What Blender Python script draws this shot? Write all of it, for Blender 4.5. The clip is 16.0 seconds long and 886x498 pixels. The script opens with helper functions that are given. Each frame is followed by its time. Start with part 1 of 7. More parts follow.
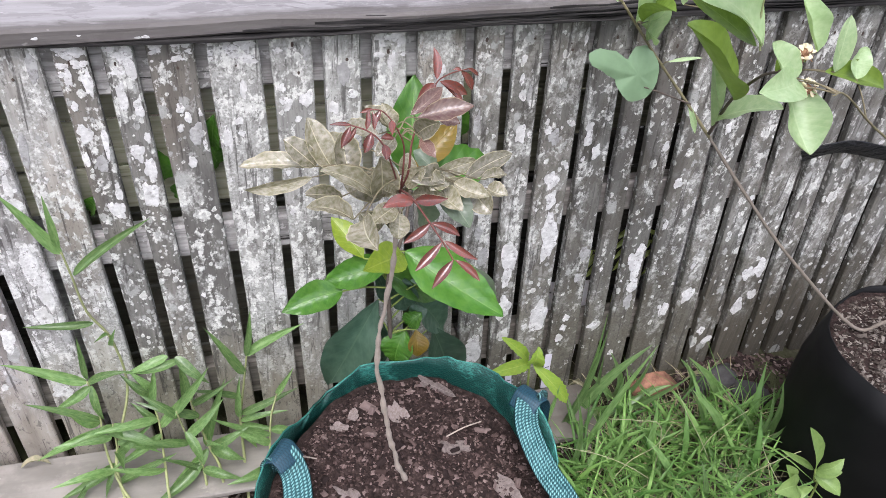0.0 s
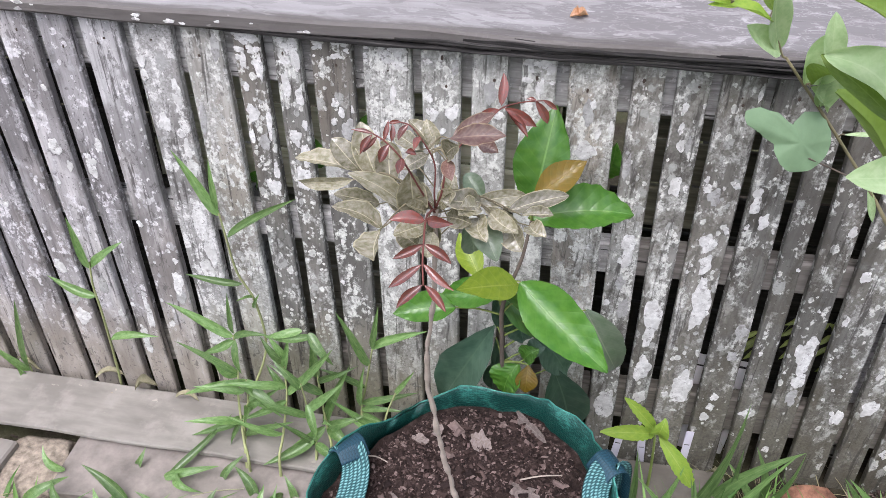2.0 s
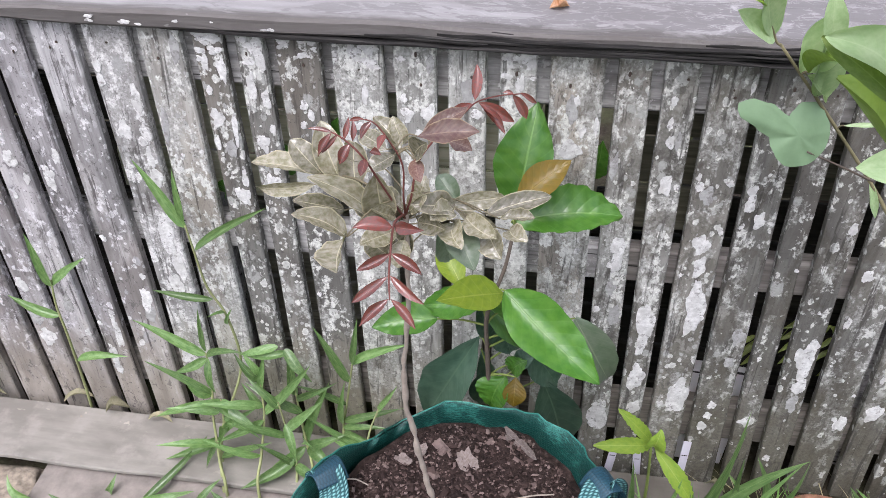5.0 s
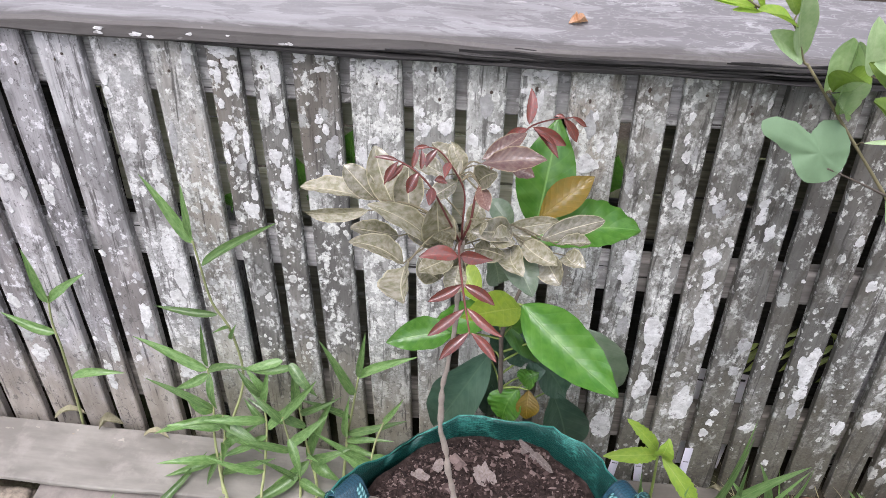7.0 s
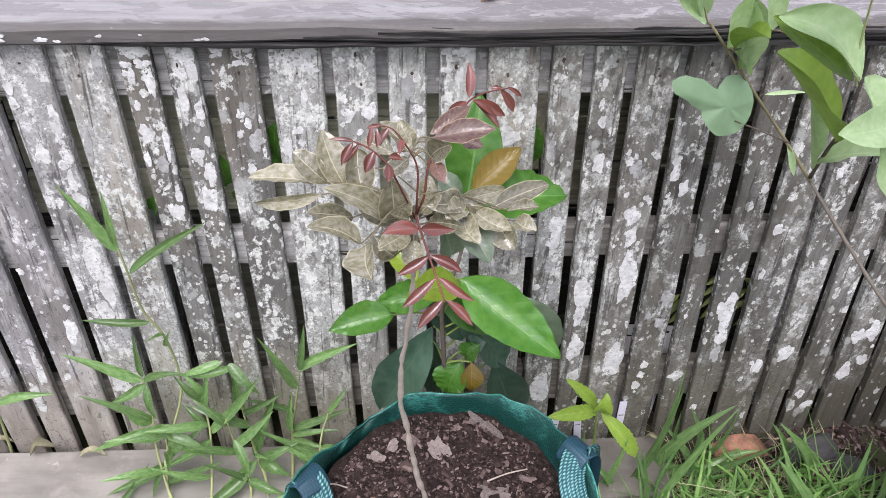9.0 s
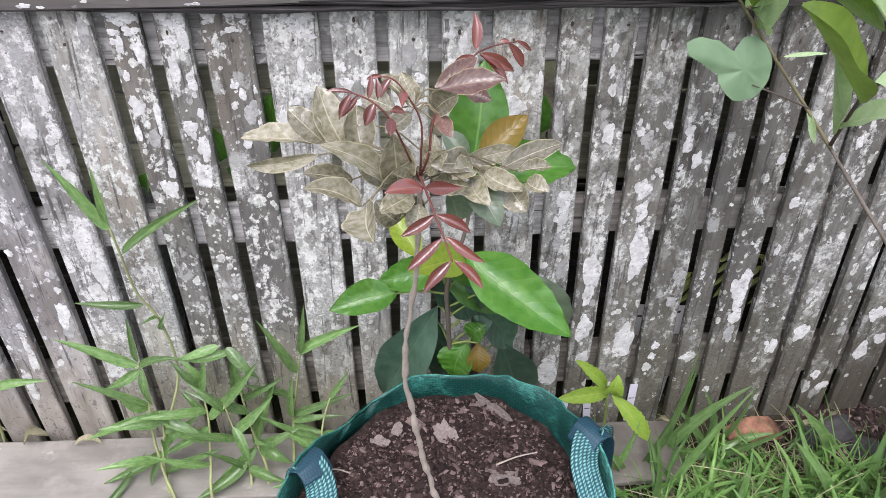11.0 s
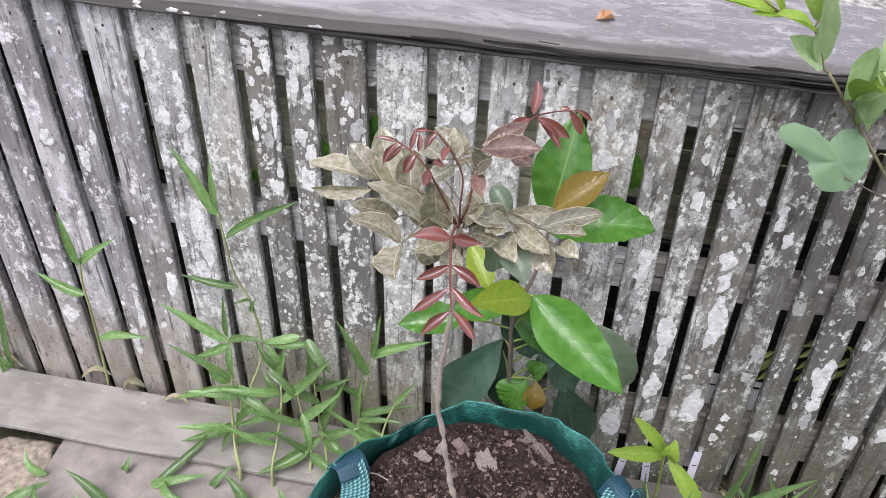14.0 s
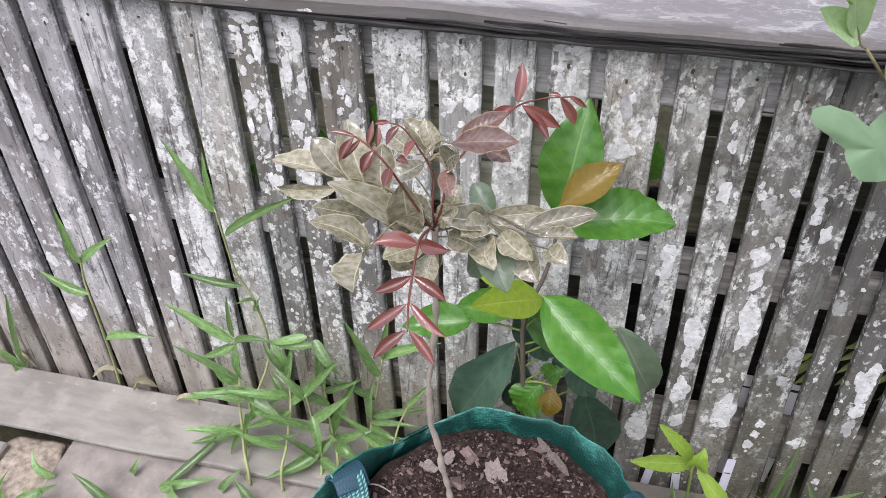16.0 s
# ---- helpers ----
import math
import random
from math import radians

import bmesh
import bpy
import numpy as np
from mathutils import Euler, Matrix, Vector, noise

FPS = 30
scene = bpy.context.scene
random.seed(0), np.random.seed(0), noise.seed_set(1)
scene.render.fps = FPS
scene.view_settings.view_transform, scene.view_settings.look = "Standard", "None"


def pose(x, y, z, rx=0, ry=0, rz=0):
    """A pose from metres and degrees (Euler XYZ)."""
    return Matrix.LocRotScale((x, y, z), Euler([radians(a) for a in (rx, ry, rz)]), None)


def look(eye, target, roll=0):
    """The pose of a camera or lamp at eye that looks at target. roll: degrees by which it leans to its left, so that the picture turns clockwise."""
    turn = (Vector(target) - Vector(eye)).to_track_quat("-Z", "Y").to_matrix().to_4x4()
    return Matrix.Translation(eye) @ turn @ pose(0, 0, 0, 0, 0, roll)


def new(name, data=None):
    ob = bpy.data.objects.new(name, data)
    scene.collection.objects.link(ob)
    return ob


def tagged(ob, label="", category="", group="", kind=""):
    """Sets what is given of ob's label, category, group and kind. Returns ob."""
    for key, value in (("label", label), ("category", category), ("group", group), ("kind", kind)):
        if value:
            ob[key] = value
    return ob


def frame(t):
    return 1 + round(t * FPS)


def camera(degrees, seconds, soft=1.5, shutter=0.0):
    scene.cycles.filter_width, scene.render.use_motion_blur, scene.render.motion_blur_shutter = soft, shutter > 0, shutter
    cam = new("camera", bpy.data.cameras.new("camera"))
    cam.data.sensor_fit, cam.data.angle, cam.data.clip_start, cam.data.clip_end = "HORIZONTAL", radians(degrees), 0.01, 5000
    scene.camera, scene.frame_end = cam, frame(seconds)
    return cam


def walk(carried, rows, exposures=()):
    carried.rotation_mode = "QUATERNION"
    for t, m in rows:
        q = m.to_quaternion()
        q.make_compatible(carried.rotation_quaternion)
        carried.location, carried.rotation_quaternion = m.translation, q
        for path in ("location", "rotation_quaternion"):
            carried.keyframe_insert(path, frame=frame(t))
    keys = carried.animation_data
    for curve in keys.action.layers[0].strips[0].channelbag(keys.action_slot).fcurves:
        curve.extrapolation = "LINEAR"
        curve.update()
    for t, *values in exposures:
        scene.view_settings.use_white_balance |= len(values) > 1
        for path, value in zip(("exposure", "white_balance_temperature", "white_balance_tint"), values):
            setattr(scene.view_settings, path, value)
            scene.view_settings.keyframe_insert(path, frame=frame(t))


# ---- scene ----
cam = camera(56.06, 16.0, soft=0.85)
# seconds, eye x, y, z, then heading (left plus), tilt (up plus) and lean (right plus) in degrees
ROWS = [
    (0.0, -0.201, -1.317, 1.685, -17.31, -40.02, -4.90),
    (0.5, -0.096, -1.309, 1.689, -9.10, -40.08, -4.95),
    (1.0, 0.022, -1.299, 1.678, -0.61, -40.95, -3.78),
    (1.5, 0.099, -1.308, 1.662, 6.97, -40.19, -2.32),
    (2.0, 0.099, -1.314, 1.680, 7.74, -39.21, -1.35),
    (2.5, 0.105, -1.291, 1.682, 3.31, -38.62, -3.01),
    (3.0, 0.103, -1.290, 1.686, 4.44, -39.45, -1.45),
    (3.5, 0.110, -1.296, 1.692, 6.44, -40.12, -0.25),
    (3.7, 0.115, -1.307, 1.700, 6.73, -38.56, -0.82),
    (5.8, 0.107, -1.208, 1.592, 7.66, -39.08, 0.32),
    (6.0, 0.111, -1.207, 1.599, 8.85, -39.15, 1.37),
    (6.5, 0.077, -1.215, 1.621, 7.71, -38.99, 0.02),
    (7.0, -0.001, -1.230, 1.644, 2.92, -38.82, -2.59),
    (7.5, -0.028, -1.234, 1.636, -2.23, -39.70, -3.92),
    (8.0, -0.035, -1.246, 1.638, -4.89, -40.84, -4.09),
    (8.5, -0.041, -1.262, 1.657, -6.29, -38.18, -3.18),
    (9.0, -0.060, -1.258, 1.644, -5.86, -39.27, -2.52),
    (9.2, -0.070, -1.258, 1.644, -4.64, -39.49, -1.74),
    (11.5, -0.060, -1.227, 1.575, -6.25, -39.77, -2.27),
    (12.0, -0.065, -1.237, 1.589, -6.27, -38.81, -3.07),
    (12.5, -0.087, -1.248, 1.608, -5.65, -37.87, -3.99),
    (13.0, -0.081, -1.251, 1.633, -3.11, -38.01, -3.61),
    (13.5, -0.019, -1.265, 1.666, 2.94, -38.65, -3.58),
    (14.0, 0.051, -1.250, 1.652, 6.73, -39.45, -3.77),
    (14.5, 0.100, -1.214, 1.633, 10.68, -40.06, -1.55),
    (15.0, 0.129, -1.196, 1.617, 12.11, -41.26, -0.72),
    (15.5, 0.135, -1.176, 1.607, 11.80, -41.44, -0.23),
    (16.0, 0.112, -1.152, 1.608, 11.06, -40.53, -0.59),
]


def view(x, y, z, heading, tilt, lean):
    a, b = radians(heading), radians(tilt)
    ahead = Vector((-math.sin(a) * math.cos(b), math.cos(a) * math.cos(b), math.sin(b)))
    return look((x, y, z), Vector((x, y, z)) + ahead, -lean)


walk(cam, [(t, view(*row)) for t, *row in ROWS], exposures=((0.0, 1.03, 6180, 17), (1.0, 1.02, 6180, 17), (2.5, 0.96, 6180, 17), (6.0, 0.94, 6180, 17), (8.0, 0.98, 6180, 17), (9.0, 0.98, 6180, 17), (11.5, 1.00, 6180, 17), (13.5, 0.94, 6180, 17), (16.0, 0.96, 6180, 17)))

# ---- light: a bright overcast sky, with a wide weak sun behind the haze ----
world = bpy.data.worlds.new("sky")
scene.world = world
world.use_nodes = True
wn, wl = world.node_tree.nodes, world.node_tree.links
sky = wn.new("ShaderNodeTexSky")
sky.sky_type, sky.sun_disc = "NISHITA", False
sky.sun_elevation, sky.sun_rotation = radians(62), radians(200)
sky.air_density, sky.dust_density = 1.0, 4.0
grey = wn.new("ShaderNodeHueSaturation")
grey.inputs["Saturation"].default_value = 0.42
wl.new(sky.outputs[0], grey.inputs["Color"])
wl.new(grey.outputs[0], wn["Background"].inputs["Color"])
wn["Background"].inputs["Strength"].default_value = 0.15
sun_data = bpy.data.lights.new("sun", "SUN")
sun_data.energy, sun_data.angle, sun_data.color = 1.2, radians(35), (1.0, 0.985, 0.965)
sun = new("sun", sun_data)
sun.matrix_world = look((-0.6, -1.9, 4.0), (0, 0, 0))


# ---- materials ----
class Mat:
    """A small wrapper that makes a node material line by line."""

    def __init__(self, name, rough=0.8, spec=0.3, metal=0.0):
        self.m = bpy.data.materials.new(name)
        self.m.use_nodes = True
        self.t = self.m.node_tree
        self.b = self.t.nodes["Principled BSDF"]
        self.b.inputs["Roughness"].default_value = rough
        self.b.inputs["Specular IOR Level"].default_value = spec
        self.b.inputs["Metallic"].default_value = metal

    def n(self, kind, **inputs):
        node = self.t.nodes.new("ShaderNode" + kind)
        for key, value in inputs.items():
            key = key.replace("_", " ")
            if hasattr(value, "is_linked") or hasattr(value, "links"):
                self.t.links.new(value, node.inputs[key])
            else:
                node.inputs[key].default_value = value
        return node

    def link(self, a, b):
        self.t.links.new(a, b)

    def coords(self, kind="Object", scale=(1, 1, 1), shift=True):
        co = self.n("TexCoord").outputs[kind]
        mp = self.n("Mapping", Vector=co, Scale=scale)
        if shift:
            info = self.n("ObjectInfo")
            add = self.n("VectorMath", Vector=mp.outputs[0])
            add.operation = "ADD"
            mul = self.n("Math")
            mul.operation = "MULTIPLY"
            mul.inputs[1].default_value = 91.7
            self.link(info.outputs["Random"], mul.inputs[0])
            comb = self.n("CombineXYZ")
            for i in range(3):
                self.link(mul.outputs[0], comb.inputs[i])
            self.link(comb.outputs[0], add.inputs[1])
            return add.outputs[0]
        return mp.outputs[0]

    def noise(self, co, scale, detail=4, rough=0.55, dist=0.0):
        return self.n("TexNoise", Vector=co, Scale=scale, Detail=detail, Roughness=rough, Distortion=dist).outputs["Fac"]

    def ramp(self, fac, *stops):
        r = self.n("ValToRGB", Fac=fac)
        e = r.color_ramp.elements
        while len(e) < len(stops):
            e.new(0.5)
        for el, (pos, col) in zip(e, stops):
            el.position = pos
            el.color = (*col, 1) if isinstance(col, tuple) else (col, col, col, 1)
        return r.outputs["Color"]

    def mix(self, fac, a, b, mode="MIX"):
        x = self.n("Mix")
        x.data_type, x.blend_type = "RGBA", mode
        for sock, value in ((x.inputs[0], fac), (x.inputs[6], a), (x.inputs[7], b)):
            if isinstance(value, (int, float)):
                sock.default_value = value
            elif isinstance(value, tuple):
                sock.default_value = (*value, 1)
            else:
                self.link(value, sock)
        return x.outputs[2]

    def math(self, op, a, b=0.0):
        x = self.n("Math")
        x.operation = op
        for sock, value in ((x.inputs[0], a), (x.inputs[1], b)):
            if isinstance(value, (int, float)):
                sock.default_value = value
            else:
                self.link(value, sock)
        return x.outputs[0]

    def random(self):
        return self.n("ObjectInfo").outputs["Random"]

    def island(self):
        return self.n("NewGeometry").outputs["Random Per Island"]

    def done(self, color, bump=None, height=0.3, dist=0.002, rough=None):
        if isinstance(color, tuple):
            self.b.inputs["Base Color"].default_value = (*color, 1)
        else:
            self.link(color, self.b.inputs["Base Color"])
        if rough is not None:
            self.link(rough, self.b.inputs["Roughness"])
        if bump is not None:
            bm = self.n("Bump", Height=bump, Strength=height, Distance=dist)
            self.link(bm.outputs[0], self.b.inputs["Normal"])
        return self.m


def wood_lichen():
    """Silvered paling timber with lichen. The object's own colour says how pale the bare wood is, how much film and how many
    round colonies the board carries, and how beige it is."""
    a = Mat("weathered_lichen_timber", rough=0.9, spec=0.15)
    co = a.coords()
    info = a.n("ObjectInfo")
    board = a.n("SeparateColor", Color=info.outputs["Color"])
    tone, cover, dots = board.outputs[0], board.outputs[1], board.outputs[2]
    along = a.n("SeparateXYZ", Vector=info.outputs["Location"]).outputs[0]
    height = a.n("SeparateXYZ", Vector=a.n("TexCoord").outputs["Object"]).outputs[2]

    def stretched(factor):
        x = a.n("VectorMath")
        x.operation = "MULTIPLY"
        a.link(co, x.inputs[0])
        x.inputs[1].default_value = (1.0, 1.0, factor)
        return x.outputs[0]

    def step(value, limit, gain):
        c = a.n("Clamp")
        a.link(a.math("MULTIPLY", a.math("SUBTRACT", value, limit), gain), c.inputs[0])
        return c.outputs[0]

    # bare wood: long soft grain and cloudy weathering
    grain = a.noise(a.coords(scale=(70, 70, 3.0)), 2.0, 5, 0.65, 0.4)
    cloud = a.noise(stretched(0.35), 15.0, 5, 0.62, 0.6)
    base = a.ramp(tone, (0.0, (0.105, 0.100, 0.095)), (0.25, (0.172, 0.165, 0.158)), (0.55, (0.310, 0.302, 0.292)), (1.0, (0.50, 0.494, 0.482)))
    wood = a.mix(1.0, base, a.ramp(grain, (0.30, 0.70), (0.48, 0.98), (0.72, 1.24)), "MULTIPLY")
    wood = a.mix(1.0, wood, a.ramp(cloud, (0.36, 0.70), (0.50, 1.0), (0.66, 1.30)), "MULTIPLY")
    wood = a.mix(a.math("MULTIPLY", info.outputs["Alpha"], 0.8), wood, a.ramp(grain, (0.3, (0.275, 0.237, 0.203)), (0.7, (0.475, 0.422, 0.370))))
    warm = a.noise(a.coords(scale=(3, 3, 0.8)), 2.1, 2)
    wood = a.mix(a.ramp(warm, (0.54, 0.0), (0.72, 0.5)), wood, (0.23, 0.185, 0.148))
    dark = a.noise(stretched(0.4), 9.0, 4, 0.6, 0.5)
    wood = a.mix(a.ramp(dark, (0.50, 0.0), (0.58, 0.55)), wood, (0.105, 0.099, 0.094))
    # lichen thrives on the lower half and thins towards the bed; raised under the cap to offset shade
    zone = a.ramp(height, (0.12, 0.1), (0.28, 0.9), (0.58, 1.0), (0.80, 0.75), (0.98, 1.0))
    fine = a.noise(co, 170.0, 4, 0.65)
    film_n = a.math("ADD", a.noise(stretched(0.42), 19.0, 5, 0.62, 0.3), a.math("MULTIPLY", a.math("SUBTRACT", fine, 0.5), 0.12))
    film = step(film_n, a.math("SUBTRACT", 0.650, a.math("ADD", a.math("MULTIPLY", cover, 0.25), a.math("MULTIPLY", zone, 0.05))), 14.0)
    filmcol = a.ramp(fine, (0.34, (0.215, 0.207, 0.200)), (0.50, (0.37, 0.362, 0.353)), (0.66, (0.56, 0.552, 0.54)))
    col = a.mix(a.math("MULTIPLY", film, 0.82), wood, filmcol)
    # white scurf on top of it, broken into flakes
    flake_n = a.math("ADD", a.math("MULTIPLY", a.noise(stretched(0.55), 33.0, 4, 0.6, 0.3), 0.55), a.math("MULTIPLY", a.noise(stretched(0.8), 85.0, 4, 0.65), 0.45))
    flake = step(flake_n, a.math("SUBTRACT", 0.622, a.math("ADD", a.math("MULTIPLY", cover, 0.125), a.math("MULTIPLY", zone, 0.048))), 22.0)
    whitecol = a.ramp(a.noise(co, 140.0, 4, 0.7), (0.30, (0.42, 0.412, 0.40)), (0.48, (0.62, 0.612, 0.60)), (0.68, (0.80, 0.79, 0.775)))
    col = a.mix(a.math("MULTIPLY", flake, 0.92), col, whitecol)
    # brown and olive stains between the lichen, heavier on the shaded end
    stain = a.noise(stretched(0.55), 17.0, 5, 0.66, 0.5)
    stain = a.math("MULTIPLY", a.ramp(stain, (0.49, 0.0), (0.57, 0.72)), a.ramp(a.math("MULTIPLY", a.math("ADD", along, 1.3), 0.5), (0.62, 0.08), (0.80, 1.0)))
    col = a.mix(stain, col, a.ramp(cloud, (0.38, (0.075, 0.068, 0.060)), (0.62, (0.145, 0.133, 0.117))))
    # darkening painted into the colour low on the boards of the far end
    far_end = a.ramp(a.math("MULTIPLY", a.math("ADD", along, 1.3), 0.5), (0.70, 0.0), (0.90, 1.0))
    dusky = a.ramp(a.math("ADD", height, a.math("MULTIPLY", a.math("SUBTRACT", film_n, 0.5), 1.1)), (0.14, 0.70), (0.45, 0.12), (0.9, 0.05))
    col = a.mix(a.math("MULTIPLY", dusky, far_end), col, a.ramp(fine, (0.35, (0.052, 0.047, 0.036)), (0.65, (0.130, 0.120, 0.094))))
    # boards beside the planter mixed to dark brown up to knee height
    planter_end = a.ramp(a.math("MULTIPLY", a.math("ADD", along, a.math("MULTIPLY", a.math("SUBTRACT", cloud, 0.5), 0.5)), 0.7), (0.58, 0.0), (0.74, 0.75))
    planter_end = a.math("MULTIPLY", planter_end, a.ramp(a.math("ADD", height, a.math("MULTIPLY", a.math("SUBTRACT", film_n, 0.5), 0.8)), (0.12, 1.0), (0.36, 0.0)))
    col = a.mix(planter_end, col, a.ramp(grain, (0.35, (0.022, 0.018, 0.014)), (0.65, (0.070, 0.058, 0.046))))
    # round colonies, white or grey, some with a paler rim
    warp = a.n("VectorMath")
    warp.operation = "MULTIPLY_ADD"
    a.link(a.n("TexNoise", Vector=co, Scale=70.0, Detail=3.0).outputs["Color"], warp.inputs[0])
    warp.inputs[1].default_value = (0.009, 0.009, 0.009)
    a.link(stretched(0.72), warp.inputs[2])
    spots = None
    chance = a.math("ADD", a.math("MULTIPLY", dots, 0.62), a.math("MULTIPLY", a.math("MULTIPLY", zone, a.math("ADD", dots, 0.25)), 0.30))
    for scale, reach, gain in ((27.0, 0.46, 0.62), (52.0, 0.50, 0.85), (100.0, 0.52, 0.85)):
        v = a.n("TexVoronoi", Vector=warp.outputs[0], Scale=scale)
        pick = a.n("SeparateColor", Color=v.outputs["Color"])
        size = a.math("MULTIPLY", a.math("ADD", a.math("MULTIPLY", pick.outputs[0], 0.75), 0.25), reach)
        keep = a.math("LESS_THAN", pick.outputs[1], a.math("MULTIPLY", chance, gain))
        ragged = a.math("ADD", v.outputs["Distance"], a.math("MULTIPLY", a.math("SUBTRACT", fine, 0.5), 0.45))
        one = a.math("MULTIPLY", step(a.math("SUBTRACT", size, ragged), 0.0, 14.0), keep)
        tint = a.mix(a.math("GREATER_THAN", pick.outputs[2], 0.45), a.ramp(fine, (0.3, (0.27, 0.266, 0.26)), (0.7, (0.45, 0.445, 0.438))), whitecol)
        heart = a.math("LESS_THAN", v.outputs["Distance"], a.math("MULTIPLY", size, 0.72))
        tint = a.mix(a.math("MULTIPLY", heart, a.math("MULTIPLY", a.math("GREATER_THAN", pick.outputs[0], 0.6), 0.45)), tint, (0.34, 0.337, 0.33))
        col = a.mix(a.math("MULTIPLY", one, 0.93), col, tint)
        spots = one if spots is None else a.math("MAXIMUM", spots, one)
    # mud splashed up from the bed, with a ragged upper edge
    splash = a.math("MULTIPLY", a.ramp(a.math("ADD", height, a.math("MULTIPLY", a.math("SUBTRACT", film_n, 0.5), 0.45)), (0.12, 0.88), (0.38, 0.0)), a.ramp(a.math("MULTIPLY", a.math("ADD", along, 1.3), 0.5), (0.55, 1.0), (0.80, 0.15)))
    col = a.mix(splash, col, a.ramp(cloud, (0.35, (0.225, 0.200, 0.160)), (0.65, (0.375, 0.340, 0.280))))
    # soot-dark streaks, a pepper of dark grains and drying cracks along the grain
    streak = a.noise(a.coords(scale=(46, 46, 3.2)), 1.5, 5, 0.7, 0.3)
    col = a.mix(a.ramp(streak, (0.57, 0.0), (0.64, 0.75)), col, (0.055, 0.05, 0.047))
    scale_dark = step(a.noise(stretched(0.7), 60.0, 5, 0.7, 0.4), 0.585, 24.0)
    col = a.mix(a.math("MULTIPLY", scale_dark, 0.6), col, (0.085, 0.08, 0.074))
    pepper = a.ramp(a.noise(co, 190.0, 3, 0.6), (0.31, 1.0), (0.36, 0.0))
    col = a.mix(a.math("MULTIPLY", pepper, 0.7), col, (0.06, 0.055, 0.05))
    crack = a.ramp(a.noise(a.coords(scale=(90, 90, 1.6)), 1.6, 4, 0.6), (0.25, 1.0), (0.30, 0.0))
    col = a.mix(crack, col, (0.045, 0.04, 0.038))
    # the boards of the open end have weathered to a cool violet grey
    col = a.mix(1.0, col, a.ramp(a.math("ADD", along, 1.2), (0.45, (1.01, 0.995, 1.035)), (0.72, (1.0, 1.018, 0.975))), "MULTIPLY")
    hgt = a.math("ADD", a.math("MULTIPLY", grain, 0.6), a.math("MULTIPLY", a.math("MAXIMUM", spots, a.math("MAXIMUM", flake, film)), 0.35))
    return a.done(col, hgt, 0.5, 0.0022)


def plain_timber(name, dark, mid, light, along="x", rough=0.85):
    a = Mat(name, rough=rough, spec=0.2)
    sc = {"x": (2.5, 60, 60), "z": (60, 60, 2.5)}[along]
    grain = a.noise(a.coords(scale=sc), 1.6, 5, 0.6, 0.5)
    col = a.ramp(grain, (0.28, dark), (0.5, mid), (0.74, light))
    blot = a.noise(a.coords(scale=(3, 6, 6)), 1.8, 4)
    col = a.mix(a.ramp(blot, (0.42, 0.0), (0.68, 0.75)), col, tuple(0.55 * c for c in mid))
    crack = a.ramp(a.noise(a.coords(scale=tuple(s * 1.3 for s in sc)), 0.8, 3), (0.27, 1.0), (0.31, 0.0))
    col = a.mix(crack, col, tuple(0.25 * c for c in dark))
    return a.done(col, grain, 0.45, 0.003)


def rail_timber():
    """Grey sawn rail with torn grain, dark checks and scurfs of pale lichen."""
    a = Mat("rail_timber", rough=0.9, spec=0.15)
    co = a.coords()
    grain = a.noise(a.coords(scale=(3.0, 55, 55)), 1.8, 5, 0.65, 0.6)
    col = a.ramp(grain, (0.28, (0.16, 0.153, 0.146)), (0.5, (0.41, 0.40, 0.386)), (0.74, (0.62, 0.608, 0.592)))
    blot = a.noise(co, 11.0, 5, 0.62)
    col = a.mix(a.ramp(blot, (0.46, 0.0), (0.60, 0.6)), col, (0.17, 0.162, 0.152))
    scurf = a.math("ADD", a.math("MULTIPLY", a.noise(co, 30.0, 4, 0.6), 0.55), a.math("MULTIPLY", a.noise(co, 90.0, 4, 0.65), 0.45))
    col = a.mix(a.ramp(scurf, (0.54, 0.0), (0.58, 0.85)), col, (0.60, 0.592, 0.575))
    check = a.ramp(a.noise(a.coords(scale=(4.0, 75, 75)), 1.2, 4, 0.6, 0.4), (0.33, 1.0), (0.38, 0.0))
    col = a.mix(check, col, (0.045, 0.042, 0.038))
    return a.done(col, grain, 0.5, 0.003)


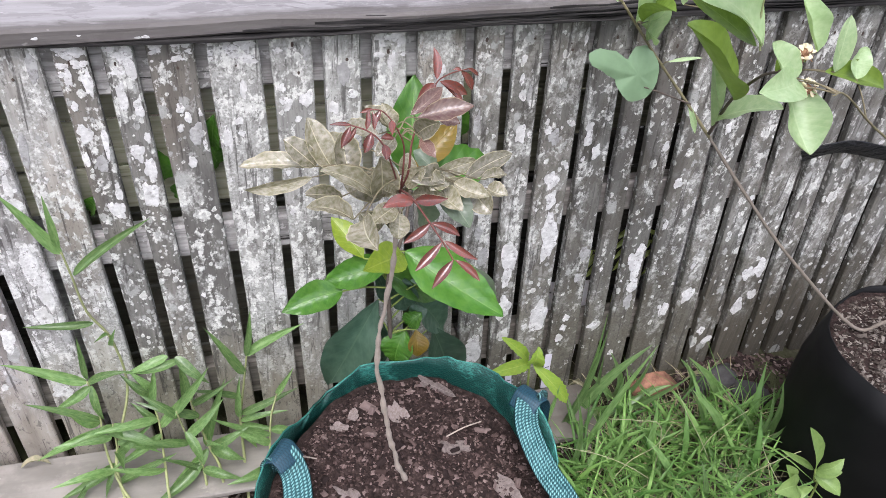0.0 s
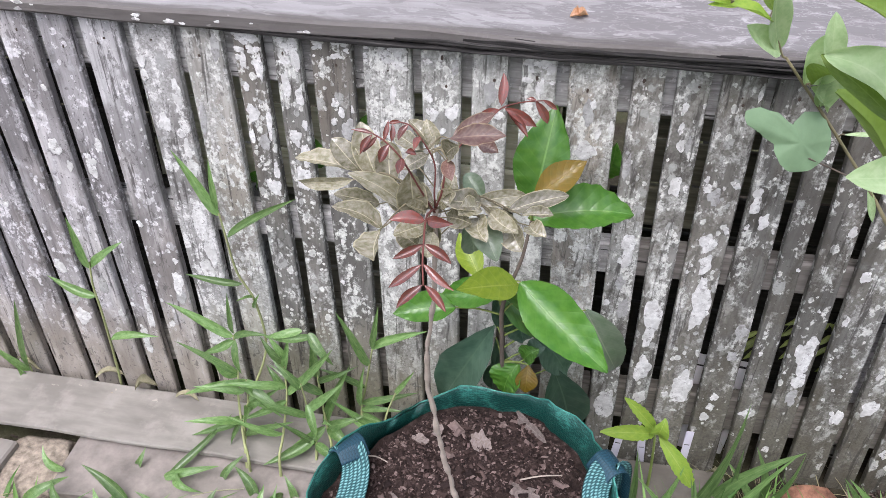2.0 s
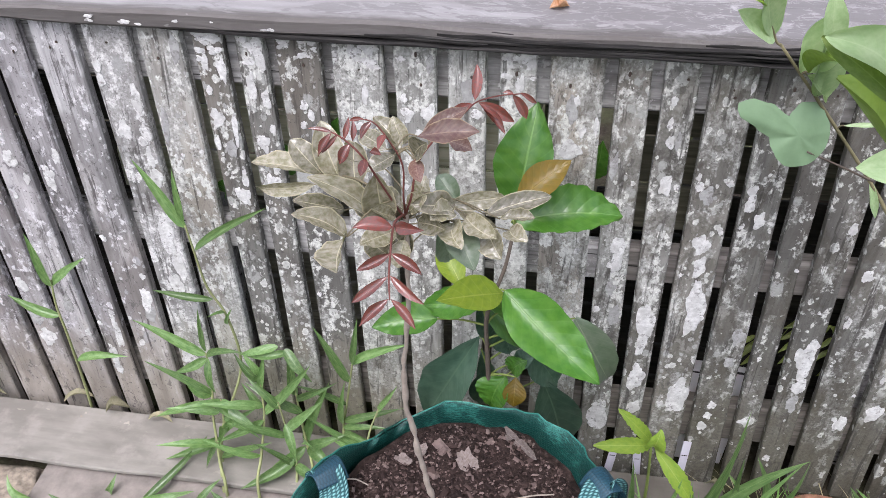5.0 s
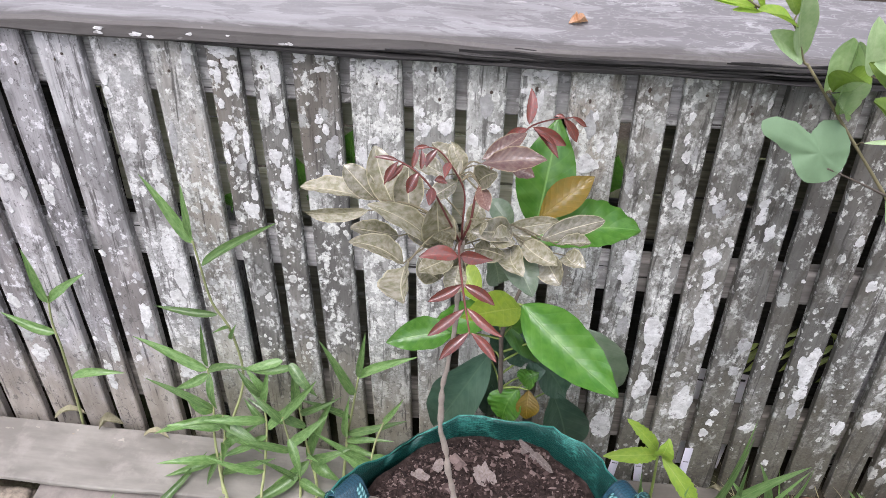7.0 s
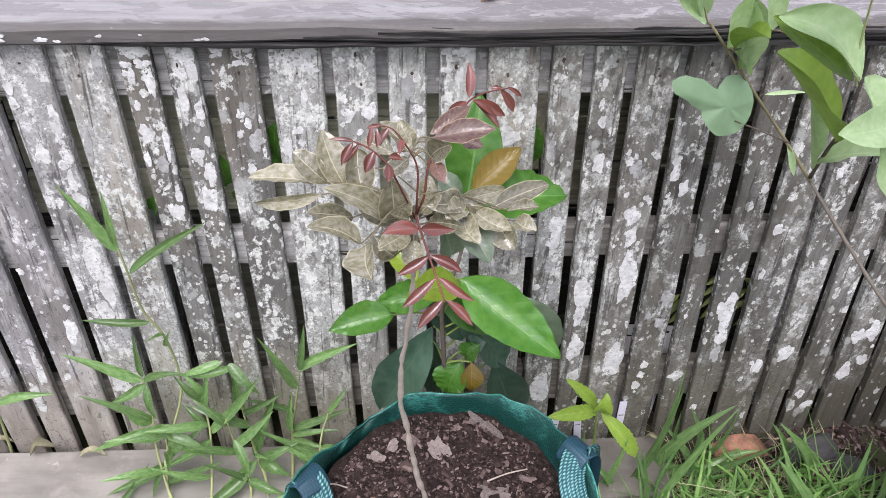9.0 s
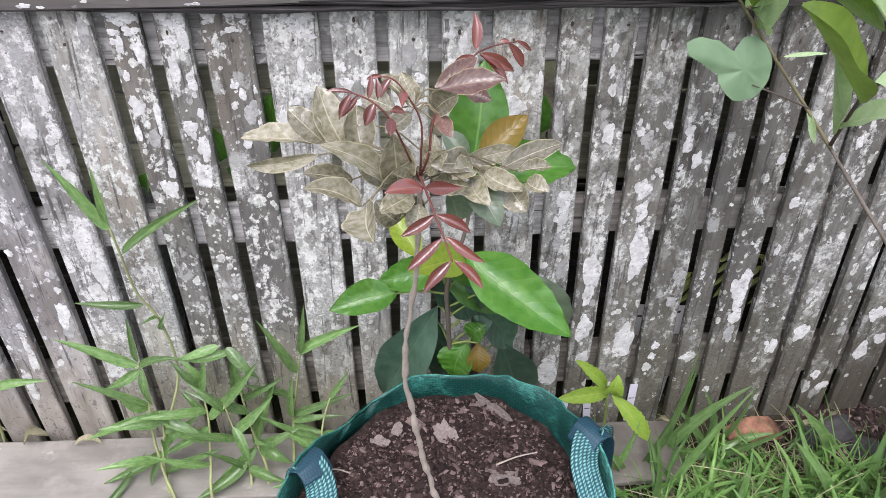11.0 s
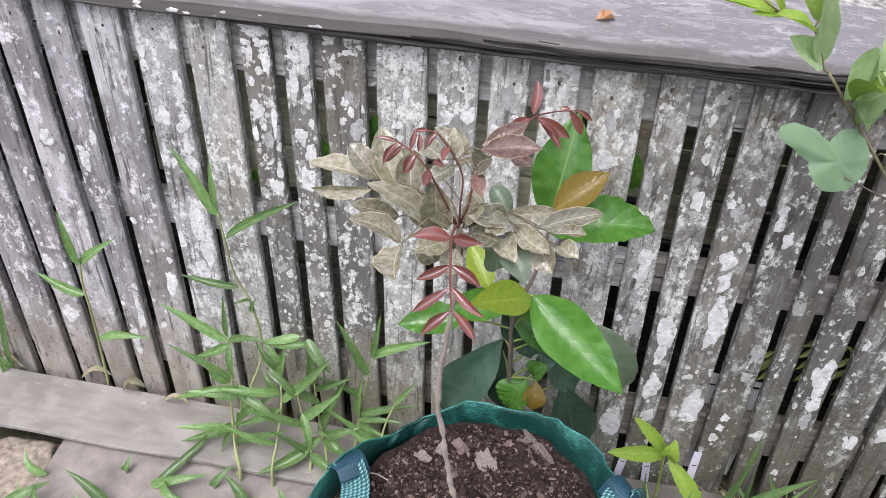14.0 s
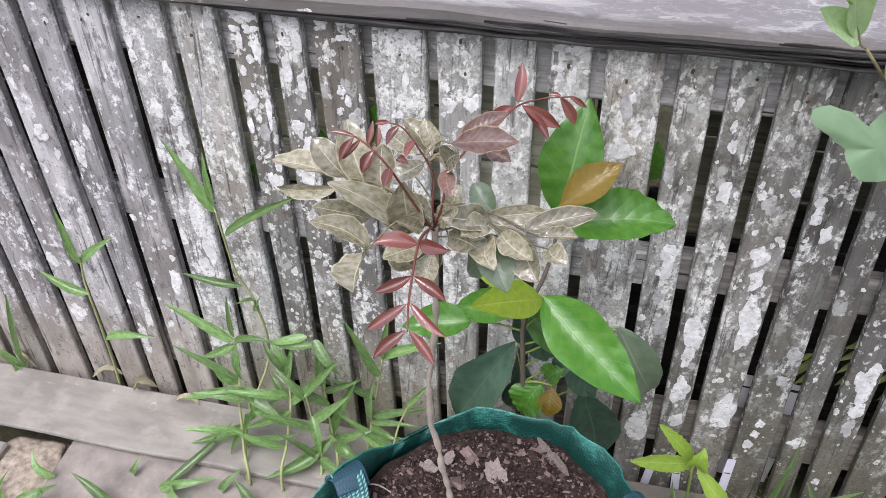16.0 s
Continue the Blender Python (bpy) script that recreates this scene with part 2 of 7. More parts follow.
def edging_timber():
    """Smooth worn pinkish-grey plank with faint figure, small chips, and shade painted over its muddy end."""
    a = Mat("edging_timber", rough=0.85, spec=0.2)
    grain = a.noise(a.coords(scale=(2.0, 38, 38)), 1.5, 4, 0.55, 0.5)
    col = a.ramp(grain, (0.25, (0.232, 0.217, 0.192)), (0.55, (0.268, 0.252, 0.224)), (0.8, (0.292, 0.275, 0.246)))
    blot = a.noise(a.coords(scale=(4, 9, 9)), 1.8, 4)
    col = a.mix(a.ramp(blot, (0.42, 0.0), (0.66, 0.75)), col, (0.165, 0.152, 0.135))
    stain = a.noise(a.coords(shift=False), 13.0, 5, 0.65)
    col = a.mix(a.ramp(stain, (0.52, 0.0), (0.66, 0.5)), col, (0.33, 0.305, 0.275))
    # shade of the bag and grass, painted as muddy brown on the right end
    end = a.n("SeparateXYZ", Vector=a.n("TexCoord").outputs["Object"]).outputs[0]
    end_shade = a.math("MULTIPLY", a.ramp(a.math("ADD", end, a.math("MULTIPLY", a.math("SUBTRACT", stain, 0.5), 0.5)), (0.05, 0.0), (0.28, 0.8)), a.ramp(stain, (0.3, 1.0), (0.7, 0.6)))
    col = a.mix(end_shade, col, (0.105, 0.09, 0.074))
    chip = a.math("MULTIPLY", a.ramp(a.noise(a.coords(scale=(25, 40, 40)), 1.2, 4), (0.66, 0.0), (0.70, 0.8)), a.ramp(a.noise(a.coords(), 2.7, 2), (0.52, 0.0), (0.62, 1.0)))
    col = a.mix(chip, col, (0.40, 0.365, 0.31))
    return a.done(col, a.math("ADD", grain, chip), 0.3, 0.002)


def cap_timber():
    """Thick purple-grey hardwood with curved worn figure, cracks and a few lichen scabs."""
    a = Mat("cap_timber", rough=0.75, spec=0.25)
    grain = a.noise(a.coords(scale=(3, 45, 45)), 1.4, 5, 0.6, 0.8)
    col = a.ramp(grain, (0.3, (0.215, 0.205, 0.203)), (0.52, (0.262, 0.251, 0.249)), (0.72, (0.305, 0.295, 0.292)))
    where = a.n("SeparateXYZ", Vector=a.n("TexCoord").outputs["Object"])
    along, across = where.outputs[0], where.outputs[1]
    right = a.ramp(a.math("ADD", a.math("MULTIPLY", along, 0.5), 0.5), (0.35, 0.0), (0.62, 1.0))
    # pale skin worn off in flat islands with crisp rims
    island = a.noise(a.coords(scale=(6, 17, 17)), 1.7, 6, 0.6, 0.7)
    worn = a.ramp(a.math("SUBTRACT", island, a.math("MULTIPLY", right, 0.05)), (0.475, 1.0), (0.50, 0.0))
    col = a.mix(a.math("MULTIPLY", worn, a.math("ADD", 0.45, a.math("MULTIPLY", right, 0.35))), col, (0.150, 0.141, 0.141))
    figure = a.noise(a.coords(scale=(9, 18, 18)), 1.9, 4, 0.55, 1.4)
    line = a.ramp(figure, (0.475, 0.0), (0.50, 1.0), (0.525, 0.0))
    col = a.mix(a.math("MULTIPLY", line, a.math("ADD", 0.10, a.math("MULTIPLY", right, 0.35))), col, (0.41, 0.395, 0.39))
    blot = a.noise(a.coords(scale=(2.5, 5, 5)), 2.0, 4)
    col = a.mix(a.ramp(blot, (0.46, 0.0), (0.64, 0.45)), col, (0.15, 0.138, 0.136))
    # front edge mixed darker than the top, by distance from the front
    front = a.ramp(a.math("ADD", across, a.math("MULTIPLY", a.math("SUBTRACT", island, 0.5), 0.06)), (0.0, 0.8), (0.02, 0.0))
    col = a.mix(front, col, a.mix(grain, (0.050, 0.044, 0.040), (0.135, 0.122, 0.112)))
    crack = a.ramp(a.noise(a.coords(scale=(2.2, 70, 70)), 1.0, 3, 0.5, 0.6), (0.26, 1.0), (0.31, 0.0))
    col = a.mix(crack, col, (0.03, 0.027, 0.026))
    lich = a.math("MULTIPLY", a.ramp(a.noise(a.coords(scale=(18, 40, 40)), 1.1, 3), (0.64, 0.0), (0.67, 1.0)), a.ramp(a.noise(a.coords(), 2.2, 2), (0.5, 0.0), (0.58, 1.0)))
    col = a.mix(a.math("MULTIPLY", lich, 0.45), col, (0.48, 0.46, 0.45))
    return a.done(col, a.math("SUBTRACT", grain, crack), 0.5, 0.004)


def lichen_crust(name="lichen_crust", pale=1.0):
    a = Mat(name, rough=0.95, spec=0.05)
    co = a.coords()
    col = a.ramp(a.noise(co, 110.0, 5, 0.7), *((p, tuple(pale * c for c in q)) for p, q in ((0.32, (0.46, 0.455, 0.44)), (0.5, (0.65, 0.645, 0.63)), (0.7, (0.78, 0.775, 0.755)))))
    hole = a.ramp(a.noise(co, 75.0, 5, 0.75), (0.38, 1.0), (0.44, 0.0))
    col = a.mix(a.math("MULTIPLY", hole, 0.8), col, (0.19, 0.18, 0.17))
    dull = a.ramp(a.noise(co, 34.0, 4, 0.65), (0.44, 0.0), (0.60, 0.65))
    col = a.mix(dull, col, tuple(pale * c for c in (0.44, 0.435, 0.42)))
    return a.done(col, a.noise(co, 160.0, 4, 0.7), 0.1, 0.0008)


def leaf_mat(name, top, rib, second, gloss=0.4, veins=9.0, spread=0.5, through_light=0.22, mottled=0.0, edge=None, veined=0.22, shine=0.6, mid_rib=0.9, quilt=0.45):
    """A leaf blade: midrib and side veins by its own coordinates, blotches, and light that comes through."""
    a = Mat(name, rough=gloss, spec=shine)
    uv = a.n("TexCoord").outputs["UV"]
    sep = a.n("SeparateXYZ", Vector=uv)
    u = a.math("ABSOLUTE", a.math("SUBTRACT", sep.outputs[0], 0.5))
    v = sep.outputs[1]
    co = a.coords()
    blot = a.noise(a.coords("UV", (3, 6, 1)), 1.8, 4)
    col = a.mix(a.ramp(blot, (0.36, 0.0), (0.66, 1.0)), top, second)
    hue = a.n("HueSaturation")
    a.link(col, hue.inputs["Color"])
    a.link(a.math("ADD", a.math("MULTIPLY", a.random(), spread), 1.0 - spread / 2), hue.inputs["Value"])
    col = hue.outputs[0]
    side = a.math("FRACT", a.math("SUBTRACT", a.math("MULTIPLY", v, veins), a.math("MULTIPLY", u, veins * 0.45)))
    vein = a.ramp(a.math("ABSOLUTE", a.math("SUBTRACT", side, 0.5)), (0.0, 1.0), (0.10, 0.0))
    mid = a.ramp(u, (0.010, 1.0), (0.026, 0.0))
    if mottled:
        zone = a.ramp(a.math("ABSOLUTE", a.math("SUBTRACT", side, 0.5)), (0.16, 1.0), (0.42, 0.0))
        zone = a.math("MULTIPLY", zone, a.ramp(a.noise(a.coords("UV", (4, 3, 1)), 1.3, 3), (0.40, 0.0), (0.6, 1.0)))
        col = a.mix(a.math("MULTIPLY", zone, mottled), col, rib)
    col = a.mix(a.math("MULTIPLY", vein, veined), col, rib)
    col = a.mix(a.math("MULTIPLY", mid, mid_rib), col, rib)
    if edge:
        col = a.mix(a.ramp(a.math("ADD", u, a.math("MULTIPLY", blot, 0.06)), (0.475, 0.0), (0.515, 1.0)), col, edge)
    pillow = a.ramp(a.math("ABSOLUTE", a.math("SUBTRACT", side, 0.5)), (0.0, 0.0), (0.5, 1.0))
    relief = a.math("SUBTRACT", a.math("ADD", a.math("MULTIPLY", blot, 0.7), a.math("MULTIPLY", pillow, 0.3)), a.math("ADD", a.math("MULTIPLY", vein, 0.15), a.math("MULTIPLY", mid, 0.5)))
    a.done(col, relief, quilt, 0.0015)
    tr = a.n("BsdfTranslucent")
    bright = a.mix(1.0, col, (1.25, 1.35, 0.75), "MULTIPLY")
    a.link(bright, tr.inputs["Color"])
    ms = a.n("MixShader")
    ms.inputs[0].default_value = through_light
    a.link(a.b.outputs[0], ms.inputs[1])
    a.link(tr.outputs[0], ms.inputs[2])
    a.link(ms.outputs[0], a.t.nodes["Material Output"].inputs["Surface"])
    return a.m


def blades_mat(name, dark, light):
    a = Mat(name, rough=0.5, spec=0.35)
    col = a.mix(a.island(), dark, light)
    col = a.mix(a.ramp(a.noise(a.coords(shift=False), 14.0, 3), (0.35, 0.0), (0.7, 0.5)), col, tuple(0.7 * c for c in light))
    a.done(col)
    tr = a.n("BsdfTranslucent")
    a.link(col, tr.inputs["Color"])
    ms = a.n("MixShader")
    ms.inputs[0].default_value = 0.3
    a.link(a.b.outputs[0], ms.inputs[1])
    a.link(tr.outputs[0], ms.inputs[2])
    a.link(ms.outputs[0], a.t.nodes["Material Output"].inputs["Surface"])
    return a.m


def bark_mat(name, dark, light, scale=90.0):
    a = Mat(name, rough=0.8, spec=0.25)
    co = a.coords(shift=False)
    n1 = a.noise(co, scale, 5, 0.65)
    n2 = a.noise(co, scale * 0.2, 3)
    col = a.mix(n1, dark, light)
    col = a.mix(a.ramp(n2, (0.45, 0.0), (0.65, 0.6)), col, tuple(0.6 * c for c in light))
    return a.done(col, n1, 0.5, 0.001)


def soil_mat():
    a = Mat("potting_soil", rough=0.95, spec=0.15)
    co = a.coords(shift=False)
    n1 = a.noise(co, 70.0, 6, 0.75)
    n2 = a.noise(co, 9.0, 3)
    col = a.ramp(n1, (0.33, (0.008, 0.0058, 0.0052)), (0.55, (0.040, 0.0265, 0.023)), (0.75, (0.125, 0.088, 0.078)))
    col = a.mix(a.ramp(n2, (0.4, 0.0), (0.7, 0.5)), col, (0.035, 0.023, 0.02))
    return a.done(col, n1, 0.9, 0.006)


def crumbs_mat(name, *cols):
    a = Mat(name, rough=0.9, spec=0.15)
    k = len(cols) - 1
    col = a.ramp(a.island(), *((i / k, c) for i, c in enumerate(cols)))
    n1 = a.noise(a.coords(shift=False), 160.0, 3)
    col = a.mix(a.math("MULTIPLY", n1, 0.5), col, (0.03, 0.02, 0.018))
    return a.done(col, n1, 0.5, 0.002)


def ground_mat():
    a = Mat("damp_earth", rough=0.95, spec=0.1)
    co = a.coords(shift=False)
    n1 = a.noise(co, 34.0, 6, 0.75)
    n2 = a.noise(co, 3.0, 4)
    col = a.ramp(n1, (0.3, (0.014, 0.011, 0.008)), (0.55, (0.045, 0.037, 0.028)), (0.8, (0.115, 0.097, 0.077)))
    col = a.mix(a.ramp(n2, (0.42, 0.0), (0.64, 0.7)), col, (0.06, 0.07, 0.03))
    return a.done(col, n1, 0.9, 0.01)


def woven(name, dark, light, scale):
    """Flat woven plastic tape: over and under squares, with scuffs."""
    a = Mat(name, rough=0.42, spec=0.45)
    uv = a.coords("UV", (scale[0], scale[1], 1), shift=False)
    chk = a.n("TexChecker", Vector=uv, Scale=1.0)
    sep = a.n("SeparateXYZ", Vector=uv)
    du = a.math("ABSOLUTE", a.math("SUBTRACT", a.math("FRACT", sep.outputs[0]), 0.5))
    dv = a.math("ABSOLUTE", a.math("SUBTRACT", a.math("FRACT", sep.outputs[1]), 0.5))
    edge = a.math("MAXIMUM", du, dv)
    hollow = a.ramp(edge, (0.30, 0.0), (0.48, 1.0))
    co = a.coords(shift=False)
    scuff = a.math("ADD", a.math("MULTIPLY", a.noise(co, 14.0, 3), 0.5), a.math("MULTIPLY", a.noise(a.coords(scale=(1, 1, 4), shift=False), 90.0, 4, 0.7), 0.5))
    base = a.mix(chk.outputs["Fac"], dark, tuple(1.5 * c for c in dark))
    base = a.mix(a.ramp(scuff, (0.52, 0.0), (0.64, 0.7)), base, light)
    hgt = a.math("SUBTRACT", a.math("MULTIPLY", chk.outputs["Fac"], 0.5), hollow)
    return a.done(base, hgt, 0.35, 0.0015)


def webbing(name, dark, light):
    """Coarse webbing: columns of slanted stitches that lean to and fro."""
    a = Mat(name, rough=0.5, spec=0.4)
    sep = a.n("SeparateXYZ", Vector=a.coords("UV", (7.0, 36.0, 1), shift=False))
    u, v = sep.outputs[0], sep.outputs[1]
    odd = a.math("MULTIPLY", a.math("FRACT", a.math("MULTIPLY", a.math("FLOOR", u), 0.5)), 2.0)
    fu = a.math("SUBTRACT", a.math("FRACT", u), 0.5)
    lean = a.math("MULTIPLY", fu, a.math("SUBTRACT", 1.1, a.math("MULTIPLY", odd, 0.6)))
    fv = a.math("SUBTRACT", a.math("FRACT", a.math("ADD", a.math("ADD", v, lean), a.math("MULTIPLY", odd, 0.5))), 0.5)
    swell = a.math("MULTIPLY", a.math("SUBTRACT", 1.0, a.math("MULTIPLY", a.math("ABSOLUTE", fu), 1.7)), a.math("SUBTRACT", 1.0, a.math("MULTIPLY", a.math("ABSOLUTE", fv), 1.8)))
    worn = a.noise(a.coords(shift=False), 45.0, 4, 0.7)
    col = a.ramp(a.math("ADD", swell, a.math("MULTIPLY", a.math("SUBTRACT", worn, 0.5), 0.5)), (0.18, dark), (0.42, tuple(0.5 * (p + q) for p, q in zip(dark, light))), (0.70, light))
    return a.done(col, swell, 0.8, 0.003)


def simple(name, col, rough=0.6, vary=0.25, scale=30.0, spec=0.3):
    a = Mat(name, rough=rough, spec=spec)
    n1 = a.noise(a.coords(), scale, 4, 0.65)
    c = a.mix(a.ramp(n1, (0.3, 0.0), (0.7, 1.0)), tuple(x * (1 - vary) for x in col), tuple(min(1, x * (1 + vary)) for x in col))
    return a.done(c, n1, 0.3, 0.002)


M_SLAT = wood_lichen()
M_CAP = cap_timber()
M_CAPEDGE = plain_timber("dark_cap_edge", (0.007, 0.0066, 0.0063), (0.028, 0.026, 0.025), (0.082, 0.078, 0.075))
M_RAIL = rail_timber()
M_LOWRAIL = plain_timber("dark_brown_rail", (0.06, 0.054, 0.045), (0.17, 0.155, 0.132), (0.27, 0.25, 0.22))
M_DULLRAIL = plain_timber("weathered_brown_rail", (0.085, 0.077, 0.068), (0.225, 0.208, 0.188), (0.36, 0.34, 0.315))
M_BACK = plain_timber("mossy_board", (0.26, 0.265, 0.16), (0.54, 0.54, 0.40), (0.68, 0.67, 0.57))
# darker copy of mossy_board, with the shade put into its colour
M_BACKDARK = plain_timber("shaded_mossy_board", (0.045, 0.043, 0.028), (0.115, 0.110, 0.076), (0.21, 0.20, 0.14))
M_EDGE = edging_timber()
M_CRUST = lichen_crust()
M_GREYCRUST = lichen_crust("grey_lichen_crust", 0.62)
M_NAIL = simple("rusty_nail", (0.07, 0.05, 0.04), 0.7)
M_OLIVE = leaf_mat("olive_leaf", (0.158, 0.150, 0.086), (0.47, 0.43, 0.30), (0.292, 0.268, 0.208), 0.22, 7, 0.8, 0.15, 0.04, (0.42, 0.38, 0.26), 0.08, 0.9, 0.8, 0.42)
M_PURPLE = leaf_mat("purple_leaf", (0.105, 0.050, 0.042), (0.30, 0.20, 0.14), (0.150, 0.095, 0.075), 0.26, 9, 0.5, 0.15, 0.12, (0.30, 0.22, 0.14), 0.10, 0.8, 0.5, 0.25)
M_RED = leaf_mat("red_leaf", (0.175, 0.045, 0.034), (0.28, 0.14, 0.11), (0.115, 0.052, 0.042), 0.18, 9, 0.6, 0.10, 0.0, None, 0.05, 1.0, 0.5, 0.12)
M_GREEN = leaf_mat("glossy_green_leaf", (0.043, 0.142, 0.013), (0.15, 0.28, 0.070), (0.078, 0.190, 0.025), 0.32, 8, 0.4, 0.13, 0.0, None, 0.11, 0.65, 0.55, 0.55)
M_YELLOW = leaf_mat("yellow_green_leaf", (0.25, 0.335, 0.030), (0.42, 0.47, 0.12), (0.185, 0.275, 0.022), 0.34, 7, 0.2, 0.3, 0.0, None, 0.20, 0.6, 0.55, 0.6)
M_ORANGE = leaf_mat("amber_leaf", (0.19, 0.118, 0.010), (0.28, 0.20, 0.045), (0.15, 0.108, 0.010), 0.34, 8, 0.2, 0.3, 0.0, None, 0.20, 0.6, 0.6, 0.8)
M_DEEP = leaf_mat("deep_green_leaf", (0.040, 0.086, 0.056), (0.10, 0.16, 0.105), (0.070, 0.125, 0.085), 0.30, 7, 0.4, 0.12, 0.0, None, 0.20, 0.5, 0.6, 0.4)
M_REED = leaf_mat("reed_leaf", (0.105, 0.205, 0.060), (0.24, 0.36, 0.14), (0.195, 0.305, 0.120), 0.34, 0.0, 0.8, 0.34, 0.0, None, 0.0, 0.7, 0.6, 0.2)
M_FROND = leaf_mat("frond_leaflet", (0.23, 0.27, 0.075), (0.34, 0.37, 0.15), (0.16, 0.21, 0.05), 0.45, 5, 0.5, 0.3, 0.0, None, 0.1, 0.4, 0.4, 0.2)
M_SAGE = leaf_mat("sage_leaf", (0.115, 0.165, 0.10), (0.26, 0.30, 0.20), (0.16, 0.20, 0.14), 0.32, 9, 0.3, 0.18, 0.0, None, 0.12, 0.7, 0.6, 0.22)
M_GUAVA = leaf_mat("guava_leaf", (0.280, 0.400, 0.200), (0.43, 0.53, 0.31), (0.365, 0.468, 0.265), 0.42, 11, 0.35, 0.30, 0.0, None, 0.16, 0.5, 0.5, 0.25)
M_GUAVA_DARK = leaf_mat("guava_leaf_green", (0.125, 0.20, 0.026), (0.20, 0.28, 0.07), (0.165, 0.25, 0.04), 0.42, 10, 0.35, 0.22, 0.0, None, 0.10, 0.5, 0.5, 0.25)
M_LIME = leaf_mat("lime_leaf", (0.29, 0.41, 0.06), (0.42, 0.50, 0.15), (0.22, 0.36, 0.05), 0.42, 6, 0.2, 0.32, 0.0, None, 0.12, 0.5, 0.5, 0.3)
M_WEED = leaf_mat("weed_leaf", (0.17, 0.27, 0.075), (0.28, 0.38, 0.15), (0.22, 0.32, 0.10), 0.45, 6, 0.3, 0.25, 0.0, None, 0.10, 0.5, 0.5, 0.25)
M_SEEDSTALK = bark_mat("seed_stalk", (0.24, 0.27, 0.13), (0.42, 0.42, 0.25), 80)
M_STEM = bark_mat("sapling_bark", (0.22, 0.18, 0.148), (0.49, 0.425, 0.36))
M_REDSTEM = bark_mat("red_stalk", (0.10, 0.035, 0.03), (0.20, 0.07, 0.055), 120)
M_OLIVESTALK = bark_mat("olive_stalk", (0.12, 0.10, 0.06), (0.22, 0.19, 0.12), 80)
M_REEDSTALK = bark_mat("reed_stalk", (0.22, 0.255, 0.10), (0.36, 0.38, 0.19), 60)
M_GSTEM = bark_mat("green_stalk", (0.13, 0.20, 0.04), (0.28, 0.34, 0.10), 60)
M_DARKSTEM = bark_mat("dark_bark", (0.07, 0.055, 0.045), (0.16, 0.13, 0.105))
M_GUAVATIP = bark_mat("guava_green_bark", (0.13, 0.115, 0.065), (0.26, 0.23, 0.13))
M_GUAVASTEM = bark_mat("guava_bark", (0.11, 0.09, 0.075), (0.25, 0.215, 0.175))
M_SOIL = soil_mat()
M_CHIPS = crumbs_mat("bark_chips", (0.009, 0.0062, 0.0058), (0.028, 0.018, 0.016), (0.060, 0.039, 0.034), (0.115, 0.079, 0.070), (0.27, 0.205, 0.185))
M_MULCH = crumbs_mat("mulch", (0.03, 0.024, 0.019), (0.075, 0.06, 0.048), (0.15, 0.125, 0.102), (0.29, 0.255, 0.22))
M_GROUND = ground_mat()
M_GRASS = blades_mat("grass_blades", (0.032, 0.105, 0.014), (0.215, 0.385, 0.095))
M_BROADGRASS = blades_mat("broad_grass", (0.055, 0.150, 0.026), (0.225, 0.385, 0.11))
M_STRAW = blades_mat("straw", (0.30, 0.27, 0.14), (0.50, 0.46, 0.27))
M_BAG = woven("green_woven_plastic", (0.004, 0.038, 0.031), (0.06, 0.29, 0.235), (300, 70))
M_STRAP = webbing("teal_webbing", (0.008, 0.060, 0.066), (0.20, 0.42, 0.42))
M_FOLD = woven("teal_tape", (0.008, 0.036, 0.055), (0.02, 0.075, 0.10), (20, 20))
M_HEM = woven("green_hem", (0.022, 0.150, 0.120), (0.12, 0.40, 0.33), (20, 20))
M_BLACK = simple("black_plastic", (0.004, 0.004, 0.0042), 0.55, 0.3, 12.0, 0.2)
M_PALEPLANK = simple("pale_speckled_timber", (0.27, 0.26, 0.24), 0.95, 0.85, 60.0)
M_LOBED = simple("guava_leaf_back", (0.158, 0.248, 0.140), 0.5, 0.12, 22.0)
# darkness seen through the gaps, put into the colours of the boards behind
M_OLIVEBOARD = plain_timber("olive_gap_board", (0.09, 0.085, 0.06), (0.20, 0.19, 0.145), (0.28, 0.27, 0.21))
M_DARKBOARD = plain_timber("near_black_board", (0.012, 0.011, 0.009), (0.03, 0.028, 0.022), (0.055, 0.05, 0.04))
M_TANLEAF = leaf_mat("tan_withered_leaf", (0.30, 0.27, 0.185), (0.40, 0.36, 0.27), (0.23, 0.225, 0.14), 0.8, 6, 0.4, 0.12, 0.0, None, 0.12, 0.2, 0.4)
M_DRY = leaf_mat("dry_leaf", (0.205, 0.170, 0.155), (0.27, 0.23, 0.21), (0.13, 0.103, 0.092), 0.8, 6, 0.9, 0.08, 0.0, None, 0.12, 0.2, 0.4)
M_RUSSET = leaf_mat("russet_leaf", (0.42, 0.20, 0.09), (0.62, 0.42, 0.25), (0.55, 0.33, 0.20), 0.4, 5, 0.2, 0.15)
M_CLAY = simple("terracotta", (0.27, 0.135, 0.09), 0.9, 0.55, 45.0)
M_MUDDY = simple("muddy_plank", (0.225, 0.200, 0.180), 0.95, 0.30, 16.0, 0.15)
M_STONE = simple("pale_stone", (0.255, 0.215, 0.170), 0.95, 0.5, 60.0)
M_TAG = simple("white_plastic", (0.62, 0.60, 0.68), 0.5, 0.06, 40.0)
M_PAPERWHITE = simple("bleached_plastic", (0.82, 0.81, 0.82), 0.4, 0.05, 40.0)
M_FLOWER = simple("cream_petal", (0.62, 0.55, 0.37), 0.7, 0.15, 80.0)
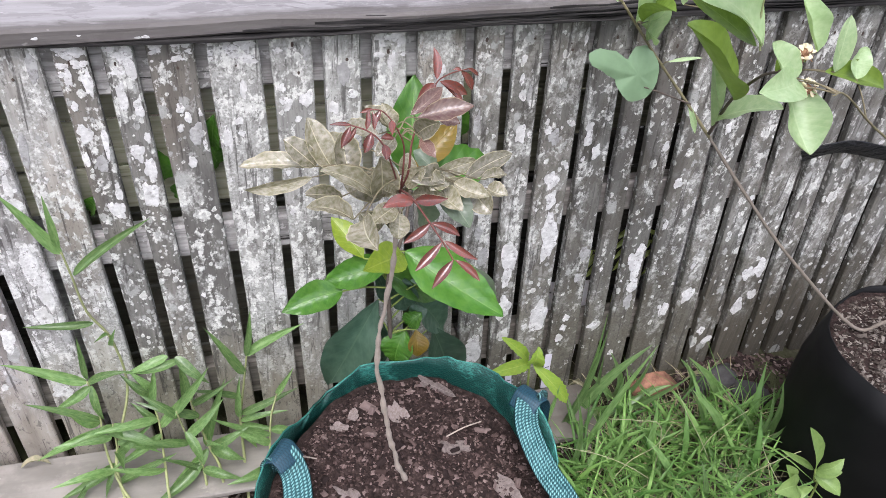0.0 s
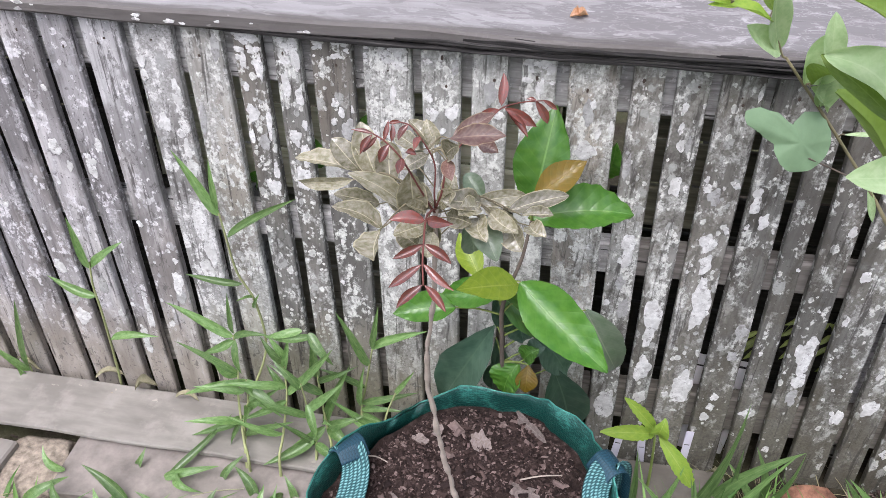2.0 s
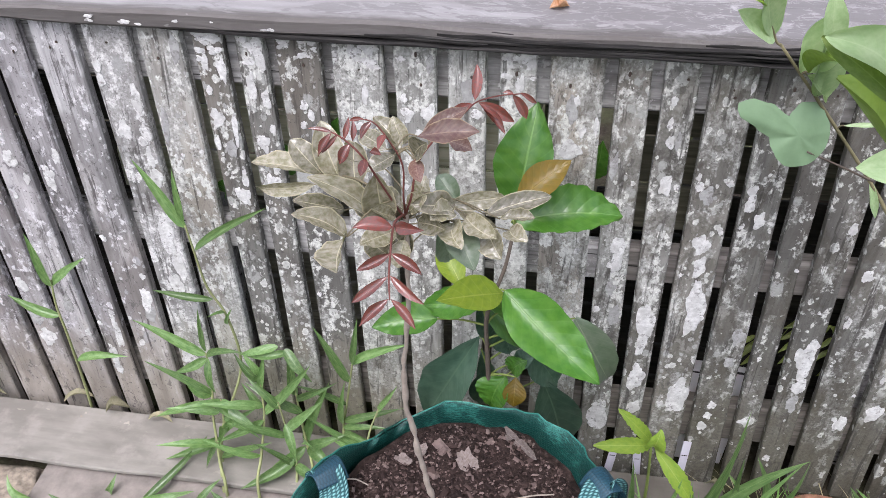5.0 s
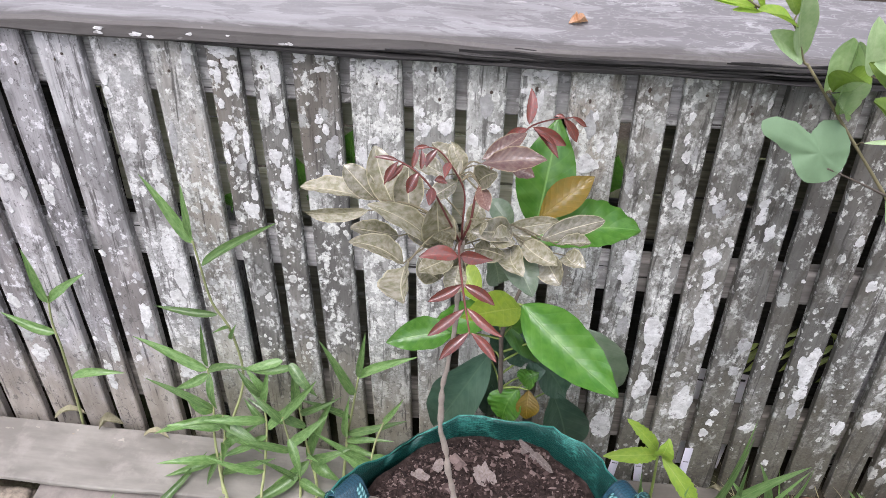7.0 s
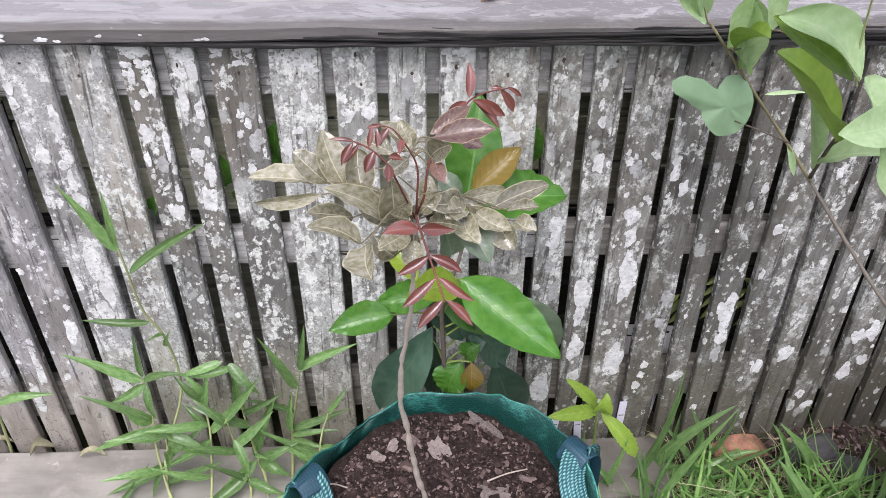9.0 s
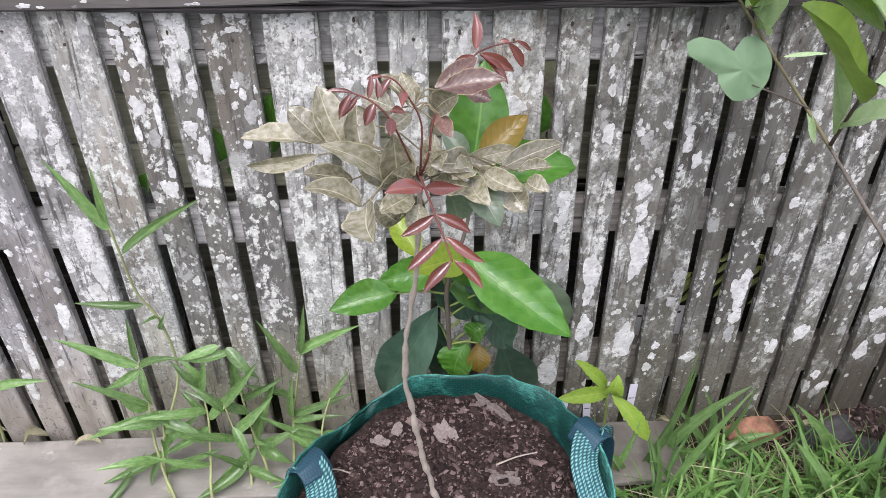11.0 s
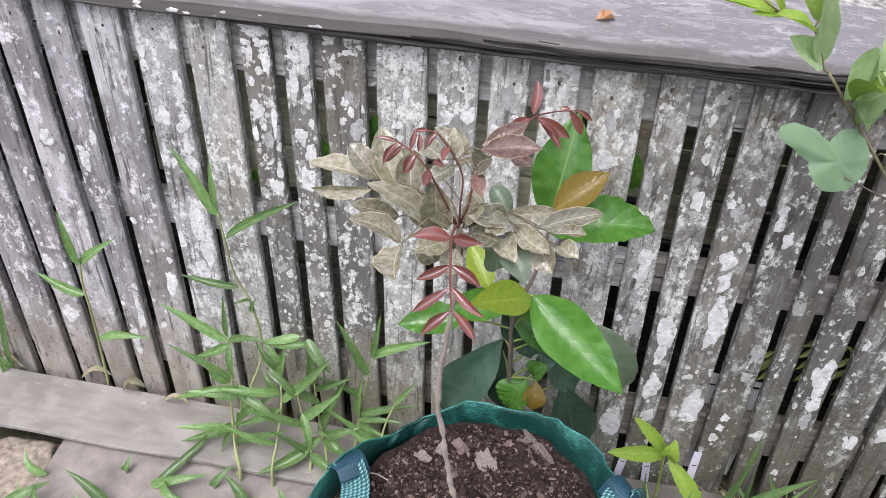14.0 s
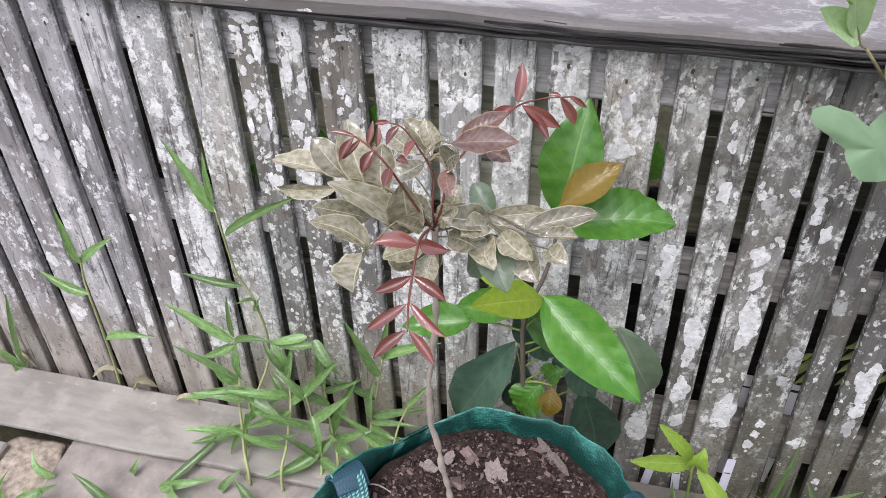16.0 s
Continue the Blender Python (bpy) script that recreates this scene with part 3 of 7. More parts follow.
M_SEPAL = simple("brown_sepal", (0.20, 0.11, 0.06), 0.8, 0.3, 80.0)
M_SLATE = simple("grey_slate", (0.052, 0.049, 0.050), 0.9, 0.4, 40.0)


def strip_mat():
    a = Mat("crinkled_black_film", rough=0.34, spec=0.55)
    n1 = a.noise(a.coords(scale=(14, 40, 40), shift=False), 1.6, 4, 0.6, 0.6)
    return a.done((0.008, 0.0085, 0.0105), n1, 0.9, 0.012)


M_STRIP = strip_mat()
M_POTLITTER = crumbs_mat("pot_litter", (0.020, 0.017, 0.013), (0.060, 0.050, 0.040), (0.13, 0.112, 0.094), (0.30, 0.27, 0.235))


# ---- building helpers ----
def mesh_of(name, bm, material, smooth=False):
    me = bpy.data.meshes.new(name)
    bm.to_mesh(me)
    bm.free()
    me.materials.append(material)
    if smooth:
        me.shade_smooth()
    return me


def part(name, bm, material, parent, label="", smooth=False):
    """Links a bmesh as one mesh object under a thing or a part."""
    ob = new(name, mesh_of(name, bm, material, smooth))
    ob.parent = parent
    if label:
        ob["label"] = label
    return ob


def thing(name, label, category, group="", kind="", at=(0, 0, 0)):
    ob = new(name)
    ob.location = at
    return tagged(ob, label, category, group, kind)


def put_box(bm, x0, x1, y0, y1, z0, z1, bevel=0.0):
    made = bmesh.ops.create_cube(bm, size=1.0)["verts"]
    for v in made:
        v.co = Vector((x0 + (v.co.x + 0.5) * (x1 - x0), y0 + (v.co.y + 0.5) * (y1 - y0), z0 + (v.co.z + 0.5) * (z1 - z0)))
    if bevel:
        edges = list({e for v in made for e in v.link_edges})
        bmesh.ops.bevel(bm, geom=edges, offset=bevel, segments=2, affect="EDGES")
    return made


def smooth_path(points, steps):
    """Points of a Catmull-Rom curve through the given points."""
    p = [Vector(q) for q in points]
    p = [2 * p[0] - p[1]] + p + [2 * p[-1] - p[-2]]
    out = []
    for i in range(1, len(p) - 2):
        for k in range(steps):
            t = k / steps
            a, b, c, d = p[i - 1], p[i], p[i + 1], p[i + 2]
            out.append(0.5 * (2 * b + (c - a) * t + (2 * a - 5 * b + 4 * c - d) * t * t + (3 * b - a - 3 * c + d) * t ** 3))
    out.append(p[-2])
    return out


def tube(points, r0, r1, sides=7, steps=5, knobs=0.0, power=1.0):
    """A tapered round stalk along a smooth path."""
    bm = bmesh.new()
    path = smooth_path(points, steps)
    n = len(path)
    rings = []
    for i, c in enumerate(path):
        ahead = (path[min(i + 1, n - 1)] - path[max(i - 1, 0)]).normalized()
        side = ahead.cross(Vector((0.31, 0.9, 0.2))).normalized()
        up = side.cross(ahead)
        r = r0 + (r1 - r0) * (i / (n - 1)) ** power
        r *= 1 + knobs * noise.noise(c * 55)
        rings.append([bm.verts.new(c + r * (math.cos(a) * side + math.sin(a) * up)) for a in (2 * math.pi * k / sides for k in range(sides))])
    for a, b in zip(rings, rings[1:]):
        for k in range(sides):
            bm.faces.new((a[k], a[(k + 1) % sides], b[(k + 1) % sides], b[k]))
    bm.faces.new(rings[-1])
    bm.faces.new(rings[0][::-1])
    return bm


def leaf_mesh(name, material, peak=0.45, sharp=1.0, fold=0.12, arch=0.08, wave=0.0, waves=5, curl=0.0, rows=10, notch=0.0, seed=0, twist=0.0, bend=0.0, ruffle=0.0):
    """A blade one long along +y and one wide along x: folded at the midrib, arched, bent and twisted, with a waved or toothed rim."""
    rng = random.Random(seed)
    bm = bmesh.new()
    uv = bm.loops.layers.uv.new("UVMap")
    cols = (-1.0, -0.8, -0.45, 0.0, 0.45, 0.8, 1.0)
    grid, where = [], {}
    k = math.log(0.5) / math.log(peak)
    ph = rng.uniform(0, 6)
    for i in range(rows + 1):
        v = i / rows
        half = 0.5 * math.sin(math.pi * min(max(v, 0.004), 0.996) ** k) ** sharp
        half *= 1 + notch * math.sin(v * 60 + ph)
        turn = twist * (v - 0.4)
        row = []
        for c in cols:
            edge = 1 + ruffle * 1.2 * noise.noise((v * 3, ph, 3 * (c > 0))) * abs(c)
            side = half * c * edge * math.cos(curl * abs(c))
            z = fold * abs(c) * half * 2 + wave * c * c * math.sin(waves * 2 * math.pi * v + ph + c)
            z += curl * half * c * c * 0.8 + ruffle * abs(c) * noise.noise((c * 1.5, v * 4.5, ph))
            x = side * math.cos(turn) - z * math.sin(turn) + bend * math.sin(math.pi * v)
            z = side * math.sin(turn) + z * math.cos(turn) + arch * 4 * v * (1 - v)
            q = bm.verts.new((x, v, z))
            where[q] = (0.5 + 0.5 * c, v)
            row.append(q)
        grid.append(row)
    for a, b in zip(grid, grid[1:]):
        for j in range(6):
            f = bm.faces.new((a[j], a[j + 1], b[j + 1], b[j]))
            for lp in f.loops:
                lp[uv].uv = where[lp.vert]
    return mesh_of(name, bm, material, True)


def leaf_set(name, material, count, seed, peak=0.48, sharp=0.8, fold=(0.1, 0.3), arch=(0.0, 0.2), wave=0.03, curl=(0.0, 0.4), twist=0.5, bend=0.12, ruffle=0.1, rows=14, waves=4):
    """Several blades of one kind, each grown a little differently."""
    rng = random.Random(seed)
    out = []
    for i in range(count):
        out.append(leaf_mesh(name, material, peak + rng.uniform(-0.05, 0.05), sharp * rng.uniform(0.9, 1.12), rng.uniform(*fold), rng.uniform(*arch), wave * rng.uniform(0.5, 1.4), waves, rng.uniform(*curl), rows, 0.0, seed * 17 + i, rng.uniform(-twist, twist), rng.uniform(-bend, bend), ruffle * rng.uniform(0.6, 1.3)))
    return out


FACING = Vector((0.0, -0.62, 0.78))


def place_leaf(name, mesh, parent, row, thin=1.0, hint=FACING, label=""):
    """Lays a blade from its base to its tip, its upper face turned to the light and then spun about its length."""
    base, tip, width, spin = Vector(row[:3]), Vector(row[3:6]), row[6], row[7]
    along = tip - base
    y = along.normalized()
    z = (hint - hint.dot(y) * y).normalized()
    z = Matrix.Rotation(radians(spin), 3, y) @ z
    x = y.cross(z)
    ob = new(name, mesh)
    ob.parent = parent
    m = Matrix((x, y, z)).transposed().to_4x4()
    m.translation = base
    ob.matrix_basis = m @ Matrix.Diagonal((width, along.length, width * thin, 1))
    if label:
        ob["label"] = label
    return ob


# ---- the ground, one sheet to the horizon ----
def build_ground():
    bm = bmesh.new()
    steps = [-60, -20, -8, -4, -2.5] + [-2 + 0.08 * i for i in range(51)] + [2.5, 4, 8, 20, 60]
    grid = []
    for y in steps:
        row = []
        for x in steps:
            near = max(0.0, 1 - max(abs(x), abs(y)) / 3.5)
            row.append(bm.verts.new((x, y, near * (0.022 * noise.noise((x * 3, y * 3, 0)) + 0.010 * noise.noise((x * 11, y * 11, 4))) - 0.008)))
        grid.append(row)
    for a, b in zip(grid, grid[1:]):
        for j in range(len(a) - 1):
            bm.faces.new((a[j], a[j + 1], b[j + 1], b[j]))
    return tagged(new("ground", mesh_of("ground", bm, M_GROUND, True)), "damp brown garden earth with litter", "ground", kind="structure")


build_ground()


# ---- the fence: palings on rails under a broad cap ----
# middle of each gap between palings: at the top and at the foot
GAPS = [(-1.30, -1.285), (-1.20, -1.195), (-1.10, -1.09), (-1.008, -0.985), (-0.932, -0.905), (-0.850, -0.822), (-0.768, -0.748), (-0.673, -0.648),
        (-0.574, -0.550), (-0.481, -0.448), (-0.406, -0.372), (-0.336, -0.298), (-0.243, -0.210), (-0.137, -0.105), (-0.046, -0.020), (0.039, 0.062),
        (0.121, 0.150), (0.228, 0.268), (0.302, 0.350), (0.378, 0.418), (0.468, 0.508), (0.545, 0.602), (0.608, 0.672), (0.690, 0.748),
        (0.785, 0.850), (0.866, 0.930), (0.940, 1.012), (1.030, 1.110), (1.108, 1.180), (1.190, 1.262), (1.268, 1.340)]
while GAPS[-1][0] < 2.6:
    GAPS.append((GAPS[-1][0] + 0.086, GAPS[-1][1] + 0.0865))
while GAPS[0][0] > -2.8:
    GAPS.insert(0, (GAPS[0][0] - 0.094, GAPS[0][1] - 0.093))

fence = thing("paling_fence", "weathered grey timber paling fence crusted with pale lichen", "fence")
TOP, FOOT = 1.0515, -0.025


def paling_mesh(xt0, xt1, xb0, xb1, rng):
    """A sawn board with worn edges, a little wavy along its length; its own origin is at its foot."""
    bm = bmesh.new()
    rings, n = [], 9
    mid = 0.5 * (xb0 + xb1)
    ph = rng.uniform(0, 50)
    thick = rng.uniform(0.018, 0.022)
    for i in range(n + 1):
        t = i / n
        z = FOOT + (TOP - FOOT) * t
        x0, x1 = xb0 + (xt0 - xb0) * t - mid, xb1 + (xt1 - xb1) * t - mid
        x0 += 0.0022 * noise.noise((ph, z * 5, 0))
        x1 += 0.0022 * noise.noise((ph, z * 5, 9))
        y = 0.0006 * noise.noise((ph, z * 2, 5))
        c = 0.003
        rings.append([bm.verts.new(q) for q in ((x0, thick, z), (x0, y + c, z), (x0 + c, y, z), (x1 - c, y, z), (x1, y + c, z), (x1, thick, z))])
    for a, b in zip(rings, rings[1:]):
        for k in range(6):
            bm.faces.new((a[k], a[(k + 1) % 6], b[(k + 1) % 6], b[k]))
    bm.faces.new(rings[-1])
    bm.faces.new(rings[0][::-1])
    bmesh.ops.recalc_face_normals(bm, faces=bm.faces)
    return bm, mid


def blob(rx, rz, rng, thick=0.0003):
    """A thin crust with a ragged outline, facing -y."""
    bm = bmesh.new()
    n, ph = 44, rng.uniform(0, 99)
    outer, inner = [], []
    for i in range(n):
        a = 2 * math.pi * i / n
        f = 1 + 0.55 * noise.noise((ph, 1.1 * math.cos(a), 1.1 * math.sin(a))) + 0.16 * noise.noise((ph + 7, 2.6 * math.cos(a), 2.6 * math.sin(a))) + 0.14 * noise.noise((ph + 3, 7 * math.cos(a), 7 * math.sin(a)))
        f = max(0.25, f)
        outer.append(bm.verts.new((rx * f * math.cos(a), 0.0004, rz * f * math.sin(a))))
        inner.append(bm.verts.new((rx * f * 0.9 * math.cos(a), -thick, rz * f * 0.9 * math.sin(a))))
    for i in range(n):
        j = (i + 1) % n
        bm.faces.new((outer[i], outer[j], inner[j], inner[i]))
    bm.faces.new(inner)
    bmesh.ops.recalc_face_normals(bm, faces=bm.faces)
    return bm


# how each board has weathered, from the paling at x = -1.15 on: bare tone, film of lichen, round colonies
FIRST = -1.15
TONES = [0.60, 0.56, 0.54, 1.00, 0.56, 0.90, 0.52, 0.74, 0.22, 0.22, 0.20, 0.48, 0.48, 0.80, 0.76, 0.62, 0.50, 0.36, 0.36, 0.16, 0.20, 0.20, 0.25, 0.27, 0.31, 0.34, 0.29, 0.33, 0.29, 0.33]
FILMS = [0.40, 0.30, 0.22, 0.14, 0.18, 0.16, 0.50, 0.52, 0.20, 0.30, 0.22, 0.62, 0.50, 0.50, 0.85, 0.62, 0.47, 0.50, 0.42, 0.41, 0.26, 0.27, 0.39, 0.39, 0.37, 0.39, 0.35, 0.34, 0.30, 0.34]
DOTS = [0.20, 0.20, 0.20, 0.16, 0.15, 0.08, 0.35, 0.28, 0.62, 0.85, 0.32, 0.34, 0.36, 0.22, 0.25, 0.20, 0.22, 0.42, 0.15, 0.29, 0.18, 0.17, 0.18, 0.20, 0.18, 0.17, 0.18, 0.18, 0.17, 0.17]
PALINGS = []
rng = random.Random(4)
first = min(range(len(GAPS) - 1), key=lambda k: abs(0.5 * (GAPS[k][0] + GAPS[k + 1][0]) - FIRST))
for order, ((ta, ba), (tb, bb)) in enumerate(zip(GAPS, GAPS[1:])):
    k = (order - first) % len(TONES)
    ga, gb = (rng.uniform(0.0086, 0.0118) for _ in range(2))
    bm, mid = paling_mesh(ta + ga, tb - gb, ba + ga, bb - gb, rng)
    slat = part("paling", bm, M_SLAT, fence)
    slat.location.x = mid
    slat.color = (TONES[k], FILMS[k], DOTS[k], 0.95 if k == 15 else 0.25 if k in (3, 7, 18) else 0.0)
    PALINGS.append((ta, tb, ba, bb, slat, mid))
    # a nail into the top rail
    for z in ((1.0,) if rng.random() < 0.7 else (0.985, 1.012)):
        t = (z - FOOT) / (TOP - FOOT)
        x = 0.5 * (ba + bb) + (0.5 * (ta + tb) - 0.5 * (ba + bb)) * t + rng.uniform(-0.01, 0.01)
        nb = bmesh.new()
        bmesh.ops.create_cone(nb, cap_ends=True, segments=8, radius1=0.0025, radius2=0.0018, depth=0.0015)
        nail = part("nail", nb, M_NAIL, slat)
        nail.matrix_basis = pose(x - mid, -0.0012, z + rng.uniform(-0.02, 0.015), 90) @ Matrix.Diagonal((rng.uniform(0.6, 1.2), rng.uniform(0.8, 2.2), 1, 1))

# the large lichen crusts: x, height, half width, half height
WHITE_A = [
    (-0.979, 0.424, 0.015, 0.024), (-0.951, 0.266, 0.023, 0.030), (-0.884, 0.756, 0.015, 0.022),
    (-0.815, 0.716, 0.011, 0.039), (-0.814, 0.234, 0.013, 0.044), (-0.814, 0.184, 0.012, 0.020),
    (-0.786, 0.771, 0.008, 0.022), (-0.769, 0.303, 0.011, 0.071), (-0.686, 0.411, 0.014, 0.038),
    (-0.630, 0.840, 0.015, 0.025), (-0.628, 0.247, 0.025, 0.027), (-0.607, 0.468, 0.017, 0.030),
    (-0.599, 0.603, 0.018, 0.055), (-0.594, 0.781, 0.008, 0.029), (-0.593, 0.740, 0.014, 0.024),
    (-0.591, 0.529, 0.015, 0.058), (-0.591, 0.907, 0.011, 0.037), (-0.542, 0.791, 0.004, 0.007),
    (-0.537, 0.763, 0.005, 0.007), (-0.531, 0.790, 0.006, 0.009),
]
WHITE_B = [
    (-0.513, 0.711, 0.005, 0.012), (-0.460, 0.825, 0.007, 0.019), (-0.458, 1.036, 0.013, 0.010),
    (-0.453, 0.933, 0.007, 0.012), (-0.453, 0.989, 0.006, 0.022), (-0.447, 0.880, 0.015, 0.022),
    (-0.433, 0.718, 0.007, 0.015), (-0.430, 1.033, 0.017, 0.012), (-0.418, 0.710, 0.014, 0.022),
    (-0.412, 0.968, 0.009, 0.031), (-0.410, 0.753, 0.007, 0.022), (-0.409, 0.858, 0.006, 0.033),
    (-0.376, 0.946, 0.009, 0.036), (-0.368, 0.832, 0.013, 0.021), (-0.363, 1.016, 0.012, 0.014),
    (-0.360, 0.738, 0.015, 0.036), (-0.354, 0.921, 0.009, 0.020), (-0.350, 0.796, 0.014, 0.031),
    (-0.345, 1.002, 0.009, 0.029), (-0.342, 0.864, 0.007, 0.012),
]
WHITE_C = [
    (-0.279, 0.803, 0.009, 0.015), (-0.276, 1.040, 0.019, 0.008), (-0.275, 0.895, 0.006, 0.016),
    (-0.254, 1.042, 0.008, 0.010), (-0.244, 0.905, 0.004, 0.010), (-0.244, 0.836, 0.004, 0.017),
    (-0.212, 0.851, 0.009, 0.027), (-0.196, 1.028, 0.008, 0.019), (-0.190, 0.882, 0.009, 0.010),
    (-0.177, 0.945, 0.007, 0.022), (-0.168, 1.031, 0.014, 0.021), (-0.110, 0.943, 0.006, 0.010),
    (-0.104, 0.912, 0.013, 0.018), (-0.068, 0.918, 0.013, 0.022), (-0.020, 0.897, 0.011, 0.015),
    (0.015, 0.922, 0.011, 0.011), (0.065, 1.032, 0.013, 0.012), (0.085, 0.982, 0.009, 0.025),
    (0.091, 1.032, 0.013, 0.013), (0.179, 0.867, 0.021, 0.023),
]
WHITE_D = [
    (0.180, 0.960, 0.006, 0.012), (0.195, 0.903, 0.006, 0.013), (0.223, 0.913, 0.005, 0.022),
    (0.287, 0.665, 0.019, 0.022), (0.287, 0.626, 0.014, 0.021), (0.290, 0.621, 0.013, 0.023),
    (0.307, 0.192, 0.024, 0.055), (0.336, 0.972, 0.006, 0.012), (0.337, 0.929, 0.006, 0.016),
    (0.342, 0.895, 0.008, 0.016), (0.351, 0.808, 0.012, 0.025), (0.374, 0.322, 0.021, 0.044),
    (0.379, 0.464, 0.021, 0.086), (0.390, 0.228, 0.015, 0.021), (0.436, 0.680, 0.018, 0.028),
    (0.443, 0.631, 0.013, 0.026), (0.453, 1.001, 0.004, 0.014), (0.466, 0.717, 0.006, 0.011),
    (0.473, 0.530, 0.022, 0.078), (0.475, 0.276, 0.026, 0.062),
]
WHITE_E = [
    (0.499, 0.783, 0.011, 0.020), (0.524, 0.747, 0.011, 0.020), (0.533, 0.187, 0.012, 0.018),
    (0.539, 0.224, 0.009, 0.013), (0.541, 0.257, 0.011, 0.017), (0.618, 0.217, 0.013, 0.013),
    (0.689, 0.746, 0.008, 0.015), (0.692, 0.103, 0.011, 0.014), (0.700, 0.420, 0.023, 0.058),
    (0.708, 0.337, 0.018, 0.028), (0.741, 0.526, 0.006, 0.018), (0.741, 0.642, 0.012, 0.016),
    (0.817, 0.242, 0.013, 0.030), (0.867, 0.283, 0.019, 0.030), (0.944, 0.136, 0.013, 0.019),
    (0.984, 0.097, 0.017, 0.017), (1.021, 0.330, 0.018, 0.028), (1.027, 0.213, 0.018, 0.031),
    (1.058, 0.346, 0.019, 0.037), (1.059, 0.250, 0.015, 0.021),
]
GREY_CRUSTS = [
    (-0.976, 0.335, 0.017, 0.043), (-0.873, 0.380, 0.013, 0.031), (-0.663, 0.376, 0.014, 0.031),
    (-0.553, 0.858, 0.008, 0.041), (-0.501, 1.006, 0.010, 0.031), (-0.433, 0.816, 0.014, 0.020),
    (-0.258, 0.865, 0.014, 0.026), (-0.062, 1.010, 0.008, 0.018), (-0.002, 0.965, 0.012, 0.028),
    (0.174, 0.943, 0.012, 0.026), (0.257, 0.837, 0.008, 0.034), (0.286, 0.559, 0.011, 0.021),
    (0.302, 0.489, 0.012, 0.031), (0.356, 0.896, 0.005, 0.019), (0.422, 0.792, 0.013, 0.022),
    (0.548, 0.389, 0.012, 0.016), (0.550, 0.459, 0.013, 0.025), (0.698, 0.284, 0.012, 0.031),
]


CRUSTS = []


def add_patch(x, z, rx, rz, material=None):
    t = (z - FOOT) / (TOP - FOOT)
    for ta, tb, ba, bb, slat, mid in PALINGS:
        lo, hi = ba + (ta - ba) * t, bb + (tb - bb) * t
        if lo <= x < hi:
            rx = min(rx, (hi - lo - 0.02) * 0.42)
            x = min(max(x, lo + 0.012 + rx * 1.15), hi - 0.012 - rx * 1.15)
            ob = part("lichen_patch", blob(rx, rz, rng), material or M_CRUST, slat)
            CRUSTS.append(ob)
            ob.location = (x - mid, -0.0007 - 0.000002 * len(CRUSTS), z)
            return


for x, z, rx, rz in GREY_CRUSTS:
    add_patch(x, z, rx * 0.85, rz * 0.85, M_GREYCRUST)
for x, z, rx, rz in WHITE_A + WHITE_B + WHITE_C + WHITE_D + WHITE_E:
    add_patch(x, z, rx * 0.85, rz * 0.85)
# crusts that gather at the board ends under the cap
for x0 in (-0.45, -0.36, -0.33, -0.25, -0.16, 0.09):
    for _ in range(14):
        s = rng.uniform(0.002, 0.006)
        add_patch(x0 + rng.uniform(-0.03, 0.03), rng.uniform(0.99, 1.042), s * 1.5, s)
for _ in range(70):
    s = rng.uniform(0.003, 0.008)
    add_patch(rng.uniform(-1.25, 1.35), rng.uniform(0.2, 0.97), s, s * rng.uniform(1.0, 1.8))


def long_board(x0, x1, y0, y1, z0, z1, wob=0.002, cuts=40, seed=0, ease=0.0):
    """A board that runs along x, with slightly uneven worn edges."""
    bm = bmesh.new()
    rings = []
    c = min(0.005, 0.2 * (z1 - z0))
    for i in range(cuts + 1):
        x = x0 + (x1 - x0) * i / cuts
        w = [wob * noise.noise((x * 4, seed * 3.1, 7 * k)) + 0.5 * wob * noise.noise((x * 17, seed, 3 * k)) for k in range(4)]
        if ease:
            w[0] += ease * (1 - min(1.0, (x - x0) / 0.5)) ** 1.3
        rings.append([bm.verts.new((x, *q)) for q in ((y0 + w[0], z0 + c + w[2]), (y0 + w[0], z1 - c + w[3]), (y0 + c + w[0], z1 + w[3]), (y1 - c, z1 + w[3]), (y1, z1 - c), (y1, z0 + c), (y1 - c, z0 + w[2]), (y0 + c + w[0], z0 + w[2]))])
    for a, b in zip(rings, rings[1:]):
        for k in range(8):
            bm.faces.new((a[k], a[(k + 1) % 8], b[(k + 1) % 8], b[k]))
    bm.faces.new(rings[-1])
    bm.faces.new(rings[0][::-1])
    bmesh.ops.recalc_face_normals(bm, faces=bm.faces)
    return bm


for z0, z1 in ((0.935, 1.045), (0.560, 0.640), (0.120, 0.232)):
    for x0, x1 in ((-2.8, 0.268), (0.271, 2.7)):
        part("rail", long_board(x0, x1, 0.0245, 0.062, z0, z1, seed=z0), M_LOWRAIL if z0 < 0.5 else M_DULLRAIL if z0 < 0.6 and x0 > 0 else M_RAIL, fence)
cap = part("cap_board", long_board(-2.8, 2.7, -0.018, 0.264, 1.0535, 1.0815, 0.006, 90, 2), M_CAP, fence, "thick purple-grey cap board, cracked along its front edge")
sag = Matrix.Rotation(radians(-0.35), 4, "Y")
cap.matrix_basis = sag
cap_rng = random.Random(12)
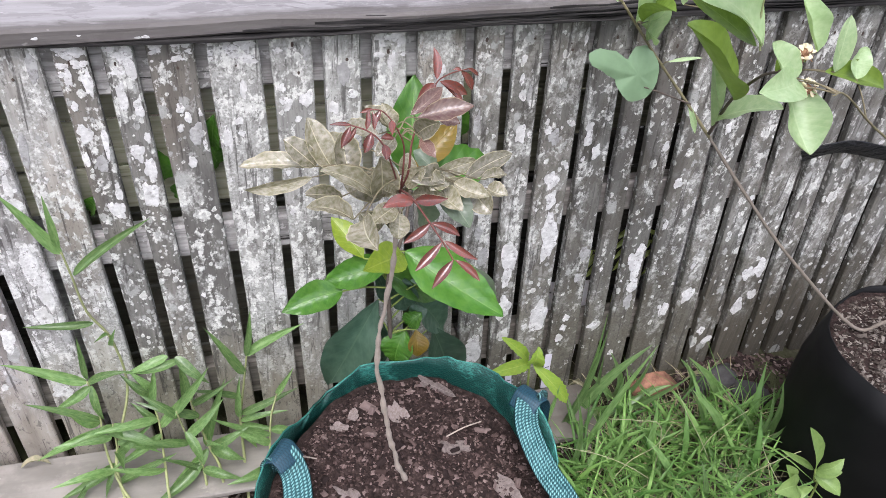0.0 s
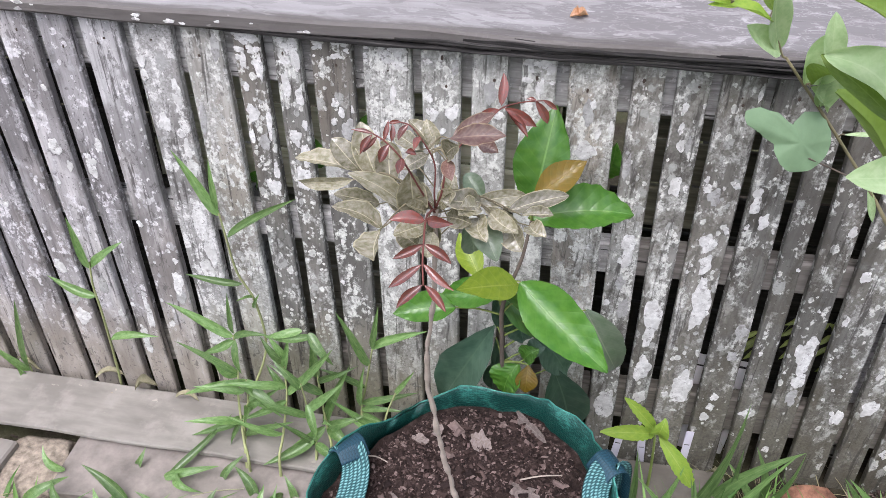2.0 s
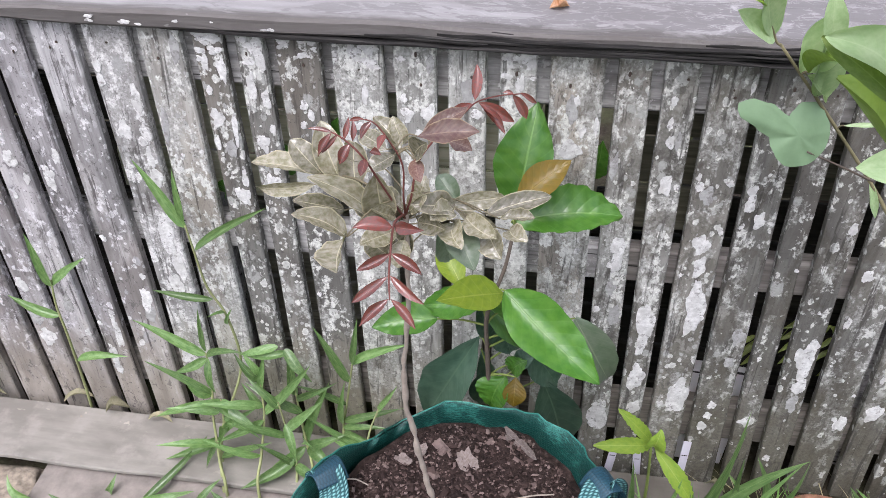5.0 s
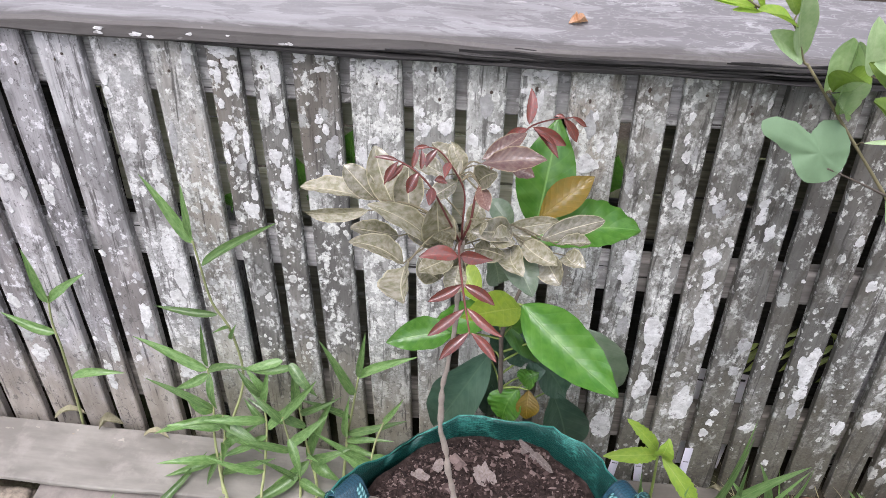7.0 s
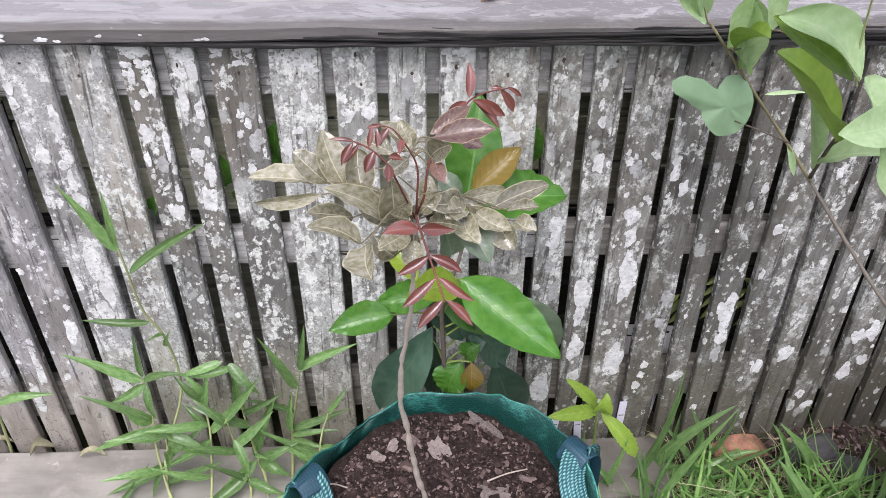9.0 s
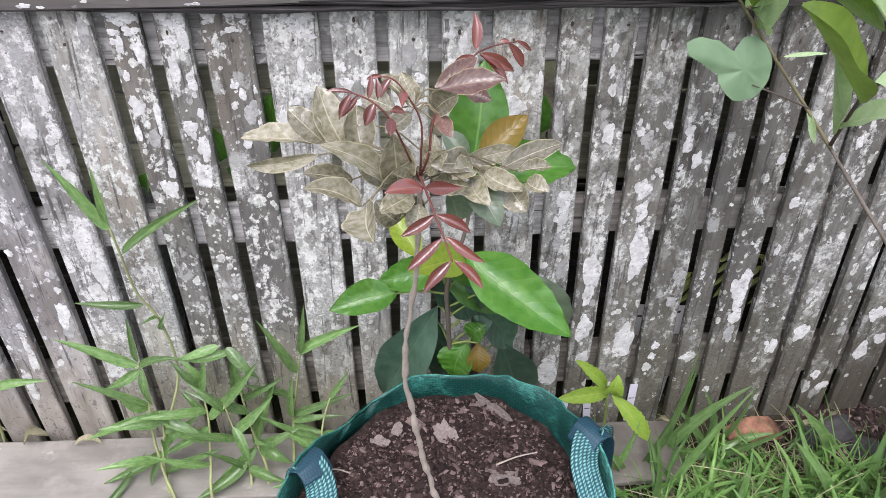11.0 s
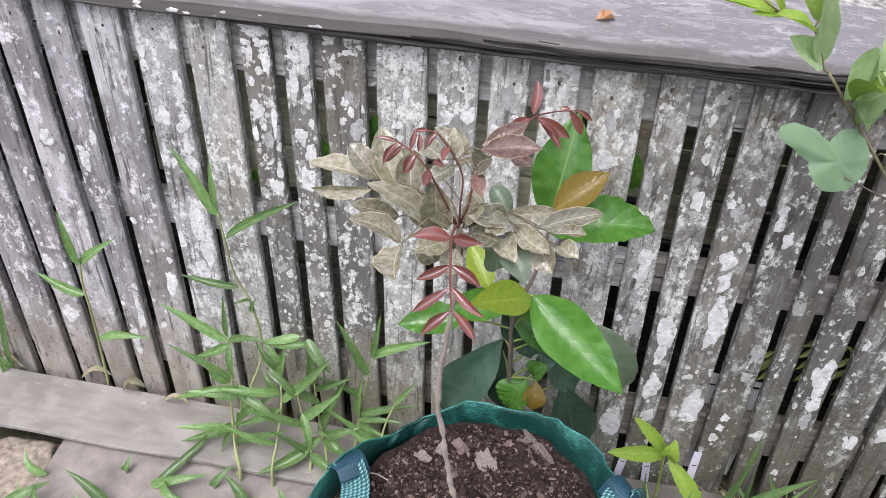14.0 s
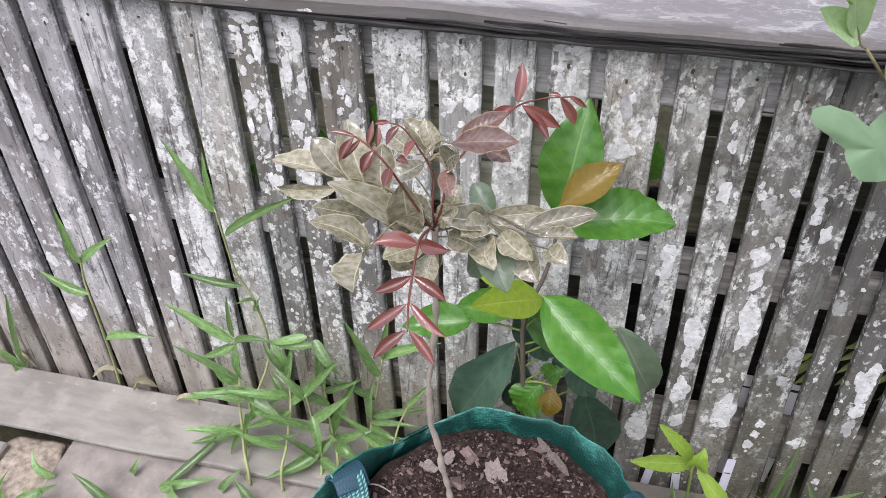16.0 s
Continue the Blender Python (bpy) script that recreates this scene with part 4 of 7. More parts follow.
for _ in range(30):
    x = cap_rng.uniform(-1.35, -0.3)
    y = -0.018 + 0.006 * noise.noise((x * 4, 6.2, 0)) + 0.003 * noise.noise((x * 17, 2, 0))
    s = cap_rng.uniform(0.0015, 0.004) if x > -0.5 else cap_rng.uniform(0.002, 0.006)
    scab = part("lichen_patch", blob(s * 1.6, s * 0.7, cap_rng), M_CRUST if _ % 3 else M_GREYCRUST, cap)
    scab.location = (x, y - 0.0006 if x < -0.42 else y - 0.011, cap_rng.uniform(1.060, 1.0755))
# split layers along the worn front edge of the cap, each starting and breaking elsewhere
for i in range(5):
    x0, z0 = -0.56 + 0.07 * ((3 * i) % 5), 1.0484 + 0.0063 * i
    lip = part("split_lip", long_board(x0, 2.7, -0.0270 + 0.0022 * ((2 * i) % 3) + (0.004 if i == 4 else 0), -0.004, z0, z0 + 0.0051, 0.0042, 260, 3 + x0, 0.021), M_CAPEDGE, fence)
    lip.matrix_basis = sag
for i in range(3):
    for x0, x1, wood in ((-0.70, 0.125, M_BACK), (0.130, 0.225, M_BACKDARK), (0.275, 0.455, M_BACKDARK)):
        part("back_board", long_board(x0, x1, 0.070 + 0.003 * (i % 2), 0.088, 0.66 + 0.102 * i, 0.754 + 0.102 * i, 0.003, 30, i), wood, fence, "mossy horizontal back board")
    part("back_board", long_board(-2.8, -0.72, 0.150 + 0.003 * (i % 2), 0.168, 0.66 + 0.102 * i, 0.754 + 0.102 * i, 0.003, 40, i + 20), M_DARKBOARD, fence, "dark back board, the gloom behind the palings in its colour")
# lower boards added behind the gaps to hold the darkness
for i in range(6):
    z0 = 0.005 + 0.108 * i
    for x0, x1, wood in ((-2.8, -0.62, M_DARKBOARD), (-0.615, 0.25, M_OLIVEBOARD), (0.255, 2.7, M_DARKBOARD)):
        part("back_board", long_board(x0, x1, 0.208 + 0.003 * (i % 2), 0.228, z0, z0 + 0.102, 0.003, 30, i + 5), wood, fence, "dark back board, the gloom behind the palings in its colour")
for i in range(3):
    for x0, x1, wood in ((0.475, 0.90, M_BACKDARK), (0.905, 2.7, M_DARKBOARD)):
        part("back_board", long_board(x0, x1, 0.206 + 0.003 * (i % 2), 0.226, 0.66 + 0.112 * i, 0.766 + 0.112 * i, 0.003, 40, i + 12), wood, fence, "dark back board, the gloom behind the palings in its colour")
for x in (-2.2, -1.38, -0.56, 0.9, 1.75, 2.5):
    bm = bmesh.new()
    put_box(bm, x - 0.045, x + 0.045, 0.093, 0.2, -0.3, 1.047, 0.004)
    part("post", bm, M_RAIL, fence)

# ---- a lichened plank and a post beyond the fence ----
shelf = tagged(new("outer_plank", mesh_of("outer_plank", long_board(-1.4, 0.735, 0.45, 0.70, 0.945, 1.0, 0.006, 60, 5), M_PALEPLANK)), "pale lichen-speckled plank lying behind the fence cap", "plank")
for x in (-1.1, -0.2, 0.55):
    bm = bmesh.new()
    put_box(bm, x - 0.04, x + 0.04, 0.52, 0.62, -0.2, 0.943, 0.004)
    part("plank_leg", bm, M_DARKBOARD, shelf)
bm = bmesh.new()
put_box(bm, 0.745, 0.825, 0.41, 0.49, -0.3, 1.12, 0.006)
tagged(new("dark_post", mesh_of("dark_post", bm, M_DARKSTEM)), "dark weathered timber post behind the fence", "post")
grille = thing("rod_screen", "row of thin pale rods in front of an added dark backdrop", "screen")
for i in range(26):
    x = 0.86 + 0.042 * i
    part("rod", tube([(x, 0.60, -0.05), (x + 0.004, 0.602, 0.5), (x, 0.60, 1.05)], 0.0045, 0.0045, 6, 2), M_RAIL, grille)
# boards added as a backdrop for the darkness behind the rods
for i in range(5):
    part("board", long_board(0.83, 2.7, 0.66, 0.68, 0.01 + 0.2 * i, 0.205 + 0.2 * i, 0.004, 20, i + 30), M_DARKBOARD, grille)

# ---- timber edging at the foot of the fence ----
edging = new("edging_plank", mesh_of("edging_plank", long_board(-2.3, 0.60, -0.194, -0.030, 0.043, 0.058, 0.005, 80, 8), M_EDGE))
edging.matrix_basis = pose(0, -0.004, -0.006, 0, 0.55, -0.6)
tagged(edging, "long grey-brown edging plank lying along the fence foot", "plank")
lower = new("lower_plank", mesh_of("lower_plank", long_board(-0.93, -0.30, -0.345, -0.180, -0.004, 0.034, 0.005, 40, 9), M_MUDDY))
lower.matrix_basis = pose(0, 0, 0, 0, 0, -0.8)
tagged(lower, "short grey plank half sunk in the earth", "plank")
stub = new("plank_offcut", mesh_of("plank_offcut", long_board(-0.16, 0.135, -0.10, 0.10, 0.0, 0.036, 0.003, 12, 10), M_EDGE))
stub.matrix_basis = pose(-1.185, -0.345, 0.0, 0, 0, 86)
tagged(stub, "grey timber offcut lying against the edging plank", "plank")


def rock(name, material, size, at, turn, label, category, seed):
    bm = bmesh.new()
    bmesh.ops.create_icosphere(bm, subdivisions=4, radius=1.0)
    for v in bm.verts:
        f = 1 + 0.28 * noise.noise(v.co * 1.3 + Vector((seed, 0, 0))) + 0.08 * noise.noise(v.co * 4 + Vector((0, seed, 0)))
        q = Vector(math.copysign(abs(c) ** 0.6, c) for c in v.co)
        f += 0.05 * noise.noise(v.co * 9 + Vector((0, 0, seed)))
        v.co = Vector((q.x * size[0] * f, q.y * size[1] * f, q.z * size[2] * f))
    ob = new(name, mesh_of(name, bm, material, True))
    ob.matrix_basis = pose(*at, 0, 0, turn)
    return tagged(ob, label, category)


rock("stone_block", M_STONE, (0.078, 0.100, 0.022), (-1.002, -0.272, 0.0), 8, "pale sandy stone block sunk in the earth", "stone", 3)
rock("stone_block", M_STONE, (0.06, 0.05, 0.022), (-0.93, -0.40, 0.0), 70, "pale sandy stone lying in the grass", "stone", 8)
rock("grey_stone", M_SLATE, (0.07, 0.035, 0.02), (0.98, -0.075, 0.015), 10, "flat grey stone at the fence foot", "stone", 5)
rock("grey_stone", M_SLATE, (0.05, 0.03, 0.018), (1.06, -0.13, 0.01), -30, "flat grey stone at the fence foot", "stone", 6)


def shard():
    """A curved piece of a broken clay pot."""
    bm = bmesh.new()
    rows = []
    for i in range(9):
        u = -1 + 2 * i / 8
        h = 0.052 * (1 - 0.55 * u * u) * (1 + 0.15 * noise.noise((u * 3, 2, 0)))
        rows.append([(0.075 * u, -0.02 * (1 - u * u), 0.0), (0.072 * u, 0.012 - 0.02 * (1 - u * u) + 0.02, h), (0.072 * u, 0.02 - 0.02 * (1 - u * u) + 0.02, h - 0.003), (0.075 * u, 0.009 - 0.02 * (1 - u * u), 0.0)])
    vs = [[bm.verts.new(q) for q in r] for r in rows]
    for a, b in zip(vs, vs[1:]):
        for k in range(4):
            bm.faces.new((a[k], a[(k + 1) % 4], b[(k + 1) % 4], b[k]))
    bm.faces.new(vs[0][::-1])
    bm.faces.new(vs[-1])
    bmesh.ops.recalc_face_normals(bm, faces=bm.faces)
    ob = new("clay_shard", mesh_of("clay_shard", bm, M_CLAY, True))
    ob.matrix_basis = pose(0.80, -0.10, 0.035, -35, 8, 8)
    return tagged(ob, "orange-brown clay pot shard leaning in the grass", "shard")


shard()


# ---- the green planting bag ----
BAG = Vector((0.035, -0.462, 0.0))


# the mouth of the bag is drawn in towards the handles: degrees and radius
MOUTH = [(0, 0.240), (10, 0.240), (30, 0.250), (50, 0.256), (70, 0.260), (90, 0.252), (115, 0.238), (134, 0.226), (155, 0.226), (169, 0.246), (190, 0.280), (210, 0.290), (240, 0.268), (270, 0.260), (300, 0.268), (330, 0.276), (346, 0.262), (360, 0.240)]


def mouth(a):
    d = math.degrees(a) % 360
    for (a0, r0), (a1, r1) in zip(MOUTH, MOUTH[1:]):
        if a0 <= d <= a1:
            t = (d - a0) / (a1 - a0)
            return r0 + (r1 - r0) * (3 - 2 * t) * t * t


def bag_rim(a):
    """Height of the mouth: it is pulled up at the two handles."""
    d = math.degrees(a) % 360
    up = 0.042 * math.exp(-((d - 170) / 26) ** 2) + 0.075 * (math.exp(-((d - 6) / 26) ** 2) + math.exp(-((d - 366) / 26) ** 2))
    up += 0.026 * math.exp(-((d - 58) / 24) ** 2) - 0.026 * math.exp(-((d - 138) / 20) ** 2)
    return 0.428 + up + 0.008 * math.sin(3 * a + 0.6) + 0.006 * math.sin(7 * a + 2)


def bag_radius(a, z):
    """Radius of the bag at an angle and a height: round at the foot, shaped like the mouth at the top."""
    f = min(1.0, z / 0.43)
    low = 0.245 + 0.030 * math.sin(math.pi * f)
    fold = 0.010 * noise.noise((3.2 * math.cos(a), 3.2 * math.sin(a), z * 5)) + 0.004 * noise.noise((22 * math.cos(a), 22 * math.sin(a), z * 14)) + 0.007 * noise.noise((9 * math.cos(a), 9 * math.sin(a), z * 9 + 4))
    return low + (mouth(a) - low) * f ** 2.5 + fold * f


def build_bag():
    ob = thing("planting_bag", "dark green woven plastic planting bag full of soil", "planter", at=BAG)
    bm = bmesh.new()
    uv = bm.loops.layers.uv.new("UVMap")
    n, levels = 72, [0.0, 0.012, 0.06, 0.14, 0.22, 0.30, 0.37, 0.42, 1.0]
    outer, inner = [], []
    for j, lv in enumerate(levels):
        ro, ri = [], []
        for i in range(n):
            a = 2 * math.pi * i / n
            top = bag_rim(a)
            z = top if lv == 1.0 else lv
            r = bag_radius(a, z) * (0.96 if j == 0 else 1.0)
            rx = ry = r
            ro.append(bm.verts.new((rx * math.cos(a), ry * math.sin(a), z)))
            ri.append(bm.verts.new(((rx - 0.004) * math.cos(a), (ry - 0.004) * math.sin(a), z - 0.001)))
        outer.append(ro)
        inner.append(ri)

    def quad(vs, us):
        f = bm.faces.new(vs)
        for lp, q in zip(f.loops, us):
            lp[uv].uv = q
    for j in range(len(levels) - 1):
        v0, v1 = j / 8, (j + 1) / 8
        for i in range(n):
            k = (i + 1) % n
            u0, u1 = i / n, (i + 1) / n
            quad((outer[j][i], outer[j][k], outer[j + 1][k], outer[j + 1][i]), ((u0, v0), (u1, v0), (u1, v1), (u0, v1)))
            if j >= 4:
                quad((inner[j][k], inner[j][i], inner[j + 1][i], inner[j + 1][k]), ((u1, v0), (u0, v0), (u0, v1), (u1, v1)))
    for i in range(n):
        k = (i + 1) % n
        quad((outer[-1][i], outer[-1][k], inner[-1][k], inner[-1][i]), ((0, 0), (0, 0), (0, 0), (0, 0)))
    bm.faces.new(outer[0][::-1])
    part("bag_body", bm, M_BAG, ob, smooth=True)
    # rolled hem along the mouth
    hem = []
    for i in range(n + 1):
        a = 2 * math.pi * i / n
        z = bag_rim(a)
        r = bag_radius(a, z) - 0.002
        hem.append((r * math.cos(a), r * math.sin(a), z))
    part("hem", tube(hem, 0.0017, 0.0017, 6, 1), M_HEM, ob, smooth=True)
    return ob


def strap(parent, pts, width, across, material, name="handle"):
    """A flat band that follows a path, three millimetres thick."""
    path = smooth_path(pts, 8)
    bm = bmesh.new()
    uv = bm.loops.layers.uv.new("UVMap")
    rows, run = [], 0.0
    for i, c in enumerate(path):
        ahead = (path[min(i + 1, len(path) - 1)] - path[max(i - 1, 0)]).normalized()
        side = (Vector(across) - Vector(across).dot(ahead) * ahead).normalized()
        up = ahead.cross(side)
        if i:
            run += (c - path[i - 1]).length
        rows.append(([bm.verts.new(c + side * width * s + up * h) for s, h in ((-0.5, 0), (-0.46, 0.0012), (0, 0.0016), (0.46, 0.0012), (0.5, 0), (0, -0.001))], run))
    for (a, ra), (b, rb) in zip(rows, rows[1:]):
        for k in range(6):
            m = (k + 1) % 6
            f = bm.faces.new((a[k], a[m], b[m], b[k]))
            us = (0, 0.04, 0.5, 0.96, 1, 0.5)
            for lp, q in zip(f.loops, ((us[k], ra * 5), (us[m], ra * 5), (us[m], rb * 5), (us[k], rb * 5))):
                lp[uv].uv = q
    bm.faces.new(rows[-1][0])
    bm.faces.new(rows[0][0][::-1])
    bmesh.ops.recalc_face_normals(bm, faces=bm.faces)
    return part(name, bm, material, parent, smooth=True)


bag = build_bag()
strap(bag, [(0.262, 0.062, 0.42), (0.252, 0.050, 0.498), (0.228, 0.034, 0.512), (0.214, -0.01, 0.496), (0.226, -0.08, 0.470), (0.244, -0.15, 0.462), (0.252, -0.20, 0.42)], 0.046, (1.0, 0.25, 0.05), M_STRAP)
strap(bag, [(0.268, 0.066, 0.40), (0.256, 0.056, 0.500), (0.230, 0.042, 0.518), (0.212, 0.028, 0.496)], 0.054, (0.55, -0.83, 0), M_FOLD, "handle_fold")
strap(bag, [(-0.236, 0.046, 0.41), (-0.230, 0.044, 0.460), (-0.214, 0.036, 0.470), (-0.198, 0.006, 0.450), (-0.200, -0.05, 0.428), (-0.214, -0.12, 0.424), (-0.25, -0.17, 0.41)], 0.050, (1.0, 0.40, 0.1), M_STRAP)
strap(bag, [(-0.238, 0.050, 0.40), (-0.233, 0.048, 0.462), (-0.216, 0.040, 0.476), (-0.200, 0.020, 0.462)], 0.058, (0.6, 0.8, 0), M_FOLD, "handle_fold")


def soil_disc(name, parent, rx, ry, z, seed, material, dome=0.02):
    bm = bmesh.new()
    rings = [[bm.verts.new((0, 0, z + dome))]]
    for j in range(1, 27):
        r = j / 26
        rings.append([])
        for i in range(84):
            a = 2 * math.pi * i / 84
            fx = fy = mouth(a) - 0.004 if seed == 3 else rx
            x, y = fx * r * math.cos(a), fy * r * math.sin(a)
            h = dome * (1 - r * r) + 0.011 * noise.noise((x * 14, y * 14, seed)) + 0.006 * noise.noise((x * 45, y * 45, seed)) + 0.003 * noise.noise((x * 120, y * 120, seed))
            rings[-1].append(bm.verts.new((x, y, z + h)))
    for i in range(84):
        bm.faces.new((rings[0][0], rings[1][i], rings[1][(i + 1) % 84]))
    for a, b in zip(rings[1:], rings[2:]):
        for i in range(84):
            bm.faces.new((a[i], b[i], b[(i + 1) % 84], a[(i + 1) % 84]))
    return part(name, bm, material, parent, "dark crumbly potting soil", True)


SOIL_Z = 0.382
soil_disc("soil", bag, 0.262, 0.240, SOIL_Z, 3, M_SOIL)


def litter(name, count, rx, ry, z, size, seed, dome, centre=(0, 0), long=2.2):
    """Loose chips and crumbs strewn over a surface, as one heap of small uneven pieces."""
    rng = random.Random(seed)
    verts, faces = [], []
    for _ in range(count):
        r, a = math.sqrt(rng.random()) * 0.97, rng.uniform(0, 2 * math.pi)
        fx, fy = (mouth(a) - 0.01,) * 2 if seed == 3 else (rx, ry)
        x, y = fx * r * math.cos(a), fy * r * math.sin(a)
        s = size * rng.uniform(0.35, 1.0) * (1.6 if rng.random() < 0.12 else 1)
        e = Euler((rng.uniform(-0.6, 0.6), rng.uniform(-0.6, 0.6), rng.uniform(0, 6.28))).to_matrix()
        h = z + dome * (1 - r * r) + 0.011 * noise.noise((x * 14, y * 14, seed)) + 0.002
        i0 = len(verts)
        l, w, t = s * rng.uniform(0.7, long), s * rng.uniform(0.5, 1.0), s * rng.uniform(0.18, 0.5)
        for q in ((-l, -w * 0.6, 0), (l * 0.8, -w, 0), (l, w * 0.5, 0), (-l * 0.7, w, 0), (-l * 0.5, -w * 0.3, t), (l * 0.5, -w * 0.4, t), (l * 0.6, w * 0.3, t), (-l * 0.4, w * 0.4, t)):
            v = e @ Vector(q)
            verts.append((centre[0] + x + v.x, centre[1] + y + v.y, h + v.z))
        for f in ((0, 1, 5, 4), (1, 2, 6, 5), (2, 3, 7, 6), (3, 0, 4, 7), (4, 5, 6, 7)):
            faces.append(tuple(i0 + k for k in f))
    me = bpy.data.meshes.new(name)
    me.from_pydata(verts, [], faces)
    return me


me = litter("bark_chips", 7000, 0.255, 0.235, SOIL_Z, 0.0036, 3, 0.02, (0, 0), 1.5)
me.materials.append(M_CHIPS)
chips = new("bark_chips", me)
chips.location = BAG
tagged(chips, "brown bark chips and crumbs strewn on the potting soil", "bark chips", kind="stuff")
me = litter("bark_flakes", 260, 0.25, 0.23, SOIL_Z + 0.002, 0.0085, 3, 0.02, (0, 0), 1.6)
me.materials.append(M_CHIPS)
flakes = new("bark_flakes", me)
flakes.location = BAG
tagged(flakes, "larger brown bark flakes lying on the potting soil", "bark flakes", kind="stuff")
me = litter("ground_litter", 5200, 1.0, 0.22, -0.006, 0.006, 7, 0.0, (0.35, -0.27), 3.0)
me.materials.append(M_MULCH)
tagged(new("ground_litter", me), "dry twigs and leaf crumbs on the earth", "litter", kind="stuff")
me = litter("ground_litter", 1600, 0.6, 0.16, -0.006, 0.0038, 9, 0.0, (-1.1, -0.33), 3.0)
me.materials.append(M_MULCH)
tagged(new("ground_litter", me), "dry twigs and leaf crumbs by the edging", "litter", kind="stuff")

me = litter("ground_litter", 2600, 0.26, 0.17, 0.0, 0.007, 17, 0.0, (1.06, -0.15), 2.4)
me.materials.append(M_CHIPS)
tagged(new("ground_litter", me), "dry leaf crumbs by the black bag", "litter", kind="stuff")


def dead_leaf_mesh(name, material, seed):
    """A torn flat scrap of a dry leaf, one long along +y, with a ragged rim and one lifted corner."""
    rng = random.Random(seed)
    bm = bmesh.new()
    uv = bm.loops.layers.uv.new("UVMap")
    ph = rng.uniform(0, 90)
    hub = bm.verts.new((0, 0.5, 0.06))
    where, rings = {hub: (0.5, 0.5)}, []
    for f in (0.5, 1.0):
        ring = []
        for k in range(26):
            a = 2 * math.pi * k / 26
            r = 0.5 * (1 + 0.75 * noise.noise((ph, 1.3 * math.cos(a), 1.3 * math.sin(a))) + 0.20 * noise.noise((ph + 5, 4 * math.cos(a), 4 * math.sin(a))))
            x, y = r * f * math.cos(a), 0.5 + r * f * math.sin(a)
            v = bm.verts.new((x, y, 0.05 + f * 0.30 * noise.noise((x * 2.2, y * 2.2, ph)) + 0.12 * f * f * max(0, math.cos(a - ph))))
            where[v] = (0.5 + x, y)
            ring.append(v)
        rings.append(ring)
    faces = [(hub, rings[0][k], rings[0][(k + 1) % 26]) for k in range(26)]
    faces += [(rings[0][k], rings[1][k], rings[1][(k + 1) % 26], rings[0][(k + 1) % 26]) for k in range(26)]
    for vs in faces:
        f = bm.faces.new(vs)
        for lp in f.loops:
            lp[uv].uv = where[lp.vert]
    return mesh_of(name, bm, material, True)


SCRAPS = [dead_leaf_mesh("dry_leaf", M_DRY, 40 + k) for k in range(8)]
# dry leaves on the soil: base, tip, width, spin
for i, row in enumerate((
        (0.030, -0.300, 0.402, 0.062, -0.345, 0.402, 0.034, 10), (0.110, -0.245, 0.396, 0.160, -0.290, 0.398, 0.024, 30), (-0.085, -0.322, 0.400, -0.052, -0.345, 0.408, 0.022, 0),
        (-0.045, -0.300, 0.400, -0.030, -0.320, 0.408, 0.025, 20), (0.110, -0.410, 0.402, 0.160, -0.425, 0.402, 0.03, 0), (0.07, -0.55, 0.40, 0.12, -0.60, 0.40, 0.05, 0),
        (-0.10, -0.47, 0.40, -0.05, -0.50, 0.402, 0.03, 0), (0.19, -0.50, 0.395, 0.22, -0.55, 0.395, 0.035, 15))):
    tagged(place_leaf("dry_leaf", SCRAPS[i % 8], None, row, 1.0, Vector((0, 0, 1))), "torn grey-brown dry leaf lying on the soil", "leaf", "dry leaves")
for a, b in (((0.125, -0.395, 0.404), (0.200, -0.372, 0.402)), ((-0.165, -0.385, 0.398), (-0.120, -0.395, 0.402))):
    tw = new("twig", mesh_of("twig", tube([a, (0.5 * (a[0] + b[0]), 0.5 * (a[1] + b[1]) + 0.002, 0.405), b], 0.0017, 0.0012, 5, 3), M_STEM))
    tagged(tw, "thin pale twig lying on the soil", "twig", "twigs")


# ---- the sapling in the bag ----
SAPLING_STEM = [(-0.002, -0.475, 0.515), (-0.011, -0.478, 0.569), (-0.028, -0.490, 0.728), (-0.027, -0.503, 0.840), (-0.023, -0.515, 0.930), (-0.020, -0.525, 1.003), (-0.017, -0.530, 1.058), (-0.017, -0.535, 1.098)]
OLIVE_LEFT = [
    (-0.118, -0.510, 1.125, -0.200, -0.485, 1.116, 0.026, 20),
    (-0.119, -0.520, 1.117, -0.197, -0.490, 1.086, 0.017, -40),
    (-0.113, -0.510, 1.125, -0.147, -0.500, 1.159, 0.029, 0),
    (-0.092, -0.510, 1.117, -0.117, -0.480, 1.173, 0.035, 10),
    (-0.072, -0.520, 1.111, -0.079, -0.490, 1.155, 0.037, 0),
    (-0.043, -0.540, 1.089, -0.113, -0.560, 1.154, 0.028, 15),
    (-0.085, -0.530, 1.093, -0.131, -0.560, 1.123, 0.025, 0),
    (-0.040, -0.540, 1.094, -0.044, -0.550, 1.158, 0.038, 0),
    (-0.077, -0.560, 1.080, -0.132, -0.570, 1.112, 0.025, 20),
    (-0.071, -0.590, 1.103, -0.065, -0.650, 1.107, 0.038, 30),
    (-0.040, -0.530, 1.036, -0.063, -0.520, 1.058, 0.031, 0),
]
